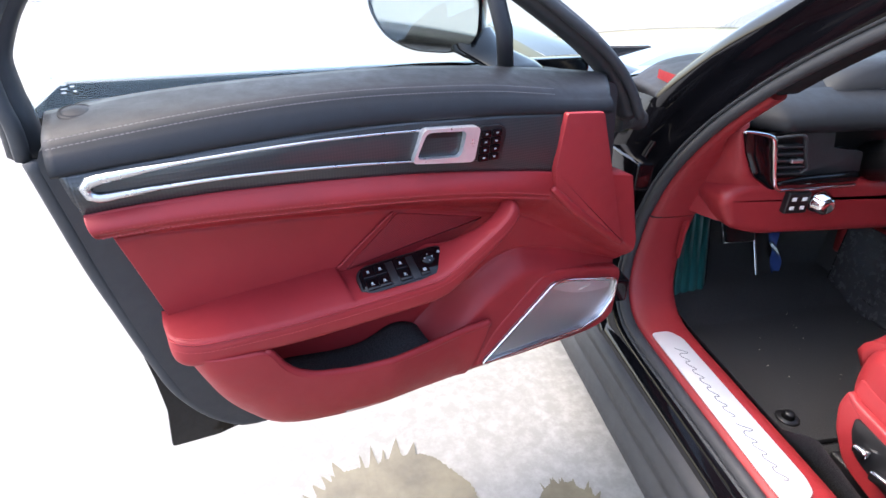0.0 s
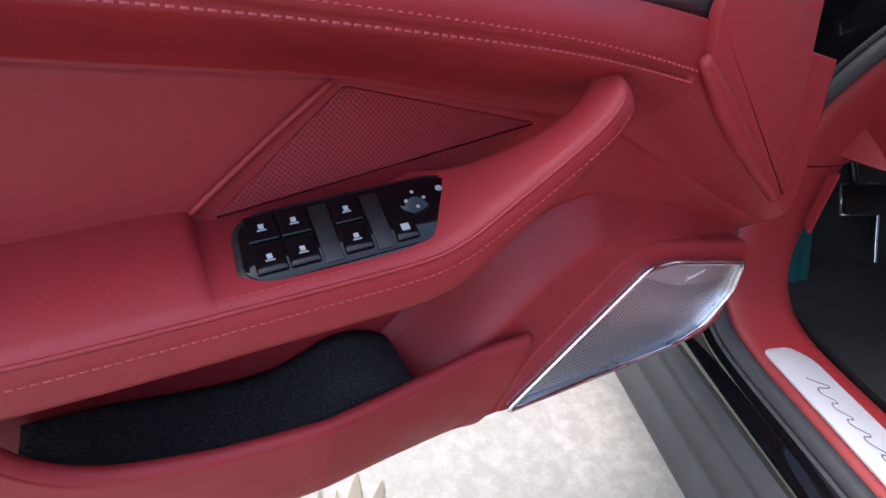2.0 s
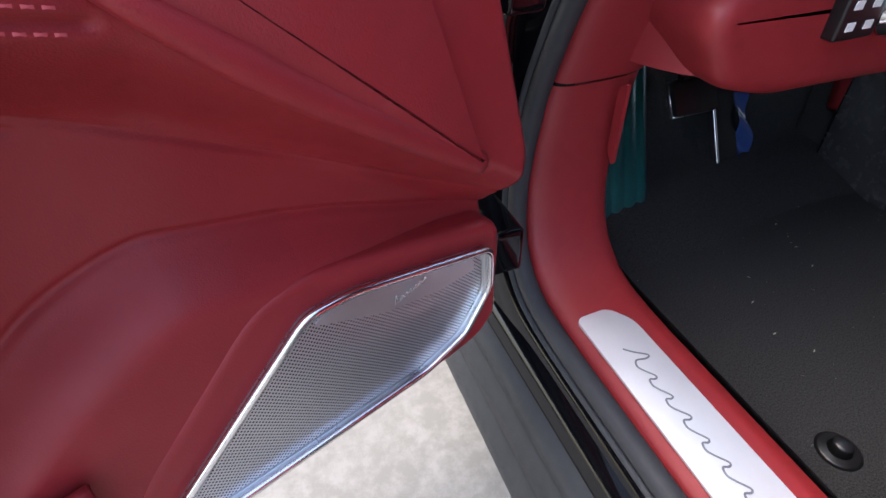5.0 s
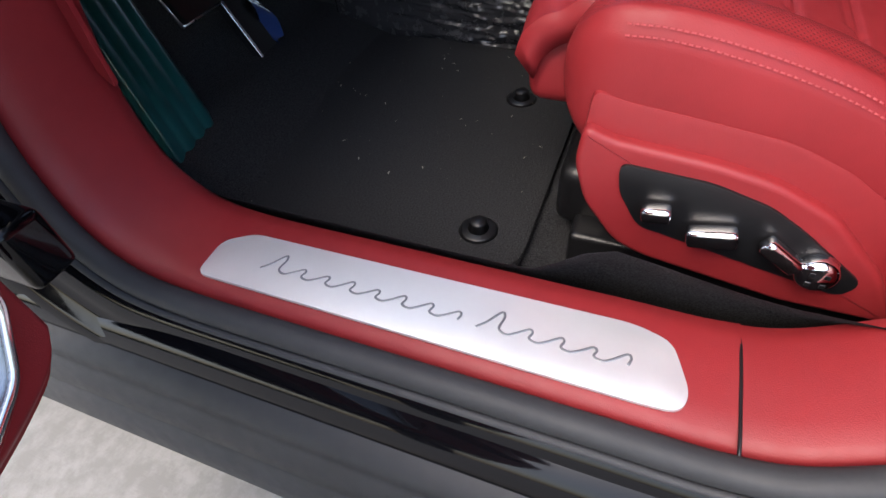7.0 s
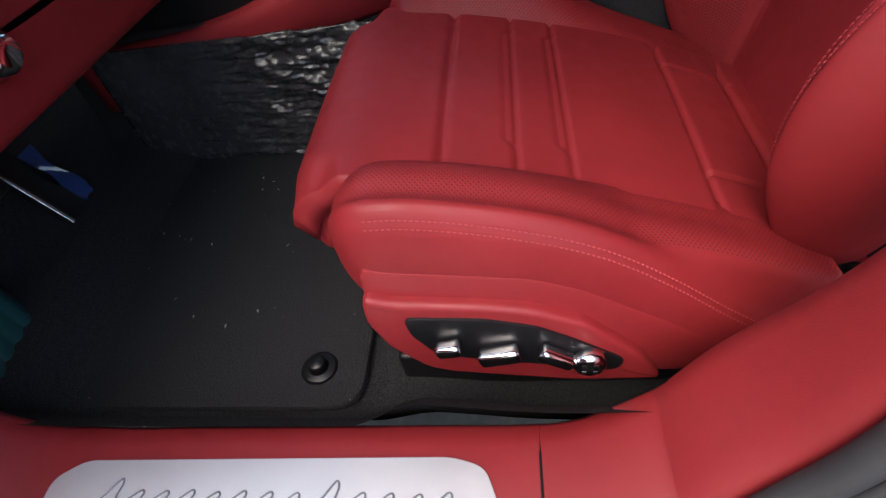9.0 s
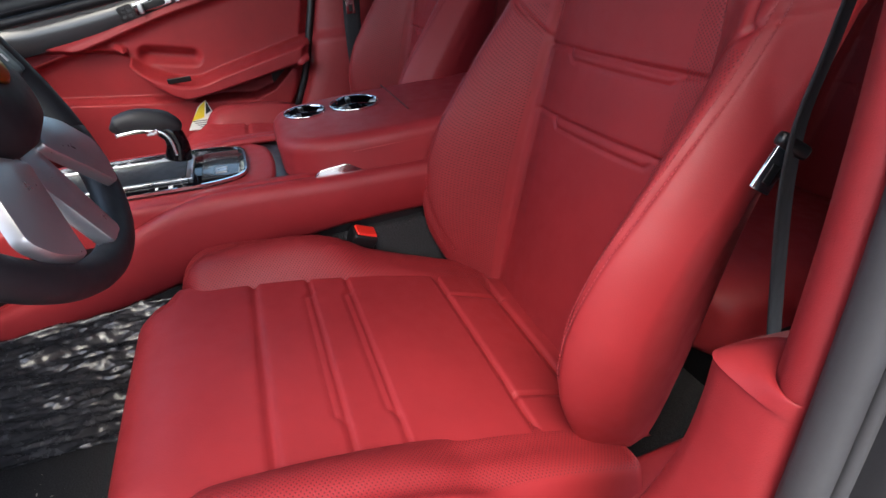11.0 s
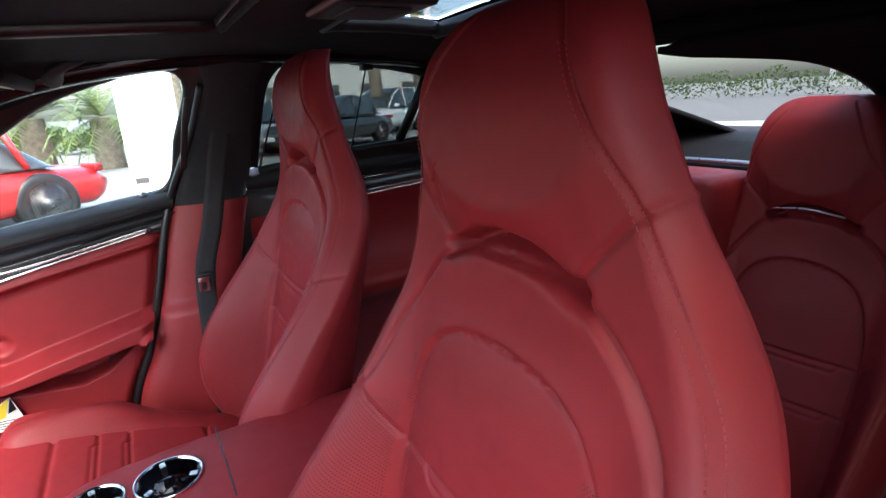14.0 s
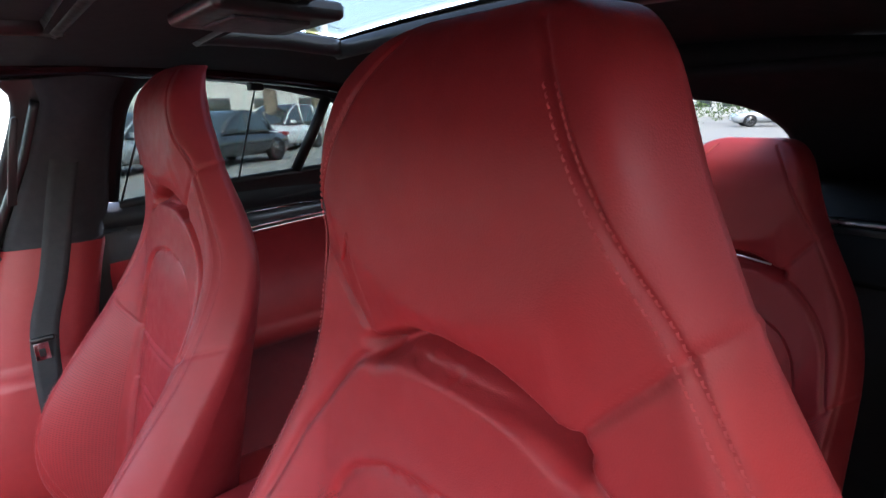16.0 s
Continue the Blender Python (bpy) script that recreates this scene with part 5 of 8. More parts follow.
        # side valance in two steps
        TOV = Matrix(((0, 0, sd, 0), (1, 0, 0, 0), (0, 1, 0, 0), (0, 0, 0, 1)))
        va1 = [(-0.352, 0.566), (-0.376, 0.559), (-0.438, 0.551), (-0.507, 0.541), (-0.553, 0.522), (-0.602, 0.489), (-0.67, 0.443), (-0.72, 0.40), (-0.70, 0.375), (-0.62, 0.375), (-0.50, 0.392), (-0.40, 0.408), (-0.362, 0.452), (-0.346, 0.50)]
        va2 = [(-0.350, 0.538), (-0.374, 0.527), (-0.46, 0.518), (-0.508, 0.508), (-0.557, 0.484), (-0.612, 0.428), (-0.64, 0.378), (-0.55, 0.378), (-0.42, 0.400), (-0.392, 0.412), (-0.358, 0.456), (-0.345, 0.50)]
        slab("side_valance", round_outline(va1, 0.012), 0.05, REDP, seat, "red plastic seat side cover", 0.006, m=Matrix.Translation((sd * 0.222, 0, 0)) @ TOV)
        slab("valance_panel", round_outline(va2, 0.012), 0.018, REDP, seat, "", 0.007, m=Matrix.Translation((sd * 0.266, 0, 0)) @ TOV, seg=4)
    # power switches on the outer side
    TOV = Matrix(((0, 0, -1, 0), (1, 0, 0, 0), (0, 1, 0, 0), (0, 0, 0, 1)))
    sw = [(-0.384, 0.508), (-0.388, 0.478), (-0.410, 0.442), (-0.588, 0.404), (-0.598, 0.424), (-0.54, 0.468), (-0.508, 0.488), (-0.46, 0.502)]
    panel = slab("switch_panel", round_outline(sw, 0.010), 0.004, BLACK, seat, "black seat switch panel", 0.001, m=Matrix.Translation((-0.283, 0, 0)) @ TOV)

    def knob(y, z, l, h, turn):
        rbox("seat_switch", (-l / 2, -h / 2, 0), (l / 2, h / 2, 0.016), CHROME, panel, "chrome seat switch", 0.006, m=Matrix.Translation((-0.287, y, z)) @ TOV @ pose(0, 0, 0, 0, 0, turn))

    knob(-0.423, 0.468, 0.026, 0.016, 172)
    knob(-0.472, 0.453, 0.042, 0.019, 168)
    knob(-0.528, 0.447, 0.040, 0.016, 215)
    lathe("seat_knob", [(0.0, 0.014), (0.012, 0.014), (0.0165, 0.010), (0.018, 0.0)], CHROME, panel, "chrome lumbar knob", n=24, m=Matrix.Translation((-0.287, -0.560, 0.432)) @ TOV)
    for i in range(4):
        rbox("notch", (0.004 * math.cos(i * 1.57 + 0.8) * 2 - 0.002, 0.004 * math.sin(i * 1.57 + 0.8) * 2 - 0.002, 0.0135), (0.004 * math.cos(i * 1.57 + 0.8) * 2 + 0.002, 0.004 * math.sin(i * 1.57 + 0.8) * 2 + 0.002, 0.0148), BLACK, panel, bevel=0, m=Matrix.Translation((-0.287, -0.560, 0.432)) @ TOV)
    # belt anchor cover, pan and rails
    rbox("anchor_cover", (-0.262, -0.90, 0.365), (-0.20, -0.665, 0.432), REDP, seat, "red belt anchor cover", 0.014, m=Matrix.Translation((0, -0.01, 0.005)) @ pose(0, 0, 0, 0, 0, 0))
    rbox("seat_pan", (-0.21, -0.80, 0.35), (0.21, -0.32, 0.43), BLACK, seat, "", 0.02)
    for sd in (-1, 1):
        rbox("seat_rail", (sd * 0.225 - 0.022, -0.80, 0.306), (sd * 0.225 + 0.022, -0.345, 0.372), BLACK, seat, "black seat rail", 0.008)
    return seat


seat_d = build_seat("red leather sports driver's seat with built-in headrest", "front seats")
seat_p = copy_thing(seat_d, Matrix.Translation((SEAT_X + 0.735, -0.035, 0.025)))
seat_p["label"] = "red leather sports passenger seat with built-in headrest"
# ---- centre console ----
con = thing("centre_console", "red leather centre console with chrome cup holders", "console")
CXM = 0.03
# side skirt, swept along the tunnel
f_sk = curve_fn([(-1.2, 0.66), (-0.80, 0.682), (-0.60, 0.690), (-0.45, 0.700), (-0.35, 0.695), (-0.25, 0.66), (-0.15, 0.62), (0.0, 0.58), (0.25, 0.56)])
f_sl = curve_fn([(-1.2, 0.58), (-0.72, 0.600), (-0.55, 0.60), (-0.35, 0.575), (-0.2, 0.54), (0.0, 0.47), (0.25, 0.44)])
for sd in (-1, 1):
    P = []
    for y in np.linspace(0.25, -1.15, 80):
        a, b = float(f_sk(y)), float(f_sl(y))
        P.append([(CXM + sd * 0.118, y, a - 0.006), (CXM + sd * 0.124, y, a), (CXM + sd * 0.140, y, a + 0.001), (CXM + sd * 0.150, y, a - 0.006), (CXM + sd * 0.153, y, a - 0.02), (CXM + sd * 0.150, y, (a + b) / 2), (CXM + sd * 0.142, y, b + 0.01), (CXM + sd * 0.132, y, b)])
    sheet("side_skirt", np.array(P), RED, con, "red leather console side", thick=(-sd * 0.02, 0, 0))
rbox("tunnel", (CXM - 0.132, -1.15, 0.30), (CXM + 0.132, 0.30, 0.58), CARPET, con, "black carpeted tunnel", 0.01)
rbox("tunnel_core", (CXM - 0.115, -1.15, 0.50), (CXM + 0.115, 0.25, 0.685), BLACK, con, "", 0.01)
# upper deck ahead of the armrest with rounded end
deck = [(CXM - 0.125, 0.15), (CXM - 0.13, -0.40), (CXM - 0.118, -0.46), (CXM - 0.08, -0.495), (CXM, -0.50), (CXM + 0.08, -0.495), (CXM + 0.118, -0.46), (CXM + 0.13, -0.40), (CXM + 0.125, 0.15)]
slab("upper_deck", round_outline(deck, 0.03), 0.045, RED, con, "red leather deck", 0.012, m=Matrix.Translation((0, 0, 0.672)) @ pose(0, 0, 0, 3, 0, 0), seg=4)
DK = Matrix.Translation((0, 0, 0.7185)) @ pose(0, 0, 0, 3, 0, 0)
pan = [(CXM - 0.085, 0.10), (CXM - 0.088, -0.40), (CXM - 0.07, -0.455), (CXM + 0.07, -0.455), (CXM + 0.088, -0.40), (CXM + 0.085, 0.10)]
po = round_outline(pan, 0.03)
slab("control_panel", po, 0.003, GLOSS, con, "gloss black touch control panel", 0.001, m=DK)
pin = [(CXM + (a - CXM) * 0.955, b * 0.985 - 0.003) for a, b in po]
n_ = len(po)
build("panel_rim", [(a, b, 0.0) for a, b in po] + [(a, b, 0.0065) for a, b in po] + [(a, b, 0.0065) for a, b in pin] + [(a, b, 0.002) for a, b in pin], [(k * n_ + i, k * n_ + (i + 1) % n_, (k + 1) * n_ + (i + 1) % n_, (k + 1) * n_ + i) for k in range(3) for i in range(n_)], CHROME, con, "bright panel rim", smooth=False, m=DK)
rbox("selector_well", (CXM - 0.05, -0.36, 0.003), (CXM + 0.05, -0.12, 0.0055), BLACK, con, "", 0.001, m=DK)
for sd in (-1, 1):
    rbox("well_bar", (CXM + sd * 0.052 - 0.004, -0.37, 0.003), (CXM + sd * 0.052 + 0.004, -0.11, 0.009), SATIN, con, "", 0.002, m=DK)
rbox("well_bar", (CXM - 0.056, -0.372, 0.003), (CXM + 0.056, -0.362, 0.009), SATIN, con, "", 0.002, m=DK)
rbox("display_strip", (CXM - 0.06, -0.445, 0.003), (CXM + 0.06, -0.385, 0.005), plain("dark_display", (0.03, 0.032, 0.035), 0.08), con, "", 0.002, m=DK)
rbox("small_key", (CXM - 0.045, -0.425, 0.005), (CXM - 0.025, -0.405, 0.007), SATIN, con, "", 0.002, m=DK)
GLOW = bpy.data.materials.new("red_pictogram")
GLOW.use_nodes = True
GLOW.node_tree.nodes["Principled BSDF"].inputs["Emission Color"].default_value = (1, 0.05, 0.05, 1)
GLOW.node_tree.nodes["Principled BSDF"].inputs["Emission Strength"].default_value = 1.2
for i in range(5):
    for sd in (-1, 1):
        y0 = -0.34 + 0.075 * i
        rbox("touch_mark", (CXM + sd * 0.07 - 0.005, y0 - 0.003, 0.003), (CXM + sd * 0.07 + 0.005, y0 + 0.003, 0.0042), GLOW if (i == 1 and sd < 0) else WHITE, con, bevel=0, m=DK)
        rbox("touch_mark", (CXM + sd * 0.07 - 0.004, y0 + 0.018, 0.003), (CXM + sd * 0.07 + 0.004, y0 + 0.022, 0.0042), WHITE, con, bevel=0, m=DK)
# gear selector
gs = thing("gear_selector", "black leather and chrome gear selector lever", "gear lever")
GM = Matrix.Translation((CXM, -0.335, 0.725)) @ Matrix.Scale(0.78, 4)
tube("stem", spline([(0, -0.026, 0.0), (0, -0.032, 0.025), (0, -0.030, 0.050), (0, -0.018, 0.066)], 24), np.interp(np.arange(24), [0, 12, 23], [0.026, 0.021, 0.020]), GLOSS, gs, "gloss black stem", n=16, up=(1, 0, 0), m=GM)
tube("grip", spline([(0, -0.040, 0.052), (0, -0.034, 0.068), (0, -0.016, 0.080), (0, 0.015, 0.087), (0, 0.045, 0.087), (0, 0.068, 0.081), (0, 0.074, 0.078)], 40), np.interp(np.arange(40), [0, 3, 10, 24, 34, 39], [0.008, 0.017, 0.022, 0.024, 0.020, 0.006]), NAVY, gs, "black leather grip", n=18, up=(1, 0, 0), power=0.8, m=GM)
for sd in (-1, 1):
    tube("chrome_trim", spline([(sd * 0.021, 0.066, 0.072), (sd * 0.024, 0.02, 0.074), (sd * 0.022, -0.012, 0.066), (sd * 0.0225, -0.026, 0.045), (sd * 0.025, -0.028, 0.012)], 24), 0.0034, CHROME, gs, "chrome side trim", m=GM)
rbox("button", (-0.03, -0.01, 0.062), (-0.024, 0.012, 0.074), CHROME, gs, "", 0.002, m=GM)
# armrest box with two cup holders
arm_o = [(CXM - 0.085, -0.512), (CXM - 0.122, -0.56), (CXM - 0.135, -0.66), (CXM - 0.135, -1.15), (CXM + 0.135, -1.15), (CXM + 0.135, -0.66), (CXM + 0.122, -0.56), (CXM + 0.085, -0.512)]
bm = bmesh.new()
ao = round_outline(arm_o, 0.04, 6)
f = bm.faces.new([bm.verts.new((x, y, 0)) for x, y in ao])
g = bmesh.ops.extrude_face_region(bm, geom=[f])
tv = [v for v in g["geom"] if isinstance(v, bmesh.types.BMVert)]
bmesh.ops.translate(bm, verts=tv, vec=(0, 0, 0.075))
bmesh.ops.bevel(bm, geom=[e for e in bm.edges if all(v in tv for v in e.verts)], offset=0.022, segments=6, affect="EDGES", profile=0.5)
bmesh.ops.recalc_face_normals(bm, faces=bm.faces)
AM = Matrix.Translation((0, 0, 0.672)) @ pose(0, 0, 0, 0, 0, 0)
from_bm("armrest_box", bm, RED, con, "padded red leather armrest", AM)
stitches("stitching", [(CXM - 0.1345, y, 0.7235) for y in np.linspace(-0.62, -1.1, 10)], REDT, con, 0.005, 0.0007, up=(-1, 0, 0.5))
rbox("lid_split", (CXM - 0.05, -0.7385, 0.7455), (CXM + 0.136, -0.7365, 0.7479), BLACK, con, "", 0)
for y0, r0 in ((-0.572, 0.037), (-0.662, 0.046)):
    lathe("cup_rim", [(r0 * 0.90, 0.0), (r0 * 0.93, 0.004), (r0 * 0.97, 0.005), (r0 * 1.0, 0.003), (r0 * 1.01, 0.0)], CHROME, con, "chrome cup holder rim", n=40, m=Matrix.Translation((0.072, y0, 0.7465)))
    lathe("cup_well", [(0.001, 0.0006), (r0 * 0.90, 0.0006), (r0 * 0.92, 0.0016)], GLOSS, con, "dark cup holder well", n=40, m=Matrix.Translation((0.072, y0, 0.7468)))
    for k in range(3):
        rbox("cup_spring", (-0.004, r0 * 0.62, 0.0012), (0.004, r0 * 0.86, 0.004), SATIN, con, "", 0.001, m=Matrix.Translation((0.072, y0, 0.7468)) @ pose(0, 0, 0, 0, 0, 120 * k + 40))
slab("latch_tab", round_outline([(-0.545, 0.683), (-0.56, 0.703), (-0.605, 0.706), (-0.635, 0.686)], 0.006), 0.006, CHROME, con, "chrome armrest latch", 0.002, m=Matrix.Translation((CXM - 0.1255, 0, 0)) @ Matrix(((0, 0, -1, 0), (1, 0, 0, 0), (0, 1, 0, 0), (0, 0, 0, 1))))

# belt buckle by the driver's seat
bk = thing("belt_buckle", "black seat belt buckle with red release button", "belt buckle")
BK = Matrix.Translation((-0.112, -0.612, 0.585)) @ pose(0, 0, 0, 28, -14, 0)
rbox("housing", (-0.016, -0.022, -0.08), (0.016, 0.022, 0.0), BLACK, bk, "", 0.006, m=BK)
rbox("button", (-0.012, -0.018, -0.006), (0.012, 0.018, 0.004), plain("release_red", (0.75, 0.03, 0.02), 0.35), bk, "red release button", 0.003, m=BK)
tube("stalk", [(-0.112, -0.58, 0.52), (-0.11, -0.64, 0.44), (-0.108, -0.72, 0.38)], 0.014, BLACK, bk, squash=0.5)

# ---- dashboard ----
dash = thing("dashboard", "dark leather dashboard with red lower half and chrome vents", "dashboard", at=(-0.04, -0.05, 0.02))
f_dt = [(-0.72, 0.90), (-0.64, 0.945), (-0.50, 0.962), (-0.2, 0.965), (0.1, 0.955), (0.7, 0.935), (0.77, 0.90)]
fd = curve_fn(f_dt)
X, T = np.meshgrid(np.linspace(-0.735, 0.785, 60), np.linspace(0, 1, 22), indexing="ij")
Yd = 0.12 + 0.33 * T - 0.02 * np.sin(T * 3)
Zd = fd(X) - 0.05 * (1 - T) ** 3 + 0.0 * T
sheet("dash_top", np.stack([X, Yd, Zd], -1), NAVY, dash, "dark stitched leather dash top", thick=(0, 0, -0.03))
OFF = Vector((0.04, 0.05, -0.02))
cz = np.linspace(0.676, 0.957, 42)
ix, iy = np.interp(cz, [0.66, 0.727, 0.767, 0.80, 0.85, 0.893, 0.905, 0.957], [-0.575, -0.580, -0.622, -0.664, -0.695, -0.713, -0.700, -0.688]), np.interp(cz, [0.66, 0.893, 0.905, 0.957], [0.004, 0.002, 0.002, 0.085])
ck = []
for z, x1, y1 in zip(cz, ix, iy):
    row = []
    for k in np.linspace(0, 1, 26):
        a = Vector((-0.735, 0.32, z)) * (1 - k) ** 2 + Vector((-0.742, y1 - 0.012, z)) * (2 * k * (1 - k)) + Vector((x1, y1, z)) * k * k
        row.append(tuple(a + OFF))
    row.append(tuple(Vector((x1 + 0.006, y1 + 0.02, z)) + OFF))
    ck.append(row)
sheet("dash_end", np.array(ck), REDP, dash, "red dash end panel")
low = [(-0.655, 0.69), (-0.62, 0.63), (-0.55, 0.61), (-0.35, 0.605), (-0.10, 0.60), (0.75, 0.60), (0.75, 0.70), (0.0, 0.70), (-0.20, 0.715), (-0.36, 0.738), (-0.56, 0.742), (-0.60, 0.738), (-0.65, 0.715)]
slab("lower_dash", round_outline(low, 0.02), 0.16, REDP, dash, "red lower dash", 0.025, m=Matrix.Translation((-0.02, 0.21, 0.025)) @ Matrix(((1, 0, 0, 0), (0, 0, -1, 0), (0, 1, 0, 0), (0, 0, 0, 1))), seg=5)
rbox("dash_core", (-0.64, 0.13, 0.70), (0.74, 0.45, 0.90), BLACK, dash, "", 0.02)
rbox("dash_strip", (-0.56, 0.105, 0.73), (0.74, 0.14, 0.86), BLACK, dash, "black dash strip", 0.012)


def vent(x, y, sx):
    v = [(x - 0.045 * sx, 0.855), (x + 0.05 * sx, 0.850), (x + 0.055 * sx, 0.765), (x - 0.01 * sx, 0.755)]
    pth = spline([(a, y, b) for a, b in v], 24)
    tube("vent_trim", pth[:, :] + np.array((0, -0.004, 0)), 0.006, CHROME, dash, "chrome vent surround", n=8)
    rbox("vent_box", (x - 0.035, y - 0.002, 0.765), (x + 0.05, y + 0.03, 0.845), BLACK, dash, "", 0.004)
    for k in range(5):
        rbox("vent_slat", (x - 0.034, y - 0.010, 0.775 + 0.015 * k), (x + 0.048, y + 0.004, 0.780 + 0.015 * k), PLAST, dash, "", 0.001)
    tube("vent_rail", [(x - 0.06 * sx, y - 0.004, 0.86), (x - 0.04 * sx, y - 0.012, 0.80), (x - 0.02 * sx, y - 0.014, 0.745), (x + 0.08 * sx, y - 0.012, 0.742), (x + 0.16 * sx, y - 0.006, 0.742)], 0.009, CHROME, dash, "chrome lower vent rail", n=10)


# driver's vent: dark cheek, chrome outline, slats and wing
cz = np.linspace(0.769, 0.892, 20)
cap = []
for z in cz:
    a = Vector((np.interp(z, [0.767, 0.80, 0.85, 0.893], [-0.622, -0.664, -0.695, -0.713]) + 0.003, 0.003, z))
    b = Vector((np.interp(z, [0.767, 0.80, 0.84, 0.882, 0.895], [-0.604, -0.622, -0.636, -0.650, -0.655]), -0.006, z))
    cap.append([tuple(a.lerp(b, k) + Vector((0, -0.006 * math.sin(k * math.pi), 0)) + OFF) for k in np.linspace(0, 1, 9)])
sheet("vent_cheek", np.array(cap), GLOSS, dash, "glossy dark vent cheek")
vo = [(-0.714, 0.0, 0.894), (-0.690, -0.004, 0.892), (-0.655, -0.010, 0.884), (-0.644, -0.010, 0.866), (-0.634, -0.010, 0.835), (-0.618, -0.010, 0.790), (-0.604, -0.010, 0.770), (-0.58, -0.010, 0.768), (-0.50, -0.010, 0.769), (-0.42, -0.008, 0.771)]
tube("vent_trim", spline([Vector(v) + OFF for v in vo], 60), np.interp(np.arange(60), [0, 14, 22, 59], [0.0025, 0.0055, 0.0042, 0.0035]), CHROME, dash, "chrome vent surround", n=8, up=(0, 1, 0))
rbox("vent_box", (-0.638, 0.012, 0.785), (-0.545, 0.03, 0.885), BLACK, dash, "", 0.004, m=Matrix.Translation(OFF))
for k in range(5):
    z = 0.800 + 0.0145 * k
    rbox("vent_slat", (np.interp(z, [0.79, 0.88], [-0.615, -0.645]), -0.006, z), (np.interp(z, [0.79, 0.88], [-0.545, -0.575]), 0.014, z + 0.004), PLAST, dash, "", 0.001, m=Matrix.Translation(OFF))
rbox("vent_slider", (-0.592, -0.010, 0.826), (-0.566, 0.0, 0.834), SATIN, dash, "", 0.002, m=Matrix.Translation(OFF))
tube("vent_frame", spline([Vector(v) + OFF for v in ((-0.646, -0.005, 0.880), (-0.61, -0.006, 0.883), (-0.578, -0.006, 0.881), (-0.566, -0.006, 0.85), (-0.548, -0.006, 0.815), (-0.56, -0.006, 0.803))], 40), 0.0035, PLAST, dash, "", n=8, up=(0, 1, 0))
tube("vent_wing", spline([Vector(v) + OFF for v in ((-0.604, -0.004, 0.780), (-0.56, -0.008, 0.786), (-0.50, -0.006, 0.788), (-0.42, 0.0, 0.788))], 30), np.interp(np.arange(30), [0, 10, 29], [0.005, 0.010, 0.012]), GLOSS, dash, "glossy dark vent wing", n=10)
slab("cluster_panel", round_outline([(-0.572, 0.888), (-0.50, 0.900), (-0.485, 0.85), (-0.41, 0.838), (-0.40, 0.79), (-0.555, 0.79), (-0.545, 0.815)], 0.006), 0.02, PLAST, dash, "dark panel beside the cluster", 0.003, m=Matrix.Translation(OFF + Vector((0, 0.03, 0))) @ Matrix(((1, 0, 0, 0), (0, 0, -1, 0), (0, 1, 0, 0), (0, 0, 0, 1))))
br = []
for x in np.linspace(-0.692, -0.19, 50):
    z0, yf = fd(x + 0.04) - 0.022, np.interp(x, [-0.70, -0.615], [0.080, -0.004])
    br.append([tuple(Vector((x, y, z)) + OFF) for y, z in ((0.10, z0 + 0.012), (yf * 0.5 + 0.045, z0 + 0.002), (yf * 0.8 + 0.014, z0 - 0.016), (yf + 0.002, 0.905), (yf, 0.893), (yf + 0.006, 0.886), (yf + 0.03, 0.884))])
sheet("dash_brow", np.array(br), NAVY, dash, "rolled dark leather brow over the vent")
vent(0.64, 0.08, -1)
for x in (-0.09, 0.10):
    rbox("vent_box", (x - 0.06, 0.09, 0.79), (x + 0.06, 0.12, 0.86), BLACK, dash, "", 0.004)
for k in range(7):
    rbox("side_louvre", (-0.62 + 0.012 * k, 0.20, 0.9555), (-0.616 + 0.012 * k, 0.30, 0.960), BLACK, dash, "", 0.001)
hl = thing("headlight_switch", "round chrome headlight switch with black keys", "switch", at=(-0.119, -0.097, 0.063))
lathe("knob", [(0.0, 0.03), (0.014, 0.03), (0.020, 0.024), (0.022, 0.01), (0.027, 0.004), (0.027, 0.0)], CHROME, hl, "", n=28, m=Matrix.Translation((-0.375, 0.088, 0.672)) @ pose(0, 0, 0, 90, 0, 0))
rbox("key_block", (-0.455, 0.082, 0.650), (-0.402, 0.10, 0.698), BLACK, hl, "", 0.004)
for i in range(2):
    for j in range(2):
        rbox("key_mark", (-0.446 + 0.024 * i, 0.0808, 0.660 + 0.02 * j), (-0.436 + 0.024 * i, 0.0822, 0.668 + 0.02 * j), WHITE, hl, bevel=0)
ins = thing("instrument_cluster", "dark instrument cluster with round dials under a hood", "instruments", at=(0.09, 0.0, 0.02))
loft("hood", [[(-0.365 + 0.20 * math.cos(a), y, 0.90 + h * max(0.0, math.sin(a)) - 0.06 * max(0.0, -math.sin(a))) for a in np.linspace(0, 2 * np.pi, 40, endpoint=False)] for y, h in ((0.08, 0.085), (0.14, 0.09), (0.30, 0.05))], NAVY, ins, "dark leather hood")
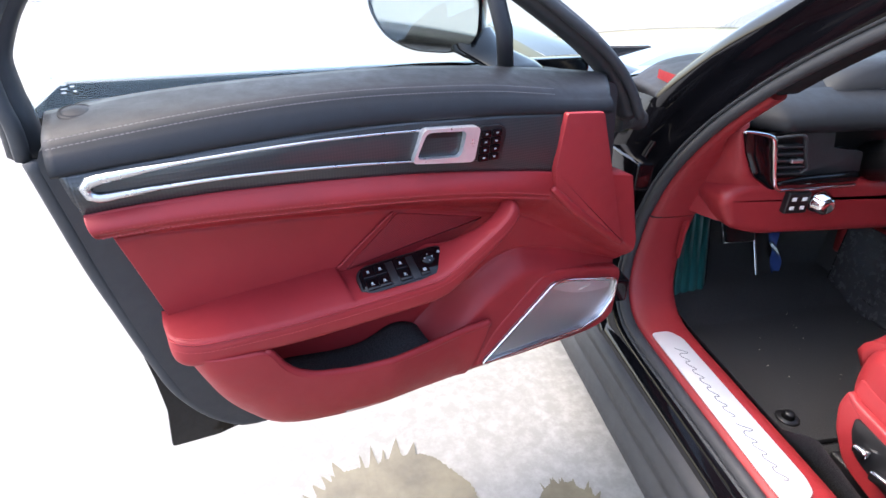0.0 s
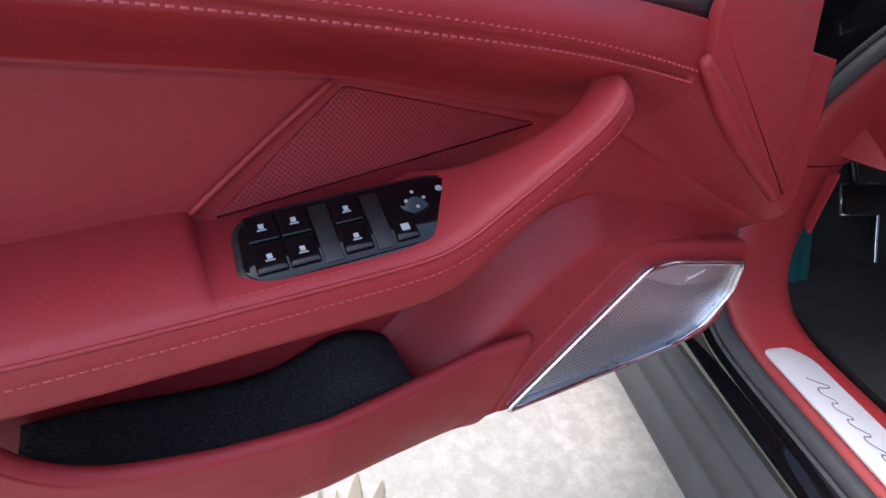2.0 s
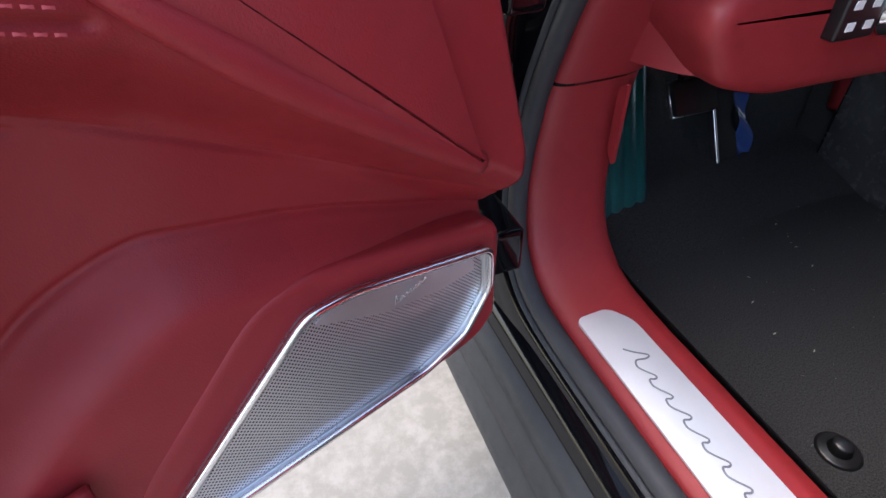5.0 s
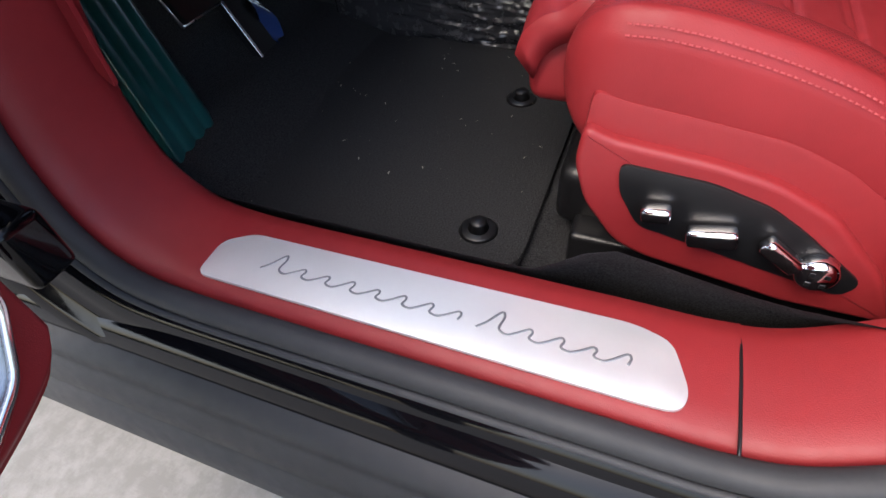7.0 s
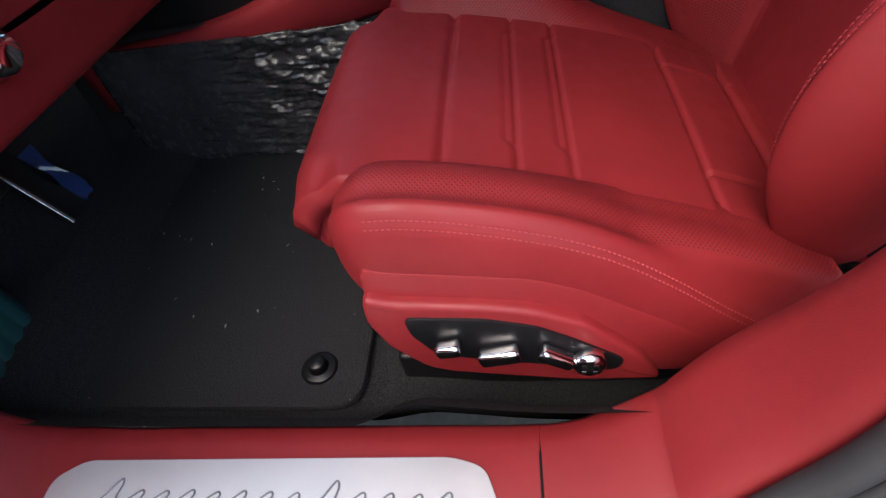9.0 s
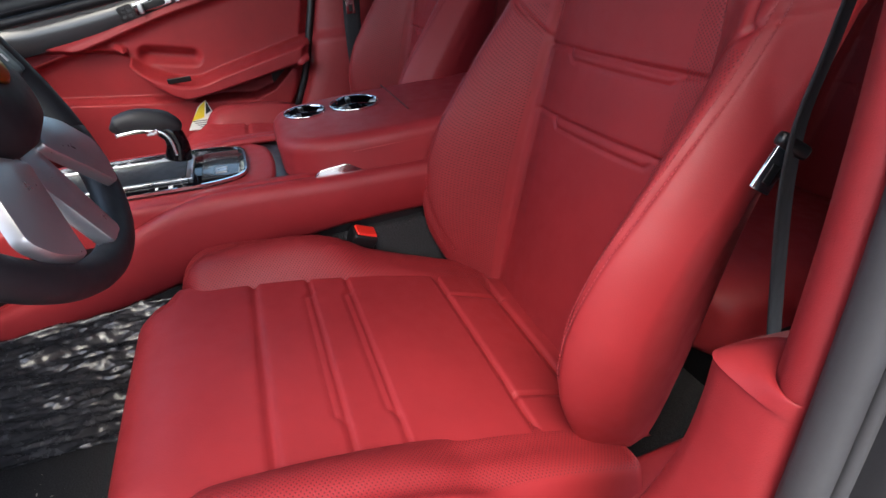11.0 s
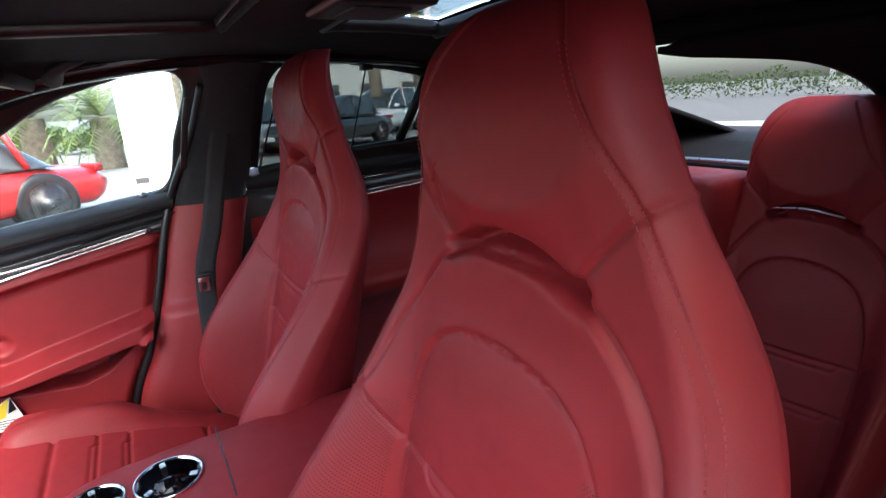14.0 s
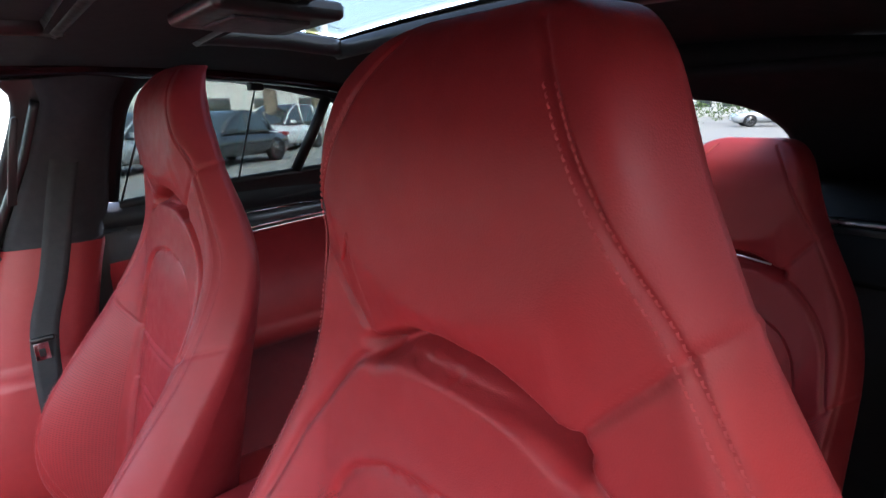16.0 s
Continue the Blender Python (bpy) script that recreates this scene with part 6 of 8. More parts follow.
for i, r in ((-2, 0.035), (-1, 0.038), (0, 0.05), (1, 0.038), (2, 0.035)):
    tube("dial_ring", [(-0.365 + 0.075 * i + r * math.cos(t), 0.077, 0.895 + r * math.sin(t)) for t in np.linspace(0, 2 * np.pi, 33)[:-1]], 0.0012, PLAST, ins, "thin dark dial ring", n=6, up=(0, 1, 0), closed=True)
    lathe("dial_face", [(0.0, 0.001), (r, 0.001), (r, 0.0)], GLOSS, ins, "", n=32, m=Matrix.Translation((-0.365 + 0.075 * i, 0.0785, 0.895)) @ pose(0, 0, 0, 90, 0, 0))
    for k in range(10):
        a = -0.6 + k * 0.48
        rbox("tick", (-0.001, r * 0.80, 0.001), (0.001, r * 0.94, 0.0022), PALE, ins, bevel=0, m=Matrix.Translation((-0.365 + 0.075 * i, 0.0785, 0.895)) @ pose(0, 0, 0, 90, 0, 0) @ pose(0, 0, 0, 0, 0, math.degrees(a)))
scr = thing("centre_screen", "wide black glass centre screen in the dash", "screen", at=(-0.04, -0.05, 0.02))
rbox("glass", (-0.13, 0.085, 0.80), (0.20, 0.10, 0.93), GLOSS, scr, "", 0.006)

# ---- steering wheel ----
wh = thing("steering_wheel", "black leather and carbon steering wheel with silver spokes", "steering wheel")
WM = Matrix.Translation((-0.352, -0.255, 0.930)) @ pose(0, 0, 0, 66, 0, 0)
a_ = np.linspace(0, 2 * np.pi, 97)[:-1]


def wheel_arc(a0, a1, name, mat, label=""):
    th = np.linspace(a0, a1, 40)
    tube(name, [(0.178 * math.cos(t), 0.178 * math.sin(t), 0) for t in th], 0.0165, mat, wh, label, n=16, up=(0, 0, 1), m=WM)


wheel_arc(radians(-150), radians(-30), "rim_lower", NAVY, "black leather lower rim")
wheel_arc(radians(-30), radians(30), "rim_side", NAVY, "black leather rim")
wheel_arc(radians(30), radians(150), "rim_upper", NAVY)
wheel_arc(radians(150), radians(210), "rim_side", NAVY)
lathe("hub", [(0.0, 0.052), (0.03, 0.052), (0.055, 0.046), (0.066, 0.03), (0.068, 0.0), (0.05, -0.03)], NAVY, wh, "black leather hub", n=36, m=WM)
lathe("emblem", [(0.0, 0.0575), (0.016, 0.0565), (0.019, 0.053)], plain("emblem_gold", (0.45, 0.32, 0.08), 0.3, 1.0), wh, "plain golden emblem", n=24, m=WM)
WSILVER = plain("wheel_silver", (0.42, 0.42, 0.44), 0.33, 0.8, vary=0.03)
for a0 in (0, 180, 270):
    sp = slab("spoke", round_outline([(0.05, -0.03), (0.168, -0.017), (0.168, 0.017), (0.05, 0.03)], 0.008), 0.014, WSILVER if a0 == 270 else NAVY, wh, "silver spoke" if a0 == 270 else "", 0.004, m=WM @ pose(0, 0, 0, 0, 0, a0) @ Matrix.Translation((0, 0, 0.002)))
for sd in (-1, 1):
    slab("spoke_trim", round_outline([(0.022, -0.070), (0.084, -0.146), (0.114, -0.124), (0.126, -0.102), (0.100, -0.068), (0.062, -0.046)], 0.008), 0.012, WSILVER, wh, "silver spoke trim", 0.004, m=WM @ Matrix.Diagonal((sd, 1, 1, 1)) @ Matrix.Translation((0, 0, 0.012)))
    slab("button_pad", round_outline([(0.07, -0.022), (0.128, -0.018), (0.128, 0.024), (0.07, 0.03)], 0.008), 0.010, BLACK, wh, "", 0.003, m=WM @ Matrix.Diagonal((sd, 1, 1, 1)) @ Matrix.Translation((0, 0, 0.016)))
    for i in range(3):
        rbox("button_mark", (0.08 + 0.014 * i, -0.004, 0.0262), (0.086 + 0.014 * i, 0.004, 0.0272), WHITE, wh, bevel=0, m=WM @ Matrix.Diagonal((sd, 1, 1, 1)))
    slab("paddle", round_outline([(0.10, 0.01), (0.165, 0.005), (0.16, 0.07), (0.11, 0.06)], 0.01), 0.005, SATIN, wh, "", 0.002, m=WM @ Matrix.Diagonal((sd, 1, 1, 1)) @ Matrix.Translation((0, 0, -0.035)))
tube("column", [(-0.352, -0.240, 0.920), (-0.352, 0.05, 0.80)], 0.045, BLACK, wh, n=16)

# crinkled protective sheet hanging in the footwell
pf = thing("protective_sheet", "crinkled glossy black protective plastic sheet in the footwell", "plastic sheet")
n1, n2 = 130, 110
S, T = np.meshgrid(np.linspace(0, 1, n1), np.linspace(0, 1, n2), indexing="ij")
BX, BY, BZ = -0.125 - 0.05 * T * S, 0.22 - 0.62 * S, 0.565 - 0.235 * T
cr = np.array([[noise.fractal(Vector((0.35 * a * 24, b * 17, 1.3)), 0.6, 2.1, 4) for b in np.linspace(0, 1, n2)] for a in np.linspace(0, 1, n1)])
rid = np.array([[noise.noise(Vector((a * 62 + 3 * math.sin(b * 9), b * 40 + 3 * math.sin(a * 11), 4.0))) for b in np.linspace(0, 1, n2)] for a in np.linspace(0, 1, n1)])
amp = sstep(0.05, 0.6, S)
BX = BX - 0.010 * cr * amp - 0.0032 * (1 - np.abs(rid) * 2.2) * amp
sheet("sheet", np.stack([BX, BY, BZ], -1), plain("black_sheet", (0.035, 0.035, 0.038), 0.24, spec=0.7, vary=0.25), pf, thick=(0.004, 0, 0))
# ---- passenger side: door, pillar, rear door, windows ----
WALL_X = 0.83


def lean(z):
    """How far out the side wall stands at a height: upright below the belt line, leaning in above it."""
    return WALL_X - 0.448 * np.maximum(0.0, np.asarray(z, float) - 1.03)


def side_x(x, sd):
    return x if sd > 0 else 0.06 - x


FWIN = [(0.0, 0.965), (-0.14, 1.012), (-0.316, 1.112), (-0.456, 1.204), (-0.572, 1.276), (-0.683, 1.315), (-0.79, 1.337), (-0.838, 1.309), (-0.803, 1.189), (-0.757, 1.064), (-0.56, 1.036), (-0.393, 1.012), (-0.268, 0.989), (-0.12, 0.970)]
RWIN = [(-0.993, 1.092), (-1.008, 1.20), (-1.027, 1.295), (-1.067, 1.342), (-1.13, 1.352), (-1.28, 1.338), (-1.46, 1.308), (-1.62, 1.262), (-1.715, 1.21), (-1.70, 1.168), (-1.516, 1.137), (-1.26, 1.121)]


def window_ring(name, loop, grow, depth, mat, parent, sd, label="", dx=0.0):
    """The wall round a window: from the pane's outline out to a larger one."""
    p = spline(loop + loop[:1], 121)
    c = p.mean(0)
    d = np.gradient(p, axis=0)
    nrm = np.stack([d[:, 1], -d[:, 0]], 1)
    nrm /= np.linalg.norm(nrm, axis=1)[:, None]
    if ((p - c) * nrm).sum() < 0:
        nrm = -nrm
    P = []
    for a, n in zip(p, nrm):
        row = [(side_x(float(lean(a[1])) + 0.02 + dx, sd), a[0], a[1]), (side_x(float(lean(a[1])) - 0.004 + dx, sd), a[0], a[1])]
        for k, q in ((0.2, 0.008), (0.6, 0.014), (1.0, depth)):
            b = a + n * grow * k
            row.append((side_x(float(lean(b[1])) - q + dx, sd), b[0], b[1]))
        P.append(row)
    return sheet(name, np.array(P), mat, parent, label)


def pane_of(name, loop, parent, sd, mat, label=""):
    p = spline(loop + loop[:1], 90)[:-1]
    n = len(p)
    V = [(side_x(float(lean(z)) + 0.012 + o, sd), y, z) for o in (0.0, 0.004) for y, z in p]
    ob = build(name, V, [tuple(range(n)), tuple(range(2 * n - 1, n - 1, -1))] + [(i, (i + 1) % n, n + (i + 1) % n, n + i) for i in range(n)], mat, parent, label, smooth=False)
    ob.visible_shadow = mat is not GLASS
    return ob


pdoor = thing("passenger_door", "closed passenger door with red panel and dark carbon trim", "car door")
f_edge = curve_fn([(0.40, -0.565), (0.55, -0.60), (0.66, -0.65), (0.82, -0.70), (0.95, -0.735), (1.07, -0.775)])
f_up = curve_fn([(-0.78, 0.996), (-0.722, 0.986), (-0.454, 0.938), (-0.268, 0.916), (-0.131, 0.898), (0.15, 0.868)])
f_lo = curve_fn([(-0.78, 0.972), (-0.716, 0.957), (-0.444, 0.903), (-0.233, 0.852), (-0.10, 0.825), (0.15, 0.79)])
f_roll = curve_fn([(-0.78, 0.952), (-0.722, 0.938), (-0.37, 0.877), (-0.125, 0.815), (0.15, 0.75)])
f_at = curve_fn([(-0.78, 0.778), (-0.683, 0.762), (-0.463, 0.716), (-0.342, 0.694), (-0.246, 0.735), (-0.202, 0.776), (-0.17, 0.81), (0.15, 0.85)])
f_al = curve_fn([(-0.78, 0.715), (-0.67, 0.702), (-0.372, 0.652), (-0.291, 0.662), (-0.212, 0.744), (-0.17, 0.80), (0.15, 0.845)])
f_bl = curve_fn([(-0.80, 1.016), (-0.743, 1.009), (-0.395, 0.960), (-0.14, 0.924), (0.15, 0.89)])
f_bt = curve_fn([(-0.82, 1.072), (-0.757, 1.060), (-0.56, 1.033), (-0.393, 1.009), (-0.268, 0.986), (-0.10, 0.966), (0.15, 0.945)])
U, Wz = np.meshgrid(np.linspace(0, 1, 170), np.linspace(0, 1, 190), indexing="ij")
ZZ = 0.40 + Wz * (f_lo(0.12 - 0.85 * U) + 0.006 - 0.40)
YY = 0.12 + U * (f_edge(ZZ) - 0.12)
rl, at_, al_ = f_roll(YY), f_at(YY), f_al(YY)
B = 0.016 * sstep(rl - 0.012, rl + 0.004, ZZ)
B += 0.012 * np.exp(-(((ZZ - rl + 0.004) / 0.010) ** 2))
arm_fade = sstep(-0.16, -0.22, YY)
B += 0.085 * sstep(at_ + 0.008, at_ - 0.012, ZZ) * sstep(al_ - 0.015, al_ + 0.010, ZZ) * arm_fade
dish = sstep(0.03, 0.0, dist_to([(-0.25, 0.772), (-0.36, 0.748)], YY, ZZ)) * sstep(at_, at_ + 0.01, ZZ)
B -= 0.03 * dish
pock = np.interp(YY, [-0.66, -0.62, -0.56, -0.50, -0.34, 0.1], [0.72, 0.685, 0.635, 0.617, 0.637, 0.70])
B += 0.035 * sstep(pock + 0.006, pock - 0.006, ZZ) - 0.03 * sstep(al_ - 0.005, al_ - 0.02, ZZ) * sstep(pock - 0.004, pock + 0.004, ZZ)
B -= 0.02 * sstep(0.96, 1.0, U) ** 2
sheet("door_panel", np.stack([WALL_X - 0.012 - B, YY, ZZ], -1), RED, pdoor, "red leather door panel with armrest and pocket", uv=np.stack([YY, ZZ], -1))
ys_ = np.linspace(0.12, -0.775, 80)


def door_band(name, fa, fb, xs, mat, label=""):
    P = [[(WALL_X - x, y, float(fa(y)) + k * (float(fb(y)) - float(fa(y)))) for k, x in xs] for y in ys_]
    return sheet(name, np.array(P), mat, pdoor, label)


door_band("trim_strip", f_lo, f_up, [(0, 0.020), (0.03, 0.028), (0.97, 0.028), (1.0, 0.020)], CARBON, "glossy carbon trim strip")
door_band("belt_pad", f_up, f_bl, [(0, 0.018), (0.1, 0.030), (0.5, 0.036), (0.9, 0.032), (1.0, 0.024)], NAVY, "dark leather pad")
door_band("belt_roll", f_bl, f_bt, [(0, 0.026), (0.12, 0.040), (0.45, 0.046), (0.8, 0.034), (1.0, 0.008), (1.02, -0.02)], NAVY, "dark leather belt roll")
stitches("stitching", [(WALL_X - 0.042, y, float(f_bl(y)) + 0.012) for y in np.linspace(0.1, -0.74, 14)], THREAD, pdoor, 0.006, 0.0007, up=(-1, 0, 0))
ru = [(y, float(f_up(y)) - 0.010) for y in np.linspace(-0.365, -0.70, 14)]
rlw = [(y, float(f_lo(y)) + 0.010) for y in np.linspace(-0.70, -0.365, 14)]
tube("bright_rail", spline([(WALL_X - 0.032, y, z) for y, z in ru + [(-0.716, (ru[-1][1] + rlw[0][1]) / 2)] + rlw], 70), 0.0042, CHROME, pdoor, "bright metal rail", n=8, up=(-1, 0, 0))
TOP = Matrix(((0, 0, -1, 0), (-1, 0, 0, 0), (0, 1, 0, 0), (0, 0, 0, 1)))
slab("opener_recess", round_outline([(0.262, 0.872), (0.256, 0.900), (0.345, 0.919), (0.357, 0.893)], 0.008), 0.006, CHROME, pdoor, "chrome opener surround", 0.002, m=Matrix.Translation((WALL_X - 0.027, 0, 0)) @ TOP)
slab("opener_pull", round_outline([(0.278, 0.880), (0.275, 0.897), (0.335, 0.910), (0.340, 0.893)], 0.006), 0.004, BLACK, pdoor, "dark opener recess", 0.001, m=Matrix.Translation((WALL_X - 0.0325, 0, 0)) @ TOP)
rbox("opener_lever", (0.270, 0.876, 0), (0.283, 0.902, 0.014), SATIN, pdoor, "satin door opener", 0.003, m=Matrix.Translation((WALL_X - 0.032, 0, 0)) @ TOP)
blk = slab("button_block", round_outline([(0.224, 0.858), (0.217, 0.896), (0.253, 0.904), (0.258, 0.868)], 0.006), 0.006, BLACK, pdoor, "black memory button block", 0.0015, m=Matrix.Translation((WALL_X - 0.027, 0, 0)) @ TOP)
for i in range(2):
    for j in range(3):
        rbox("button", (0.228 + i * 0.014, 0.867 + j * 0.0115 + i * 0.003, 0.006), (0.239 + i * 0.014, 0.876 + j * 0.0115 + i * 0.003, 0.0075), PLAST, blk, bevel=0.001, m=Matrix.Translation((WALL_X - 0.027, 0, 0)) @ TOP)
rbox("window_switch", (0.285, 0.0, 0.0), (0.345, 0.014, 0.004), BLACK, pdoor, "black window switch", 0.0015, m=Matrix.Translation((WALL_X - 0.085, 0, 0.702)) @ pose(0, 0, 0, 0, -8, 0) @ TOP)
window_ring("window_frame", FWIN, 0.045, 0.030, BLACK, pdoor, 1, "black window surround")
pane_of("window_pane", FWIN, pdoor, 1, GLASS, "clear side window")
fe = [(float(f_edge(z)), z) for z in np.linspace(0.42, 1.03, 20)] + [(-0.80, 1.12), (-0.835, 1.20), (-0.868, 1.305)]
tube("door_seal", spline([(float(lean(z)) - 0.03, y - 0.006, z) for y, z in fe], 60), 0.010, BLACK, pdoor, "black rubber edge seal", n=8, up=(1, 0, 0))
rbox("window_mark", (0.705, 1.083, 0), (0.735, 1.098, 0.0006), WHITE, pdoor, "small white glass marking", 0, m=Matrix.Translation((WALL_X - 0.02, 0, 0)) @ TOP)
lathe("lock_button", [(0, 0.004), (0.008, 0.004), (0.010, 0.0)], SATIN, pdoor, n=20, m=Matrix.Translation((WALL_X - 0.012, -0.715, 1.056)) @ pose(0, 0, 0, 4, -40, 0))
# folded leaflet standing in the door pocket
leaf = thing("warning_leaflet", "white leaflet with yellow corner in the door pocket", "leaflet")
LM = Matrix.Translation((0.765, -0.34, 0.59)) @ pose(0, 0, 0, 4, 0, 0)
slab("sheet", [(0.045, -0.03), (0.018, 0.052), (-0.006, 0.035), (-0.045, -0.03)], 0.0012, plain("paper", (0.75, 0.75, 0.72), 0.7), leaf, "", 0, m=LM @ TOP)
slab("yellow_corner", [(0.016, 0.05), (-0.004, 0.034), (-0.03, -0.004), (0.004, 0.004)], 0.0008, plain("yellow_print", (0.75, 0.55, 0.03), 0.6), leaf, "yellow printed corner", 0, m=LM @ Matrix.Translation((-0.0016, 0, 0)) @ TOP)
slab("black_corner", [(0.018, 0.05), (0.026, 0.02), (0.010, 0.012)], 0.0008, BLACK, leaf, "", 0, m=LM @ Matrix.Translation((-0.0018, 0, 0)) @ TOP)
for i in range(4):
    rbox("print_line", (-0.03 + 0.006 * i, -0.006 - 0.006 * i, 0), (0.02 + 0.004 * i, -0.004 - 0.006 * i, 0.0004), PLAST, leaf, "", 0, m=LM @ Matrix.Translation((-0.0014, 0, 0)) @ TOP)
# outside mirror beyond the passenger window
mir = thing("door_mirror", "black door mirror with bright glass on the passenger side", "mirror")
MM = Matrix.Translation((1.04, -0.285, 1.03)) @ pose(0, 0, 0, 0, 0, -8)
a_ = np.linspace(0, 2 * np.pi, 28, endpoint=False)
el = lambda rx, rz, y: [(rx * np.sign(np.cos(t)) * abs(np.cos(t)) ** 0.75, y, rz * np.sign(np.sin(t)) * abs(np.sin(t)) ** 0.75) for t in a_]
loft("shell", [el(0.102, 0.066, -0.01), el(0.108, 0.072, 0.0), el(0.105, 0.069, 0.03), el(0.075, 0.05, 0.075), el(0.02, 0.015, 0.095)], GLOSS, mir, "", m=MM)
loft("mirror_glass", [el(0.096, 0.060, -0.0135), el(0.094, 0.058, -0.0155)], plain("mirror_glass", (0.9, 0.9, 0.9), 0.015, 1.0, vary=0.0), mir, "mirror glass", m=MM)
tube("foot", [(1.0, -0.25, 0.99), (0.93, -0.22, 0.985), (0.86, -0.20, 0.985)], 0.022, GLOSS, mir)

# side walls that both flanks share
for sd in (1, -1):
    nm = "right" if sd > 0 else "left"
    rdoor = thing("rear_door", "closed rear door with dark red panel and window", "car door", "rear doors")
    window_ring("window_frame", RWIN, 0.07 if sd > 0 else 0.07, 0.028, BLACK, rdoor, sd, "black window surround", dx=-0.003)
    pane_of("window_pane", RWIN, rdoor, sd, PRIVACY, "clear rear side window")
    tube("window_divider", [(side_x(float(lean(z)) - 0.002, sd), y, z) for y, z in ((-1.415, 1.128), (-1.45, 1.22), (-1.478, 1.312))], 0.014, BLACK, rdoor, "black window divider", n=8)
    for (ya, za), (yb, zb) in (((-1.257, 1.118), (-1.285, 1.34)), ((-0.998, 1.094), (-1.068, 1.345))):
        tube("shade_cord", [(side_x(float(lean(za)) - 0.012, sd), ya, za), (side_x(float(lean(zb)) - 0.012, sd), yb, zb)], 0.0022, BLACK, rdoor, "thin black shade cord", n=6)
    rbox("shade_hook", (-0.012, -0.016, -0.010), (0.012, 0.016, 0.010), BLACK, rdoor, "", 0.004, m=Matrix.Translation((side_x(float(lean(1.335)) - 0.016, sd), -1.283, 1.335)))
    rbox("shade_hook", (-0.008, -0.035, -0.004), (0.008, 0.035, 0.004), BLACK, rdoor, "", 0.002, m=Matrix.Translation((side_x(float(lean(1.345)) - 0.016, sd), -1.11, 1.348)))
    yr = np.linspace(-0.955, -1.75, 60)
    f_rt = curve_fn([(-1.8, 1.16), (-1.5, 1.128), (-1.25, 1.114), (-0.95, 1.085)])
    prof = [(0.30, 0.02, 0), (0.64, 0.02, 0), (0.665, 0.075, 0), (0.69, 0.085, 0), (0.715, 0.085, 0), (0.732, 0.07, 0), (0.738, 0.012, 0), (0.86, 0.006, 0), (0.945, 0.012, 0), (0.962, 0.030, 0), (0.972, 0.032, 0)]
    sheet("door_panel", np.array([[(side_x(WALL_X - q, sd), y, z + 0.06 * (-y - 1.2) * (0.3 if z < 0.9 else 1.0)) for z, q, _ in prof] for y in yr]), RED, rdoor, "red leather rear door panel")
    P = np.array([[(side_x(WALL_X - q, sd), y, k) for k, q in ((0.972 + 0.06 * (-y - 1.2), 0.030), (0.985 + 0.06 * (-y - 1.2), 0.032), (1.030 + 0.03 * (-y - 1.2), 0.032), (1.034 + 0.03 * (-y - 1.2), 0.024))] for y in yr])
    sheet("trim_strip", P, CARBON, rdoor, "glossy carbon trim strip")
    for k in (0.984, 1.026):
        tube("bright_rail", [(side_x(WALL_X - 0.034, sd), y, k + (0.06 if k < 1 else 0.03) * (-y - 1.2)) for y in (-1.12, -1.3, -1.6)], 0.0028, CHROME, rdoor, "bright metal rail", n=6)
    sheet("belt_roll", np.array([[(side_x(WALL_X - q, sd), y, 1.032 + k * (float(f_rt(y)) - 1.032)) for k, q in ((0, 0.02), (0.1, 0.04), (0.5, 0.046), (0.85, 0.03), (1.0, 0.0))] for y in yr]), NAVY, rdoor, "dark leather belt roll")
    rbox("door_pull", (-0.02, -0.09, -0.02), (0.03, 0.09, 0.02), BLACK, rdoor, "", 0.012, m=Matrix.Translation((side_x(WALL_X - 0.02, sd), -1.08, 0.80)))
    # roof side lining above the windows
    yl = np.linspace(0.12, -1.85, 90)
    ztop = lambda y: np.interp(y, [-1.85, -1.72, -1.60, -1.46, -1.28, -1.06, -0.80, -0.66, -0.5, -0.36, -0.2, -0.05, 0.12], [1.20, 1.25, 1.295, 1.335, 1.363, 1.372, 1.365, 1.345, 1.29, 1.21, 1.12, 1.03, 0.94])
    P = []
    for y in yl:
        z0 = float(ztop(y))
        zr = 1.392 - 0.035 + 0.03 * (1 - 0.82) - float(np.interp(y, [-2.0, -1.6, -1.2, -0.9, -0.55, -0.3, -0.1, 0.12], [0.10, 0.03, 0.0, 0.0, 0.015, 0.06, 0.13, 0.25]))
        z1 = max(zr, z0 + 0.012)
        P.append([(side_x(float(lean(z0)) - 0.012, sd), y, z0 - 0.02), (side_x(float(lean(z0)) - 0.035, sd), y, z0), (side_x(float(lean(z0)) - 0.07, sd), y, z0 + (z1 - z0) * 0.45), (side_x(0.615, sd), y, z0 + (z1 - z0) * 0.95), (side_x(0.56, sd), y, z1 + 0.004)])
    if sd > 0:
        sheet("roof_side_lining", np.array(P), HEADL, body, "black suede roof side lining")
    else:
        sheet("roof_side_lining", np.array([p for p, y in zip(P, yl) if y < -0.70]), HEADL, body, "black suede roof side lining")
    rbox("quarter_wall", (min(side_x(WALL_X, sd), side_x(WALL_X + 0.05, sd)), -2.3, 0.30), (max(side_x(WALL_X, sd), side_x(WALL_X + 0.05, sd)), -1.70, 1.15), GLOSS, body, "", 0.01)
    sheet("rear_quarter_lining", np.array([[(side_x(float(lean(z)) - 0.02 - 0.10 * k, sd), -1.66 - 0.55 * k, z - 0.06 * k) for k in np.linspace(0, 1, 6)] for z in np.linspace(0.5, 1.34, 12)]), HEADL, body, "black rear quarter lining")
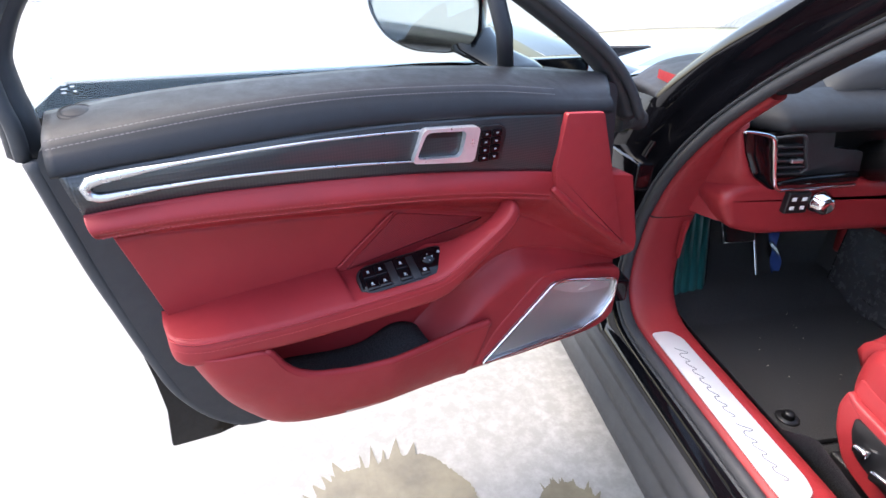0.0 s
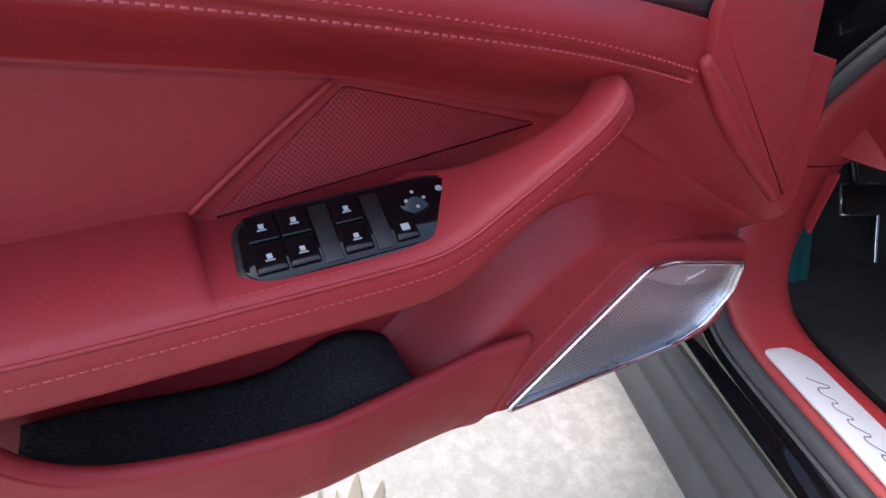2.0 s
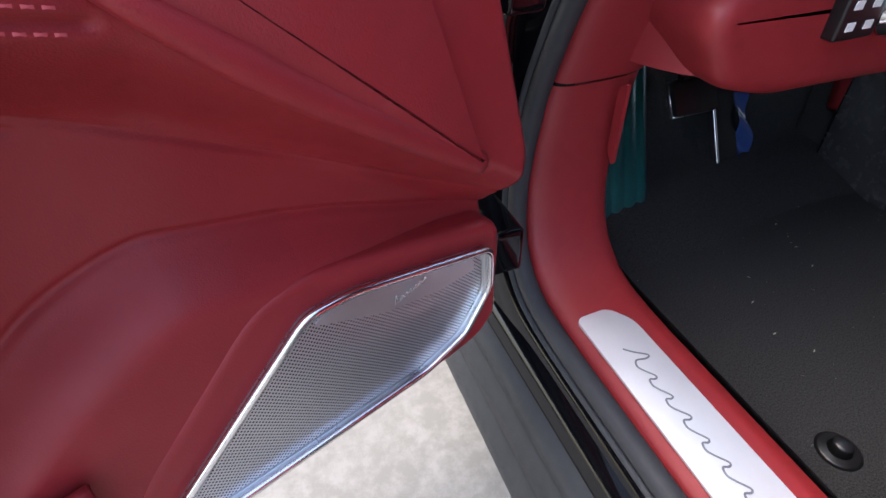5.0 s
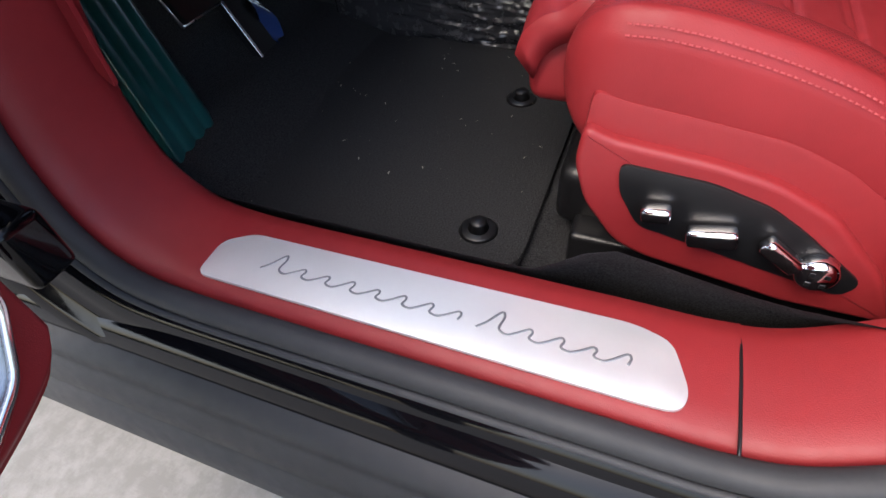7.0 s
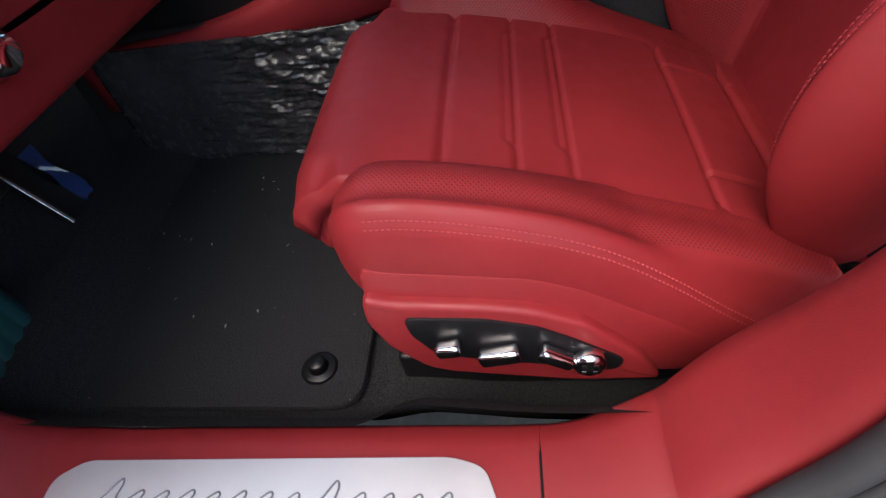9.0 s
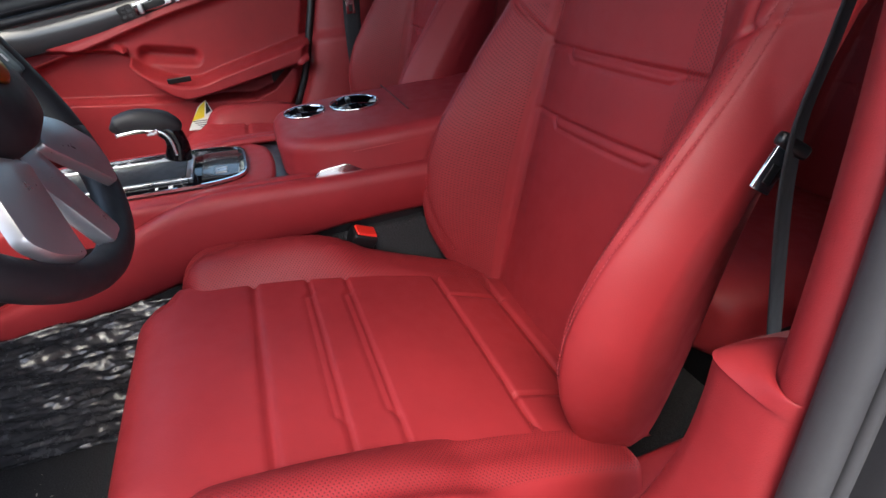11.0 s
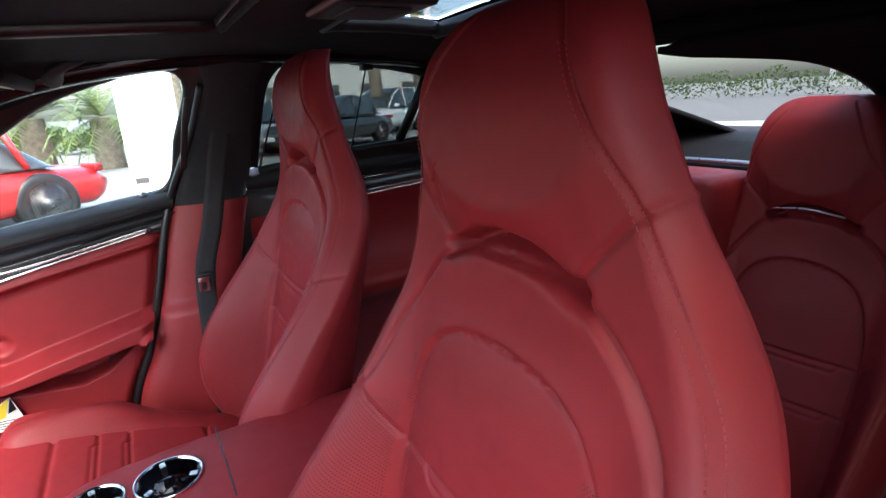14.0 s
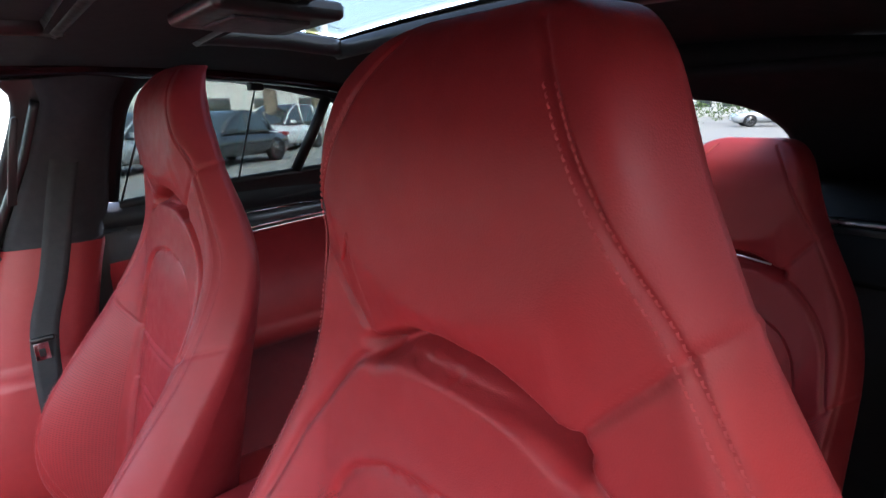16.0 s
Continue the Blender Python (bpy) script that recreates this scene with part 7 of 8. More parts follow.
    if sd > 0:
        tube("outer_sill", [(0.88, 0.3, 0.36), (0.88, -1.8, 0.36)], 0.06, GLOSS, body, n=10)
        sheet("lower_wall", np.array([[(0.85, y, z) for y in (0.75, -1.8)] for z in (0.30, 0.45)]), REDP, body)

# rear hatch lining round the glass, and the parcel shelf below it
f_hatch = curve_fn([(0.0, 0.0), (0.05, -0.04), (0.10, -0.13), (0.16, -0.205), (0.27, -0.237), (0.45, -0.240), (0.70, -0.215), (1.06, -0.18)])
for sd in (-1, 1):
    P = [[(0.015 + sd * ((0.60 + 0.06 * k) * (1 - j) + (0.015 - float(f_hatch(k))) * j), -1.575 - 0.62 * k, 1.322 - 0.20 * k - 0.010 * (j > 0.95)) for j in (0, 0.3, 0.6, 0.9, 0.97, 1.0)] for k in np.linspace(0, 1.06, 40)]
    sheet("hatch_lining", np.array(P), HEADL, body, "black lining round the rear window", thick=(0, 0, -0.012))
sheet("parcel_shelf", np.array([[(x, y, z) for y, z in ((-1.845, 0.98), (-1.85, 1.035), (-1.90, 1.05), (-2.10, 1.085), (-2.26, 1.115))] for x in np.linspace(-0.76, 0.79, 12)]), HEADL, body, "black parcel shelf", thick=(0, 0, -0.015))
# centre pillar on the passenger side
rbox("pillar_core", (WALL_X + 0.008, -1.02, 0.30), (WALL_X + 0.03, -0.56, 1.03), BLACK, body, "", 0)
zb = np.linspace(0.36, 1.02, 60)
P = []
for z in zb:
    e = float(f_edge(z)) - 0.014
    w = float(np.interp(z, [0.36, 0.55, 0.74, 0.757, 0.80, 1.02], [0.30, 0.27, 0.22, 0.20, 0.20, 0.19]))
    st = 0.030 * float(sstep(0.772, 0.755, z))
    P.append([(WALL_X + 0.01, e, z), (WALL_X - 0.032 - st * 0.8, e - 0.004, z), (WALL_X - 0.045 - st, e - 0.02, z), (WALL_X - 0.055 - st, e - 0.06, z), (WALL_X - 0.058 - st, e - w * 0.7, z), (WALL_X - 0.05 - st, e - w * 0.92, z), (WALL_X - 0.01, e - w, z)])
sheet("centre_pillar_trim", np.array(P), REDP, body, "red centre pillar trim")
P = []
for z in np.linspace(1.022, 1.36, 40):
    y0 = float(np.interp(z, [1.02, 1.064, 1.19, 1.309, 1.36], [-0.772, -0.785, -0.835, -0.872, -0.86])) - 0.004
    y1 = float(np.interp(z, [1.02, 1.10, 1.20, 1.30, 1.36], [-0.955, -0.975, -0.985, -1.0, -1.03]))
    xx = float(lean(z))
    P.append([(xx + 0.0, y0, z), (xx - 0.040, y0 - 0.004, z), (xx - 0.052, y0 - 0.02, z), (xx - 0.060, (y0 + y1) / 2, z), (xx - 0.052, y1 + 0.02, z), (xx - 0.01, y1, z)])
# driver's pillar suede again, the far side's shade put into a darker colour
sheet("centre_pillar_upper", np.array(P), plain("shaded_suede", (0.022, 0.022, 0.026), 0.9, grain=0.3, scale=900), body, "suede pillar cover with its shade put into the colour")
slab("pillar_inset", round_outline([(0.80, 1.085), (0.822, 1.21), (0.832, 1.25), (0.842, 1.25), (0.815, 1.085)], 0.004), 0.004, BLACK, body, "", 0.001, m=Matrix.Translation((0.735, 0, 0)) @ pose(0, 0, 0, 0, -15, 0) @ Matrix.Translation((0.27, 0, 0.0)) @ TOP)


def belt(name, label, path, guide, tongue, out):
    b = thing(name, label, "seat belt", "seat belts")
    p = spline(path, 60)
    # webbing: flat strip, its breadth along the car
    P = np.array([[(q[0] - w * 0.5 * (out < 0), q[1] + w, q[2] + w * 0.12) for w in np.linspace(-0.023, 0.023, 5)] for q in p])
    sheet("webbing", P, BELT, b, "black webbing", thick=(out * 0.0016, 0, 0))
    if guide:
        gx, gy, gz = guide
        slab("guide", round_outline([(-0.040, -0.028), (-0.044, 0.02), (-0.02, 0.036), (0.03, 0.030), (0.044, 0.0), (0.036, -0.026)], 0.014), 0.022, GLOSS, b, "gloss black belt guide", 0.006, m=Matrix.Translation((gx, gy, gz)) @ (TOP if out > 0 else Matrix(((0, 0, 1, 0), (1, 0, 0, 0), (0, 1, 0, 0), (0, 0, 0, 1)))))
        tube("guide_slot", [(gx - out * 0.024, gy - 0.03, gz - 0.016), (gx - out * 0.026, gy, gz - 0.020), (gx - out * 0.024, gy + 0.03, gz - 0.010)], 0.005, BLACK, b)
    if tongue:
        TM = Matrix.Translation(tongue) @ pose(0, 0, 0, 32 if out < 0 else 0)
        rbox("tongue_cap", (-0.005, -0.020, 0.0), (0.005, 0.020, 0.012), BLACK, b, "black tongue cap", 0.005, m=TM)
        rbox("tongue", (-0.0015, -0.012, -0.035), (0.0015, 0.012, 0.002), CHROME, b, "steel belt tongue", 0.001, m=TM @ Matrix.Translation((0, 0.004, 0)))
        rbox("tongue_slot", (-0.002, -0.005, -0.028), (0.002, 0.005, -0.012), BLACK, b, "", 0.0005, m=TM @ Matrix.Translation((0, 0.004, 0)))
    return b


belt("seat_belt", "black passenger seat belt hanging on the centre pillar", [(0.700, -0.905, 1.215), (0.695, -0.88, 1.12), (0.69, -0.845, 0.98), (0.685, -0.81, 0.865), (0.70, -0.80, 0.70), (0.72, -0.80, 0.45)], (0.735, -0.915, 1.235), (0.678, -0.805, 0.855), 1)
belt("seat_belt", "black driver's seat belt hanging beside the open doorway", [(-0.650, -0.940, 1.20), (-0.634, -0.917, 1.10), (-0.622, -0.898, 1.01), (-0.620, -0.884, 0.92), (-0.619, -0.876, 0.845), (-0.624, -0.895, 0.72), (-0.636, -0.96, 0.42)], (-0.672, -0.945, 1.205), (-0.619, -0.872, 0.842), -1)
rbox("pillar_cap", (-0.70, -0.97, 1.165), (-0.655, -0.875, 1.235), BLACK, body, "black belt guide cover", 0.015)
# grab handle, visor and rear roof console
gh = thing("grab_handle", "black soft plastic grab handle over the passenger door", "grab handle")
hp = spline([(0.655, -0.600, 1.322), (0.622, -0.612, 1.338), (0.612, -0.65, 1.356), (0.610, -0.70, 1.372), (0.612, -0.748, 1.382), (0.622, -0.778, 1.380), (0.650, -0.785, 1.372)], 50)
tube("bar", hp, np.interp(np.arange(50), [0, 10, 25, 40, 49], [0.020, 0.013, 0.0105, 0.013, 0.020]), PLAST, gh, "", n=12, squash=0.8)
vis = thing("sun_visor", "black suede sun visor with a pale warning label", "sun visor")
VM = Matrix.Translation((0.42, -0.47, 1.335)) @ pose(0, 0, 0, 14, 0, 0)
rbox("board", (-0.17, -0.11, -0.012), (0.17, 0.09, 0.010), HEADL, vis, "", 0.010, m=VM)
rbox("warning_label", (0.02, -0.085, -0.0135), (0.12, -0.05, -0.0115), plain("pale_label", (0.6, 0.55, 0.35), 0.6), vis, "pale yellow label", 0, m=VM)
rc = thing("roof_console", "black rear roof lamp console", "lamp console")
rbox("base", (0.01, -1.12, 1.372), (0.17, -0.97, 1.392), BLACK, rc, "", 0.010)
rbox("lens", (0.04, -1.09, 1.368), (0.14, -1.0, 1.374), PLAST, rc, "", 0.003)
hk = thing("rear_grab_handle", "black rear grab handle with coat hook", "grab handle")
tube("bar", spline([(-0.615, -1.06, 1.355), (-0.57, -1.075, 1.352), (-0.555, -1.14, 1.352), (-0.57, -1.21, 1.35), (-0.615, -1.225, 1.35)], 40), 0.011, PLAST, hk, n=10)
rbox("recess", (-0.64, -1.23, 1.352), (-0.56, -1.05, 1.362), BLACK, hk, "", 0.004)

# ---- rear seats ----
back_mesh = [c.data for c in seat_d.children if c.name.startswith("backrest")][0]
for x, lab in ((-0.215, "dark red leather rear seat behind the driver"), (0.375, "dark red leather rear seat behind the passenger")):
    rs_ = thing("rear_seat", lab, "car seat", "rear seats", at=(x, -0.79, -0.115))
    ob = new("backrest", back_mesh)
    ob.scale = (0.84, 1.0, 1.0)
    ob.parent = rs_
    for y0, y1, z0, z1, nm in ((-0.79, -0.27, 0.50, 0.60, "cushion"),):
        loft(nm, [[(0.235 * np.sign(np.cos(t)) * abs(np.cos(t)) ** 0.35 * k, y, zc + 0.075 * k * np.sign(np.sin(t)) * abs(np.sin(t)) ** 0.5) for t in np.linspace(0, 2 * np.pi, 40, endpoint=False)] for y, k, zc in ((-0.262, 0.55, 0.545), (-0.275, 0.85, 0.548), (-0.30, 1.0, 0.55), (-0.45, 1.0, 0.54), (-0.60, 1.0, 0.515), (-0.80, 1.0, 0.48))], RED, rs_, "red leather rear cushion")
    tube("headrest_bead", spline([(-0.06, -0.945, 1.122), (0.0, -0.938, 1.130), (0.06, -0.945, 1.122)], 16), 0.0018, SATIN, rs_, n=6)
    rbox("seat_base", (-0.26, -1.05, 0.40), (0.26, -0.30, 0.52), BLACK, rs_, "", 0.02)
belt("rear_seat_belt", "black rear seat belt with steel tongue", [(-0.56, -1.80, 1.12), (-0.53, -1.72, 1.03), (-0.50, -1.66, 0.90), (-0.49, -1.60, 0.70), (-0.49, -1.56, 0.50)], (-0.58, -1.82, 1.13), (-0.47, -1.645, 0.875), -1)
belt("rear_seat_belt", "black rear seat belt with steel tongue", [(0.62, -1.80, 1.12), (0.60, -1.72, 1.03), (0.58, -1.66, 0.90), (0.57, -1.60, 0.70), (0.57, -1.56, 0.50)], (0.64, -1.82, 1.13), None, 1)
mid = thing("rear_centre_armrest", "red leather rear centre armrest and backrest", "armrest")
rbox("backrest", (-0.07, -1.84, 0.55), (0.15, -1.66, 1.06), RED, mid, "", 0.03)
rbox("console", (-0.07, -1.75, 0.30), (0.15, -1.15, 0.66), RED, mid, "red leather console", 0.03)
rbox("bench_back", (-0.78, -1.99, 0.40), (0.84, -1.86, 1.03), NAVY, body, "dark backrest shell", 0.02)
# ---- outside: parked cars, palms, hedges, far buildings ----
def parked_car(name, label, paint, L, W, H, at, turn, suv=False, group="parked cars"):
    """A car along +y, built from cross sections; nose at +y."""
    c = thing(name, label, "car", group)
    c.matrix_world = Matrix.Translation(at) @ pose(0, 0, 0, 0, 0, turn)
    hb = 0.60 * H if not suv else 0.58 * H
    n = 48
    a = np.linspace(0, 2 * np.pi, n, endpoint=False)
    ca, sa = np.sign(np.cos(a)) * abs(np.cos(a)) ** 0.45, np.sign(np.sin(a)) * abs(np.sin(a)) ** 0.6
    rings = []
    for v in np.linspace(-1, 1, 40):
        w = W / 2 * (1 - 0.22 * abs(v) ** 5)
        top = hb * (1 - (0.16 if not suv else 0.10) * sstep(0.30, 1.0, v) - (0.10 * sstep(-0.4, -1.0, v) if not suv else 0.02))
        e = max(0.0, abs(v) - 0.93) / 0.07
        lo_, hi_ = 0.20 + 0.18 * e, top - 0.15 * e
        m_, h_ = (lo_ + hi_) / 2, (hi_ - lo_) / 2
        rings.append(np.stack([w * ca * (1 - 0.12 * e), np.full(n, v * L / 2), m_ + h_ * sa], 1))
    loft("body", rings, paint, c, "painted body")
    rr = []
    v0, v1 = (-0.93, 0.34) if suv else (-0.72, 0.30)
    for v in np.linspace(v0, v1, 28):
        s = (v - v0) / (v1 - v0)
        h = H - hb + 0.02
        k = min(1.0, math.sin(min(1.0, s / (0.12 if suv else 0.45)) * math.pi / 2)) * math.sin(min(1.0, (1 - s) / 0.42) * math.pi / 2) ** 1.1
        rr.append([(W * 0.43 * (1 - 0.22 * t) * sx, v * L / 2, hb - 0.03 + h * k * t) for t, sx in [(t, 1) for t in np.linspace(0, 0.92, 7)] + [(1.0, f) for f in np.linspace(0.9, -0.9, 7)] + [(t, -1) for t in np.linspace(0.92, 0, 7)]])
    loft("glasshouse", rr, CARGLASS, c, "dark tinted windows")
    roof = [[(x * W * 0.43 * 0.79, v * L / 2, H - 0.004 + 0.012 - 0.03 * x * x - 0.0) for x in np.linspace(-1, 1, 9)] for v in np.linspace(v0 + (v1 - v0) * (0.14 if suv else 0.42), v1 - (v1 - v0) * 0.42, 8)]
    sheet("roof", np.array(roof), paint, c, "painted roof", thick=(0, 0, -0.02))
    for sx in (-1, 1):
        for s in (0.15, 0.55):
            vv = v0 + (v1 - v0) * s
            tube("roof_pillar", [(sx * W * 0.432, vv * L / 2, hb - 0.02), (sx * W * 0.345, (vv + (0.05 if s < 0.5 else -0.02)) * L / 2, H - 0.03)], 0.035, paint, c, n=6)
        tube("roof_pillar", spline([(sx * W * 0.43, v1 * L / 2, hb - 0.01), (sx * W * 0.385, (v1 - (v1 - v0) * 0.2) * L / 2, hb + (H - hb) * 0.62), (sx * W * 0.335, (v1 - (v1 - v0) * 0.43) * L / 2, H - 0.015)], 14), 0.03, paint, c, n=6)
        for v in (-0.60, 0.62):
            wh = lathe("wheel", [(0.0, 0.10), (0.05, 0.10), (0.09, 0.09), (0.20, 0.085), (0.235, 0.10)], SATIN, c, "alloy wheel", n=20, m=Matrix.Translation((sx * (W / 2 - 0.10), v * L / 2, 0.34)) @ pose(0, 0, 0, 0, sx * 90, 0))
            lathe("tyre", [(0.235, 0.10), (0.26, 0.112), (0.32, 0.105), (0.34, 0.08), (0.34, -0.1), (0.25, -0.12)], BLACK, wh, "black tyre", n=28, m=Matrix.Translation((sx * (W / 2 - 0.10), v * L / 2, 0.34)) @ pose(0, 0, 0, 0, sx * 90, 0))
        rbox("headlight", (-0.16, -0.05, -0.05), (0.16, 0.08, 0.05), CHROME, c, "clear headlight", 0.03, m=Matrix.Translation((sx * W * 0.34, L * 0.45, hb * 0.78)))
        rbox("tail_light", (-0.16, -0.06, -0.05), (0.16, 0.04, 0.05), plain("tail_lamp", (0.25, 0.01, 0.01), 0.2), c, "red tail light", 0.03, m=Matrix.Translation((sx * W * 0.34, -L * 0.462, hb * 0.86)))
        rbox("wing_mirror", (-0.09, -0.06, -0.06), (0.09, 0.06, 0.06), paint, c, "", 0.03, m=Matrix.Translation((sx * W * 0.53, L * 0.11, hb + 0.06)))
    rbox("number_plate", (-0.26, 0, -0.055), (0.26, 0.012, 0.055), WHITE, c, "plain white plate", 0.003, m=Matrix.Translation((0, L / 2 - 0.005, hb * 0.50)))
    return c


CARGLASS = plain("car_glass", (0.03, 0.04, 0.042), 0.05, spec=0.6, coat=0.5)
RED_P = plain("red_car_paint", (0.45, 0.012, 0.014), 0.2, coat=0.15)
WHITE_P = plain("white_car_paint", (0.72, 0.73, 0.74), 0.2, coat=0.6)
DARK_P = plain("dark_car_paint", (0.02, 0.022, 0.026), 0.15, coat=0.8)
TEAL_P = plain("teal_car_paint", (0.02, 0.28, 0.32), 0.2, coat=0.7)
SILV_P = plain("silver_car_paint", (0.42, 0.44, 0.46), 0.25, 0.4, coat=0.6)
parked_car("sports_coupe", "red low sports coupe parked in the next bay", RED_P, 4.4, 1.85, 1.26, (6.7, 1.75, 0), 34)
parked_car("suv_car", "white sport utility car parked across the lot", WHITE_P, 4.8, 1.95, 1.70, (19.0, -9.6, 0), 35, True)
parked_car("sedan_parked", "dark sedan parked beside the white one", DARK_P, 4.7, 1.85, 1.45, (14.6, -5.9, 0), 30)
parked_car("sedan_parked", "silver sedan parked under the trees", SILV_P, 4.7, 1.85, 1.45, (14.5, -3.6, 0), 30)
for i, (x, y, pm, lab) in enumerate(((-5.2, -21, RED_P, "small red car in the far row"), (-7.7, -21.5, DARK_P, "dark car in the far row"), (-8.2, -15.4, TEAL_P, "teal car behind the hedge"), (-11.6, -13.2, RED_P, "red car behind the hedge"), (2.5, -34, SILV_P, "silver car far behind in the lot"), (6.5, -34, WHITE_P, "white car far behind in the lot"), (-1.5, -34.5, DARK_P, "dark car far behind in the lot"), (10.0, -35, SILV_P, "silver car far behind in the lot"), (-19.5, 23, SILV_P, "silver car beyond the far hedge"), (-17, 29, WHITE_P, "white car beyond the far hedge"))):
    parked_car("parked_car", lab, pm, 4.5, 1.8, 1.45, (x, y, 0), 20 * (i % 3) - 80)


def make_leaf(name, col):
    m, nt, b = nodes_of(name, col, 0.55)
    geo = nt.nodes.new("ShaderNodeNewGeometry")
    rp = nt.nodes.new("ShaderNodeValToRGB")
    rp.color_ramp.elements[0].color = (col[0] * 0.5, col[1] * 0.55, col[2] * 0.5, 1)
    rp.color_ramp.elements[1].color = (col[0] * 1.7, col[1] * 1.5, col[2] * 1.3, 1)
    nt.links.new(geo.outputs["Random Per Island"], rp.inputs[0])
    nt.links.new(rp.outputs[0], b.inputs["Base Color"])
    return m


HEDGE = make_leaf("hedge_leaf", (0.06, 0.11, 0.025))
FROND = make_leaf("palm_leaf", (0.10, 0.14, 0.05))
BARK = plain("palm_bark", (0.20, 0.16, 0.12), 0.9, grain=0.6, scale=30, vary=0.4)
TRIM_ = plain("pale_wall", (0.62, 0.60, 0.56), 0.85, grain=0.2, scale=20)


def leaves(name, label, centre_fn, count, size, seed, mat):
    r = np.random.default_rng(seed)
    V, F = [], []
    for i in range(count):
        p = np.array(centre_fn(r))
        d = r.normal(size=3)
        d /= np.linalg.norm(d)
        e = np.cross(d, r.normal(size=3))
        e /= np.linalg.norm(e)
        s = size * r.uniform(0.6, 1.3)
        k = len(V)
        V += [p - d * s, p + e * s * 0.45, p + d * s, p - e * s * 0.45]
        F.append((k, k + 1, k + 2, k + 3))
    return tagged(build(name, V, F, mat, smooth=False), label, "hedge", kind="stuff")


def hedge(x0, y0, x1, y1, h, w, n, seed):
    d = np.array((x1 - x0, y1 - y0))
    nn = np.array((-d[1], d[0])) / np.linalg.norm(d)

    def f(r):
        t, s, z = r.uniform(), r.uniform(-1, 1), r.uniform() ** 0.6
        bulge = 1 + 0.15 * math.sin(t * 60) + 0.1 * math.sin(t * 143)
        return (x0 + d[0] * t + nn[0] * s * w * bulge, y0 + d[1] * t + nn[1] * s * w * bulge, max(0.03, z * h * bulge))

    leaves("hedge", "clipped green hedge along the lot", f, n, 0.13, seed, HEDGE)


hedge(-30, 13, -14.0, 23.6, 1.3, 0.8, 14000, 1)
hedge(-15.0, -7.5, 1.0, -19.0, 1.05, 0.6, 15000, 2)
hedge(20.5, -12, 24, 9, 0.9, 0.7, 7000, 3)
hedge(-14, -40, 30, -38, 1.6, 0.9, 6000, 4)


def palm(x, y, h, r0, seed, n=34, L=2.4):
    p = thing("palm_tree", "date palm with arching green fronds", "palm tree", "palm trees", at=(x, y, 0))
    r = np.random.default_rng(seed)
    rings = []
    for i, z in enumerate(np.linspace(0, h, 46)):
        k = r0 * (1.15 - 0.25 * z / h) * (1.0 if i % 2 else 1.12)
        rings.append([(k * math.cos(t) + 0.03 * z * math.sin(seed), k * math.sin(t), z) for t in np.linspace(0, 2 * np.pi, 12, endpoint=False)])
    loft("trunk", rings, BARK, p, "ringed brown trunk")
    V, F = [], []
    for i in range(n):
        az, el = r.uniform(0, 6.283), r.uniform(-0.35, 1.35)
        ll = L * r.uniform(0.8, 1.15)
        pts = []
        for s in np.linspace(0, 1, 26):
            d = s * ll
            pts.append(np.array((math.cos(az) * d * math.cos(el) * (1 - 0.12 * s), math.sin(az) * d * math.cos(el) * (1 - 0.12 * s), h + d * math.sin(el) - 0.55 * ll * s * s)))
        side = np.array((-math.sin(az), math.cos(az), 0))
        for j in range(2, 26):
            s = j / 25
            l = 0.42 * math.sin(min(1, s * 1.15 + 0.12) * math.pi) + 0.06
            t = pts[j] - pts[j - 1]
            t /= np.linalg.norm(t)
            for sg in (-1, 1):
                tip = pts[j] + side * sg * l * 0.8 + t * l * 0.6 + np.array((0, 0, -0.15 * l + r.normal() * 0.03))
                k = len(V)
                V += [pts[j] - t * 0.018, tip, pts[j] + t * 0.018]
                F.append((k, k + 1, k + 2))
        for a, b in zip(pts[:-1], pts[1:]):
            k = len(V)
            V += [a - side * 0.015, a + side * 0.015, b + side * 0.012, b - side * 0.012]
            F.append((k, k + 1, k + 2, k + 3))
    crown = build("crown", V, F, FROND, p, "green fronds", smooth=False)
    tagged(crown, kind="stuff")


for i, (x, y, h) in enumerate(((16, 3.6, 1.25), (15.5, 1.1, 1.3), (17, 6.4, 1.4), (15, -0.35, 1.25), (19, 9.5, 1.6), (19, -9.5, 4.6), (22, -13, 5.0), (26, -21, 5.5), (-0.5, -30, 5.0), (-5.5, -29, 5.2), (6, -33, 5.0), (25, -3.0, 4.2))):
    palm(x, y, h, 0.22 if h > 3 else 0.28, 10 + i)


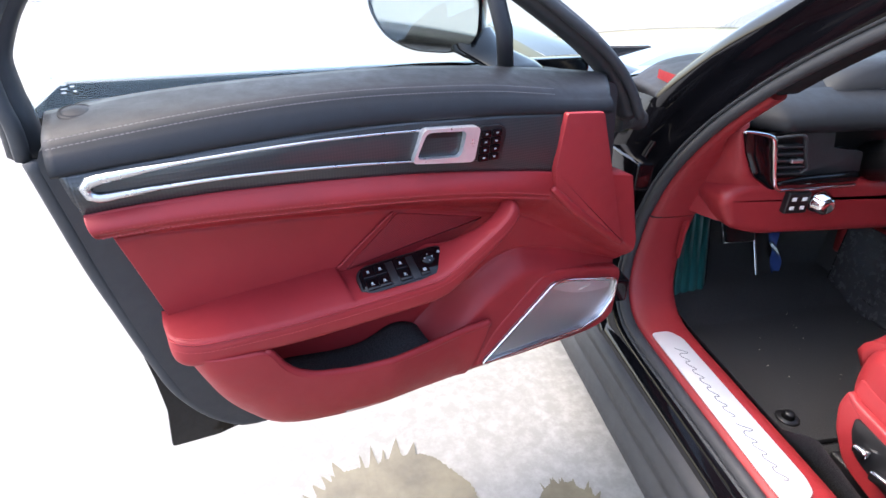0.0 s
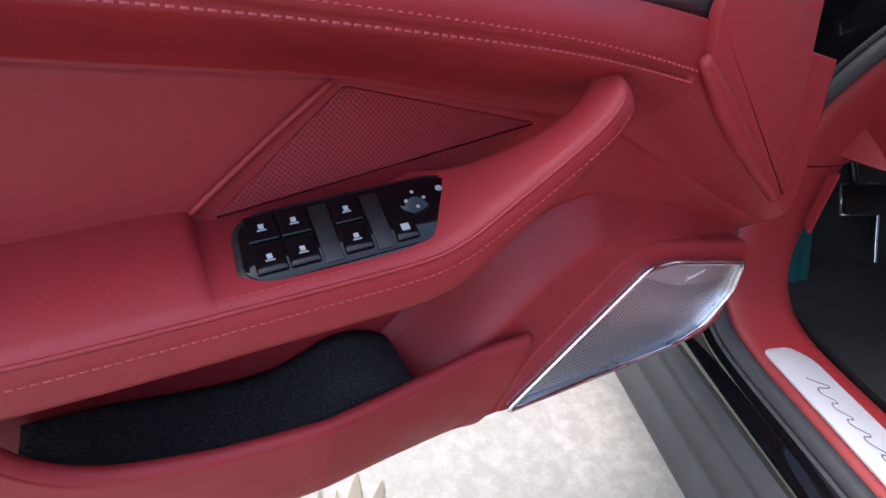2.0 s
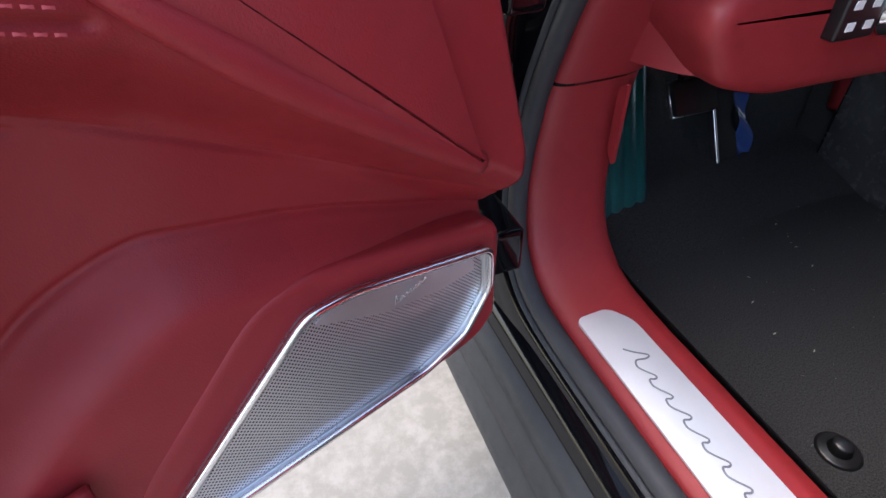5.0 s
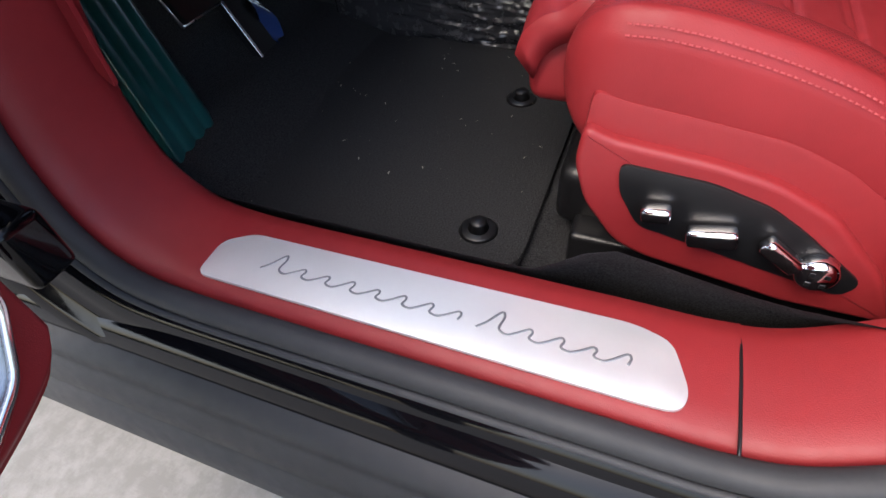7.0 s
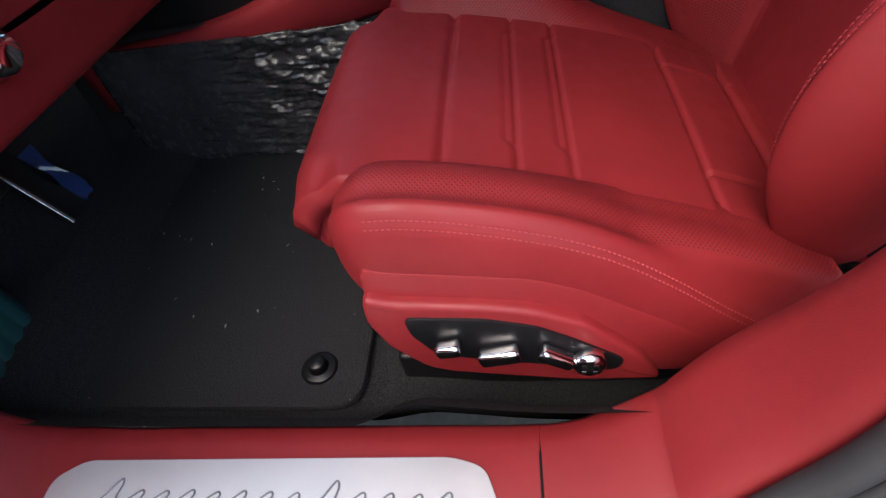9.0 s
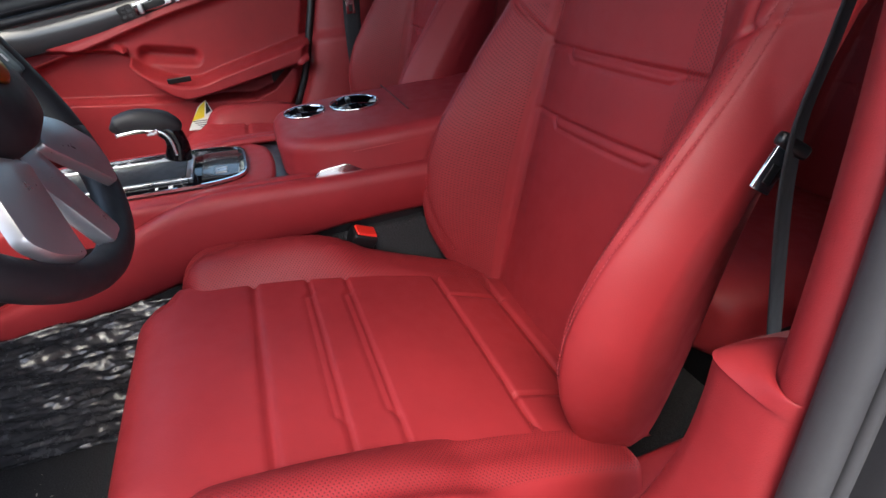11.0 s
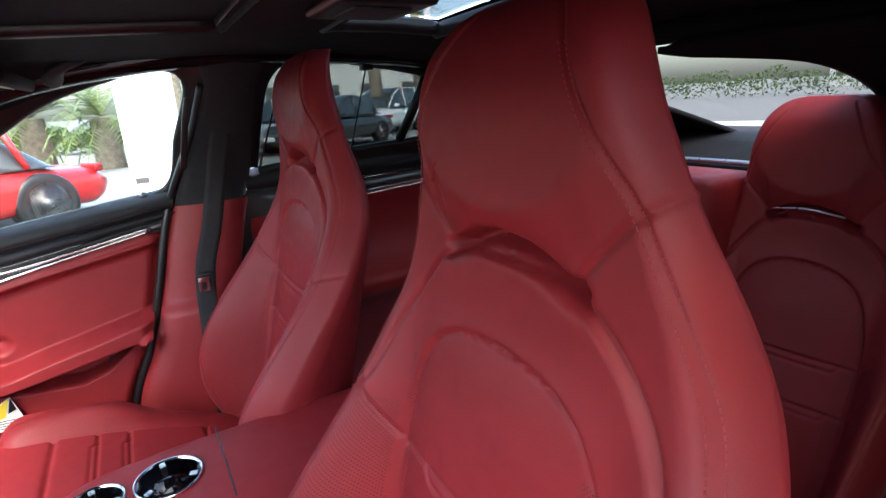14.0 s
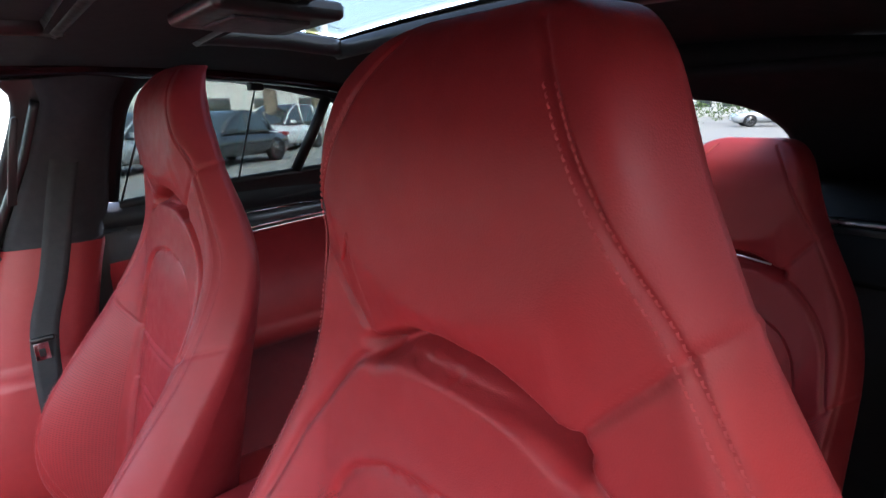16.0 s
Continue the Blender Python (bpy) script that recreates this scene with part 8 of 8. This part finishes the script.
def block(name, label, lo, hi, rows, cols, face):
    b = thing(name, label, "building", "far buildings")
    rbox("wall", lo, hi, TRIM_, b, "pale rendered wall", 0.05)
    rbox("roof", (lo[0] - 0.3, lo[1] - 0.3, hi[2]), (hi[0] + 0.3, hi[1] + 0.3, hi[2] + 0.35), plain("roof_band", (0.35, 0.22, 0.17), 0.8), b, "reddish roof band", 0.05)
    for i in range(rows):
        for j in range(cols):
            z = lo[2] + 1.0 + (hi[2] - lo[2] - 1.0) * i / rows
            if face == "x":
                y = lo[1] + (hi[1] - lo[1]) * (j + 0.5) / cols
                rbox("window", (lo[0] - 0.06, y - 0.8, z), (lo[0] + 0.05, y + 0.8, z + 1.4), CARGLASS, b, "dark window", 0.02)
            else:
                x = lo[0] + (hi[0] - lo[0]) * (j + 0.5) / cols
                rbox("window", (x - 0.8, hi[1] - 0.05, z), (x + 0.8, hi[1] + 0.06, z + 1.4), CARGLASS, b, "dark window", 0.02)
    return b


block("low_building", "low pale building beyond the lot", (34, -30, 0), (42, -8, 4.0), 1, 7, "x")
block("low_building", "low reddish shop building far behind", (4, -70, 0), (26, -60, 4.2), 1, 8, "y")
pl = thing("light_pole", "white round light pole beside the bay", "pole")
lathe("pole", [(0.0, 6.0), (0.07, 6.0), (0.09, 0.5), (0.16, 0.45), (0.16, 0.0)], WHITE, pl, n=20, m=Matrix.Translation((10.5, -7.1, 0)))
# added white column stands in for the sky's glare on the passenger window
col_ = thing("glare_column", "thick round white column standing in for glare on the side window", "column")
lathe("shaft", [(0.0, 4.2), (0.30, 4.2), (0.30, 0.25), (0.36, 0.22), (0.37, 0.0)], plain("glare_white", (0.8, 0.8, 0.79), 0.8, grain=0.2, scale=60, vary=0.05), col_, "white shaft standing in for the glare", n=32, m=Matrix.Translation((6.3, -1.0, 0)))

kerb = tagged(rbox("kerb", (-14, -0.12, 0), (11, 0.12, 0.13), CONC, None, "", 0.02, m=Matrix.Translation((-16.4, 19.0, 0)) @ pose(0, 0, 0, 0, 0, 34.8)), "pale concrete kerb before the hedge", "kerb", kind="structure")
grate = thing("drain_grate", "dark slotted drain grate across the lot", "drain")
for i in range(40):
    rbox("bar", (-0.035, -0.16, 0.0), (0.035, 0.16, 0.012), PLAST, grate, bevel=0.003, m=Matrix.Translation((-11.6, 15.0, 0)) @ pose(0, 0, 0, 0, 0, 34.8) @ Matrix.Translation((0.11 * (i - 20), 0, 0.004)))
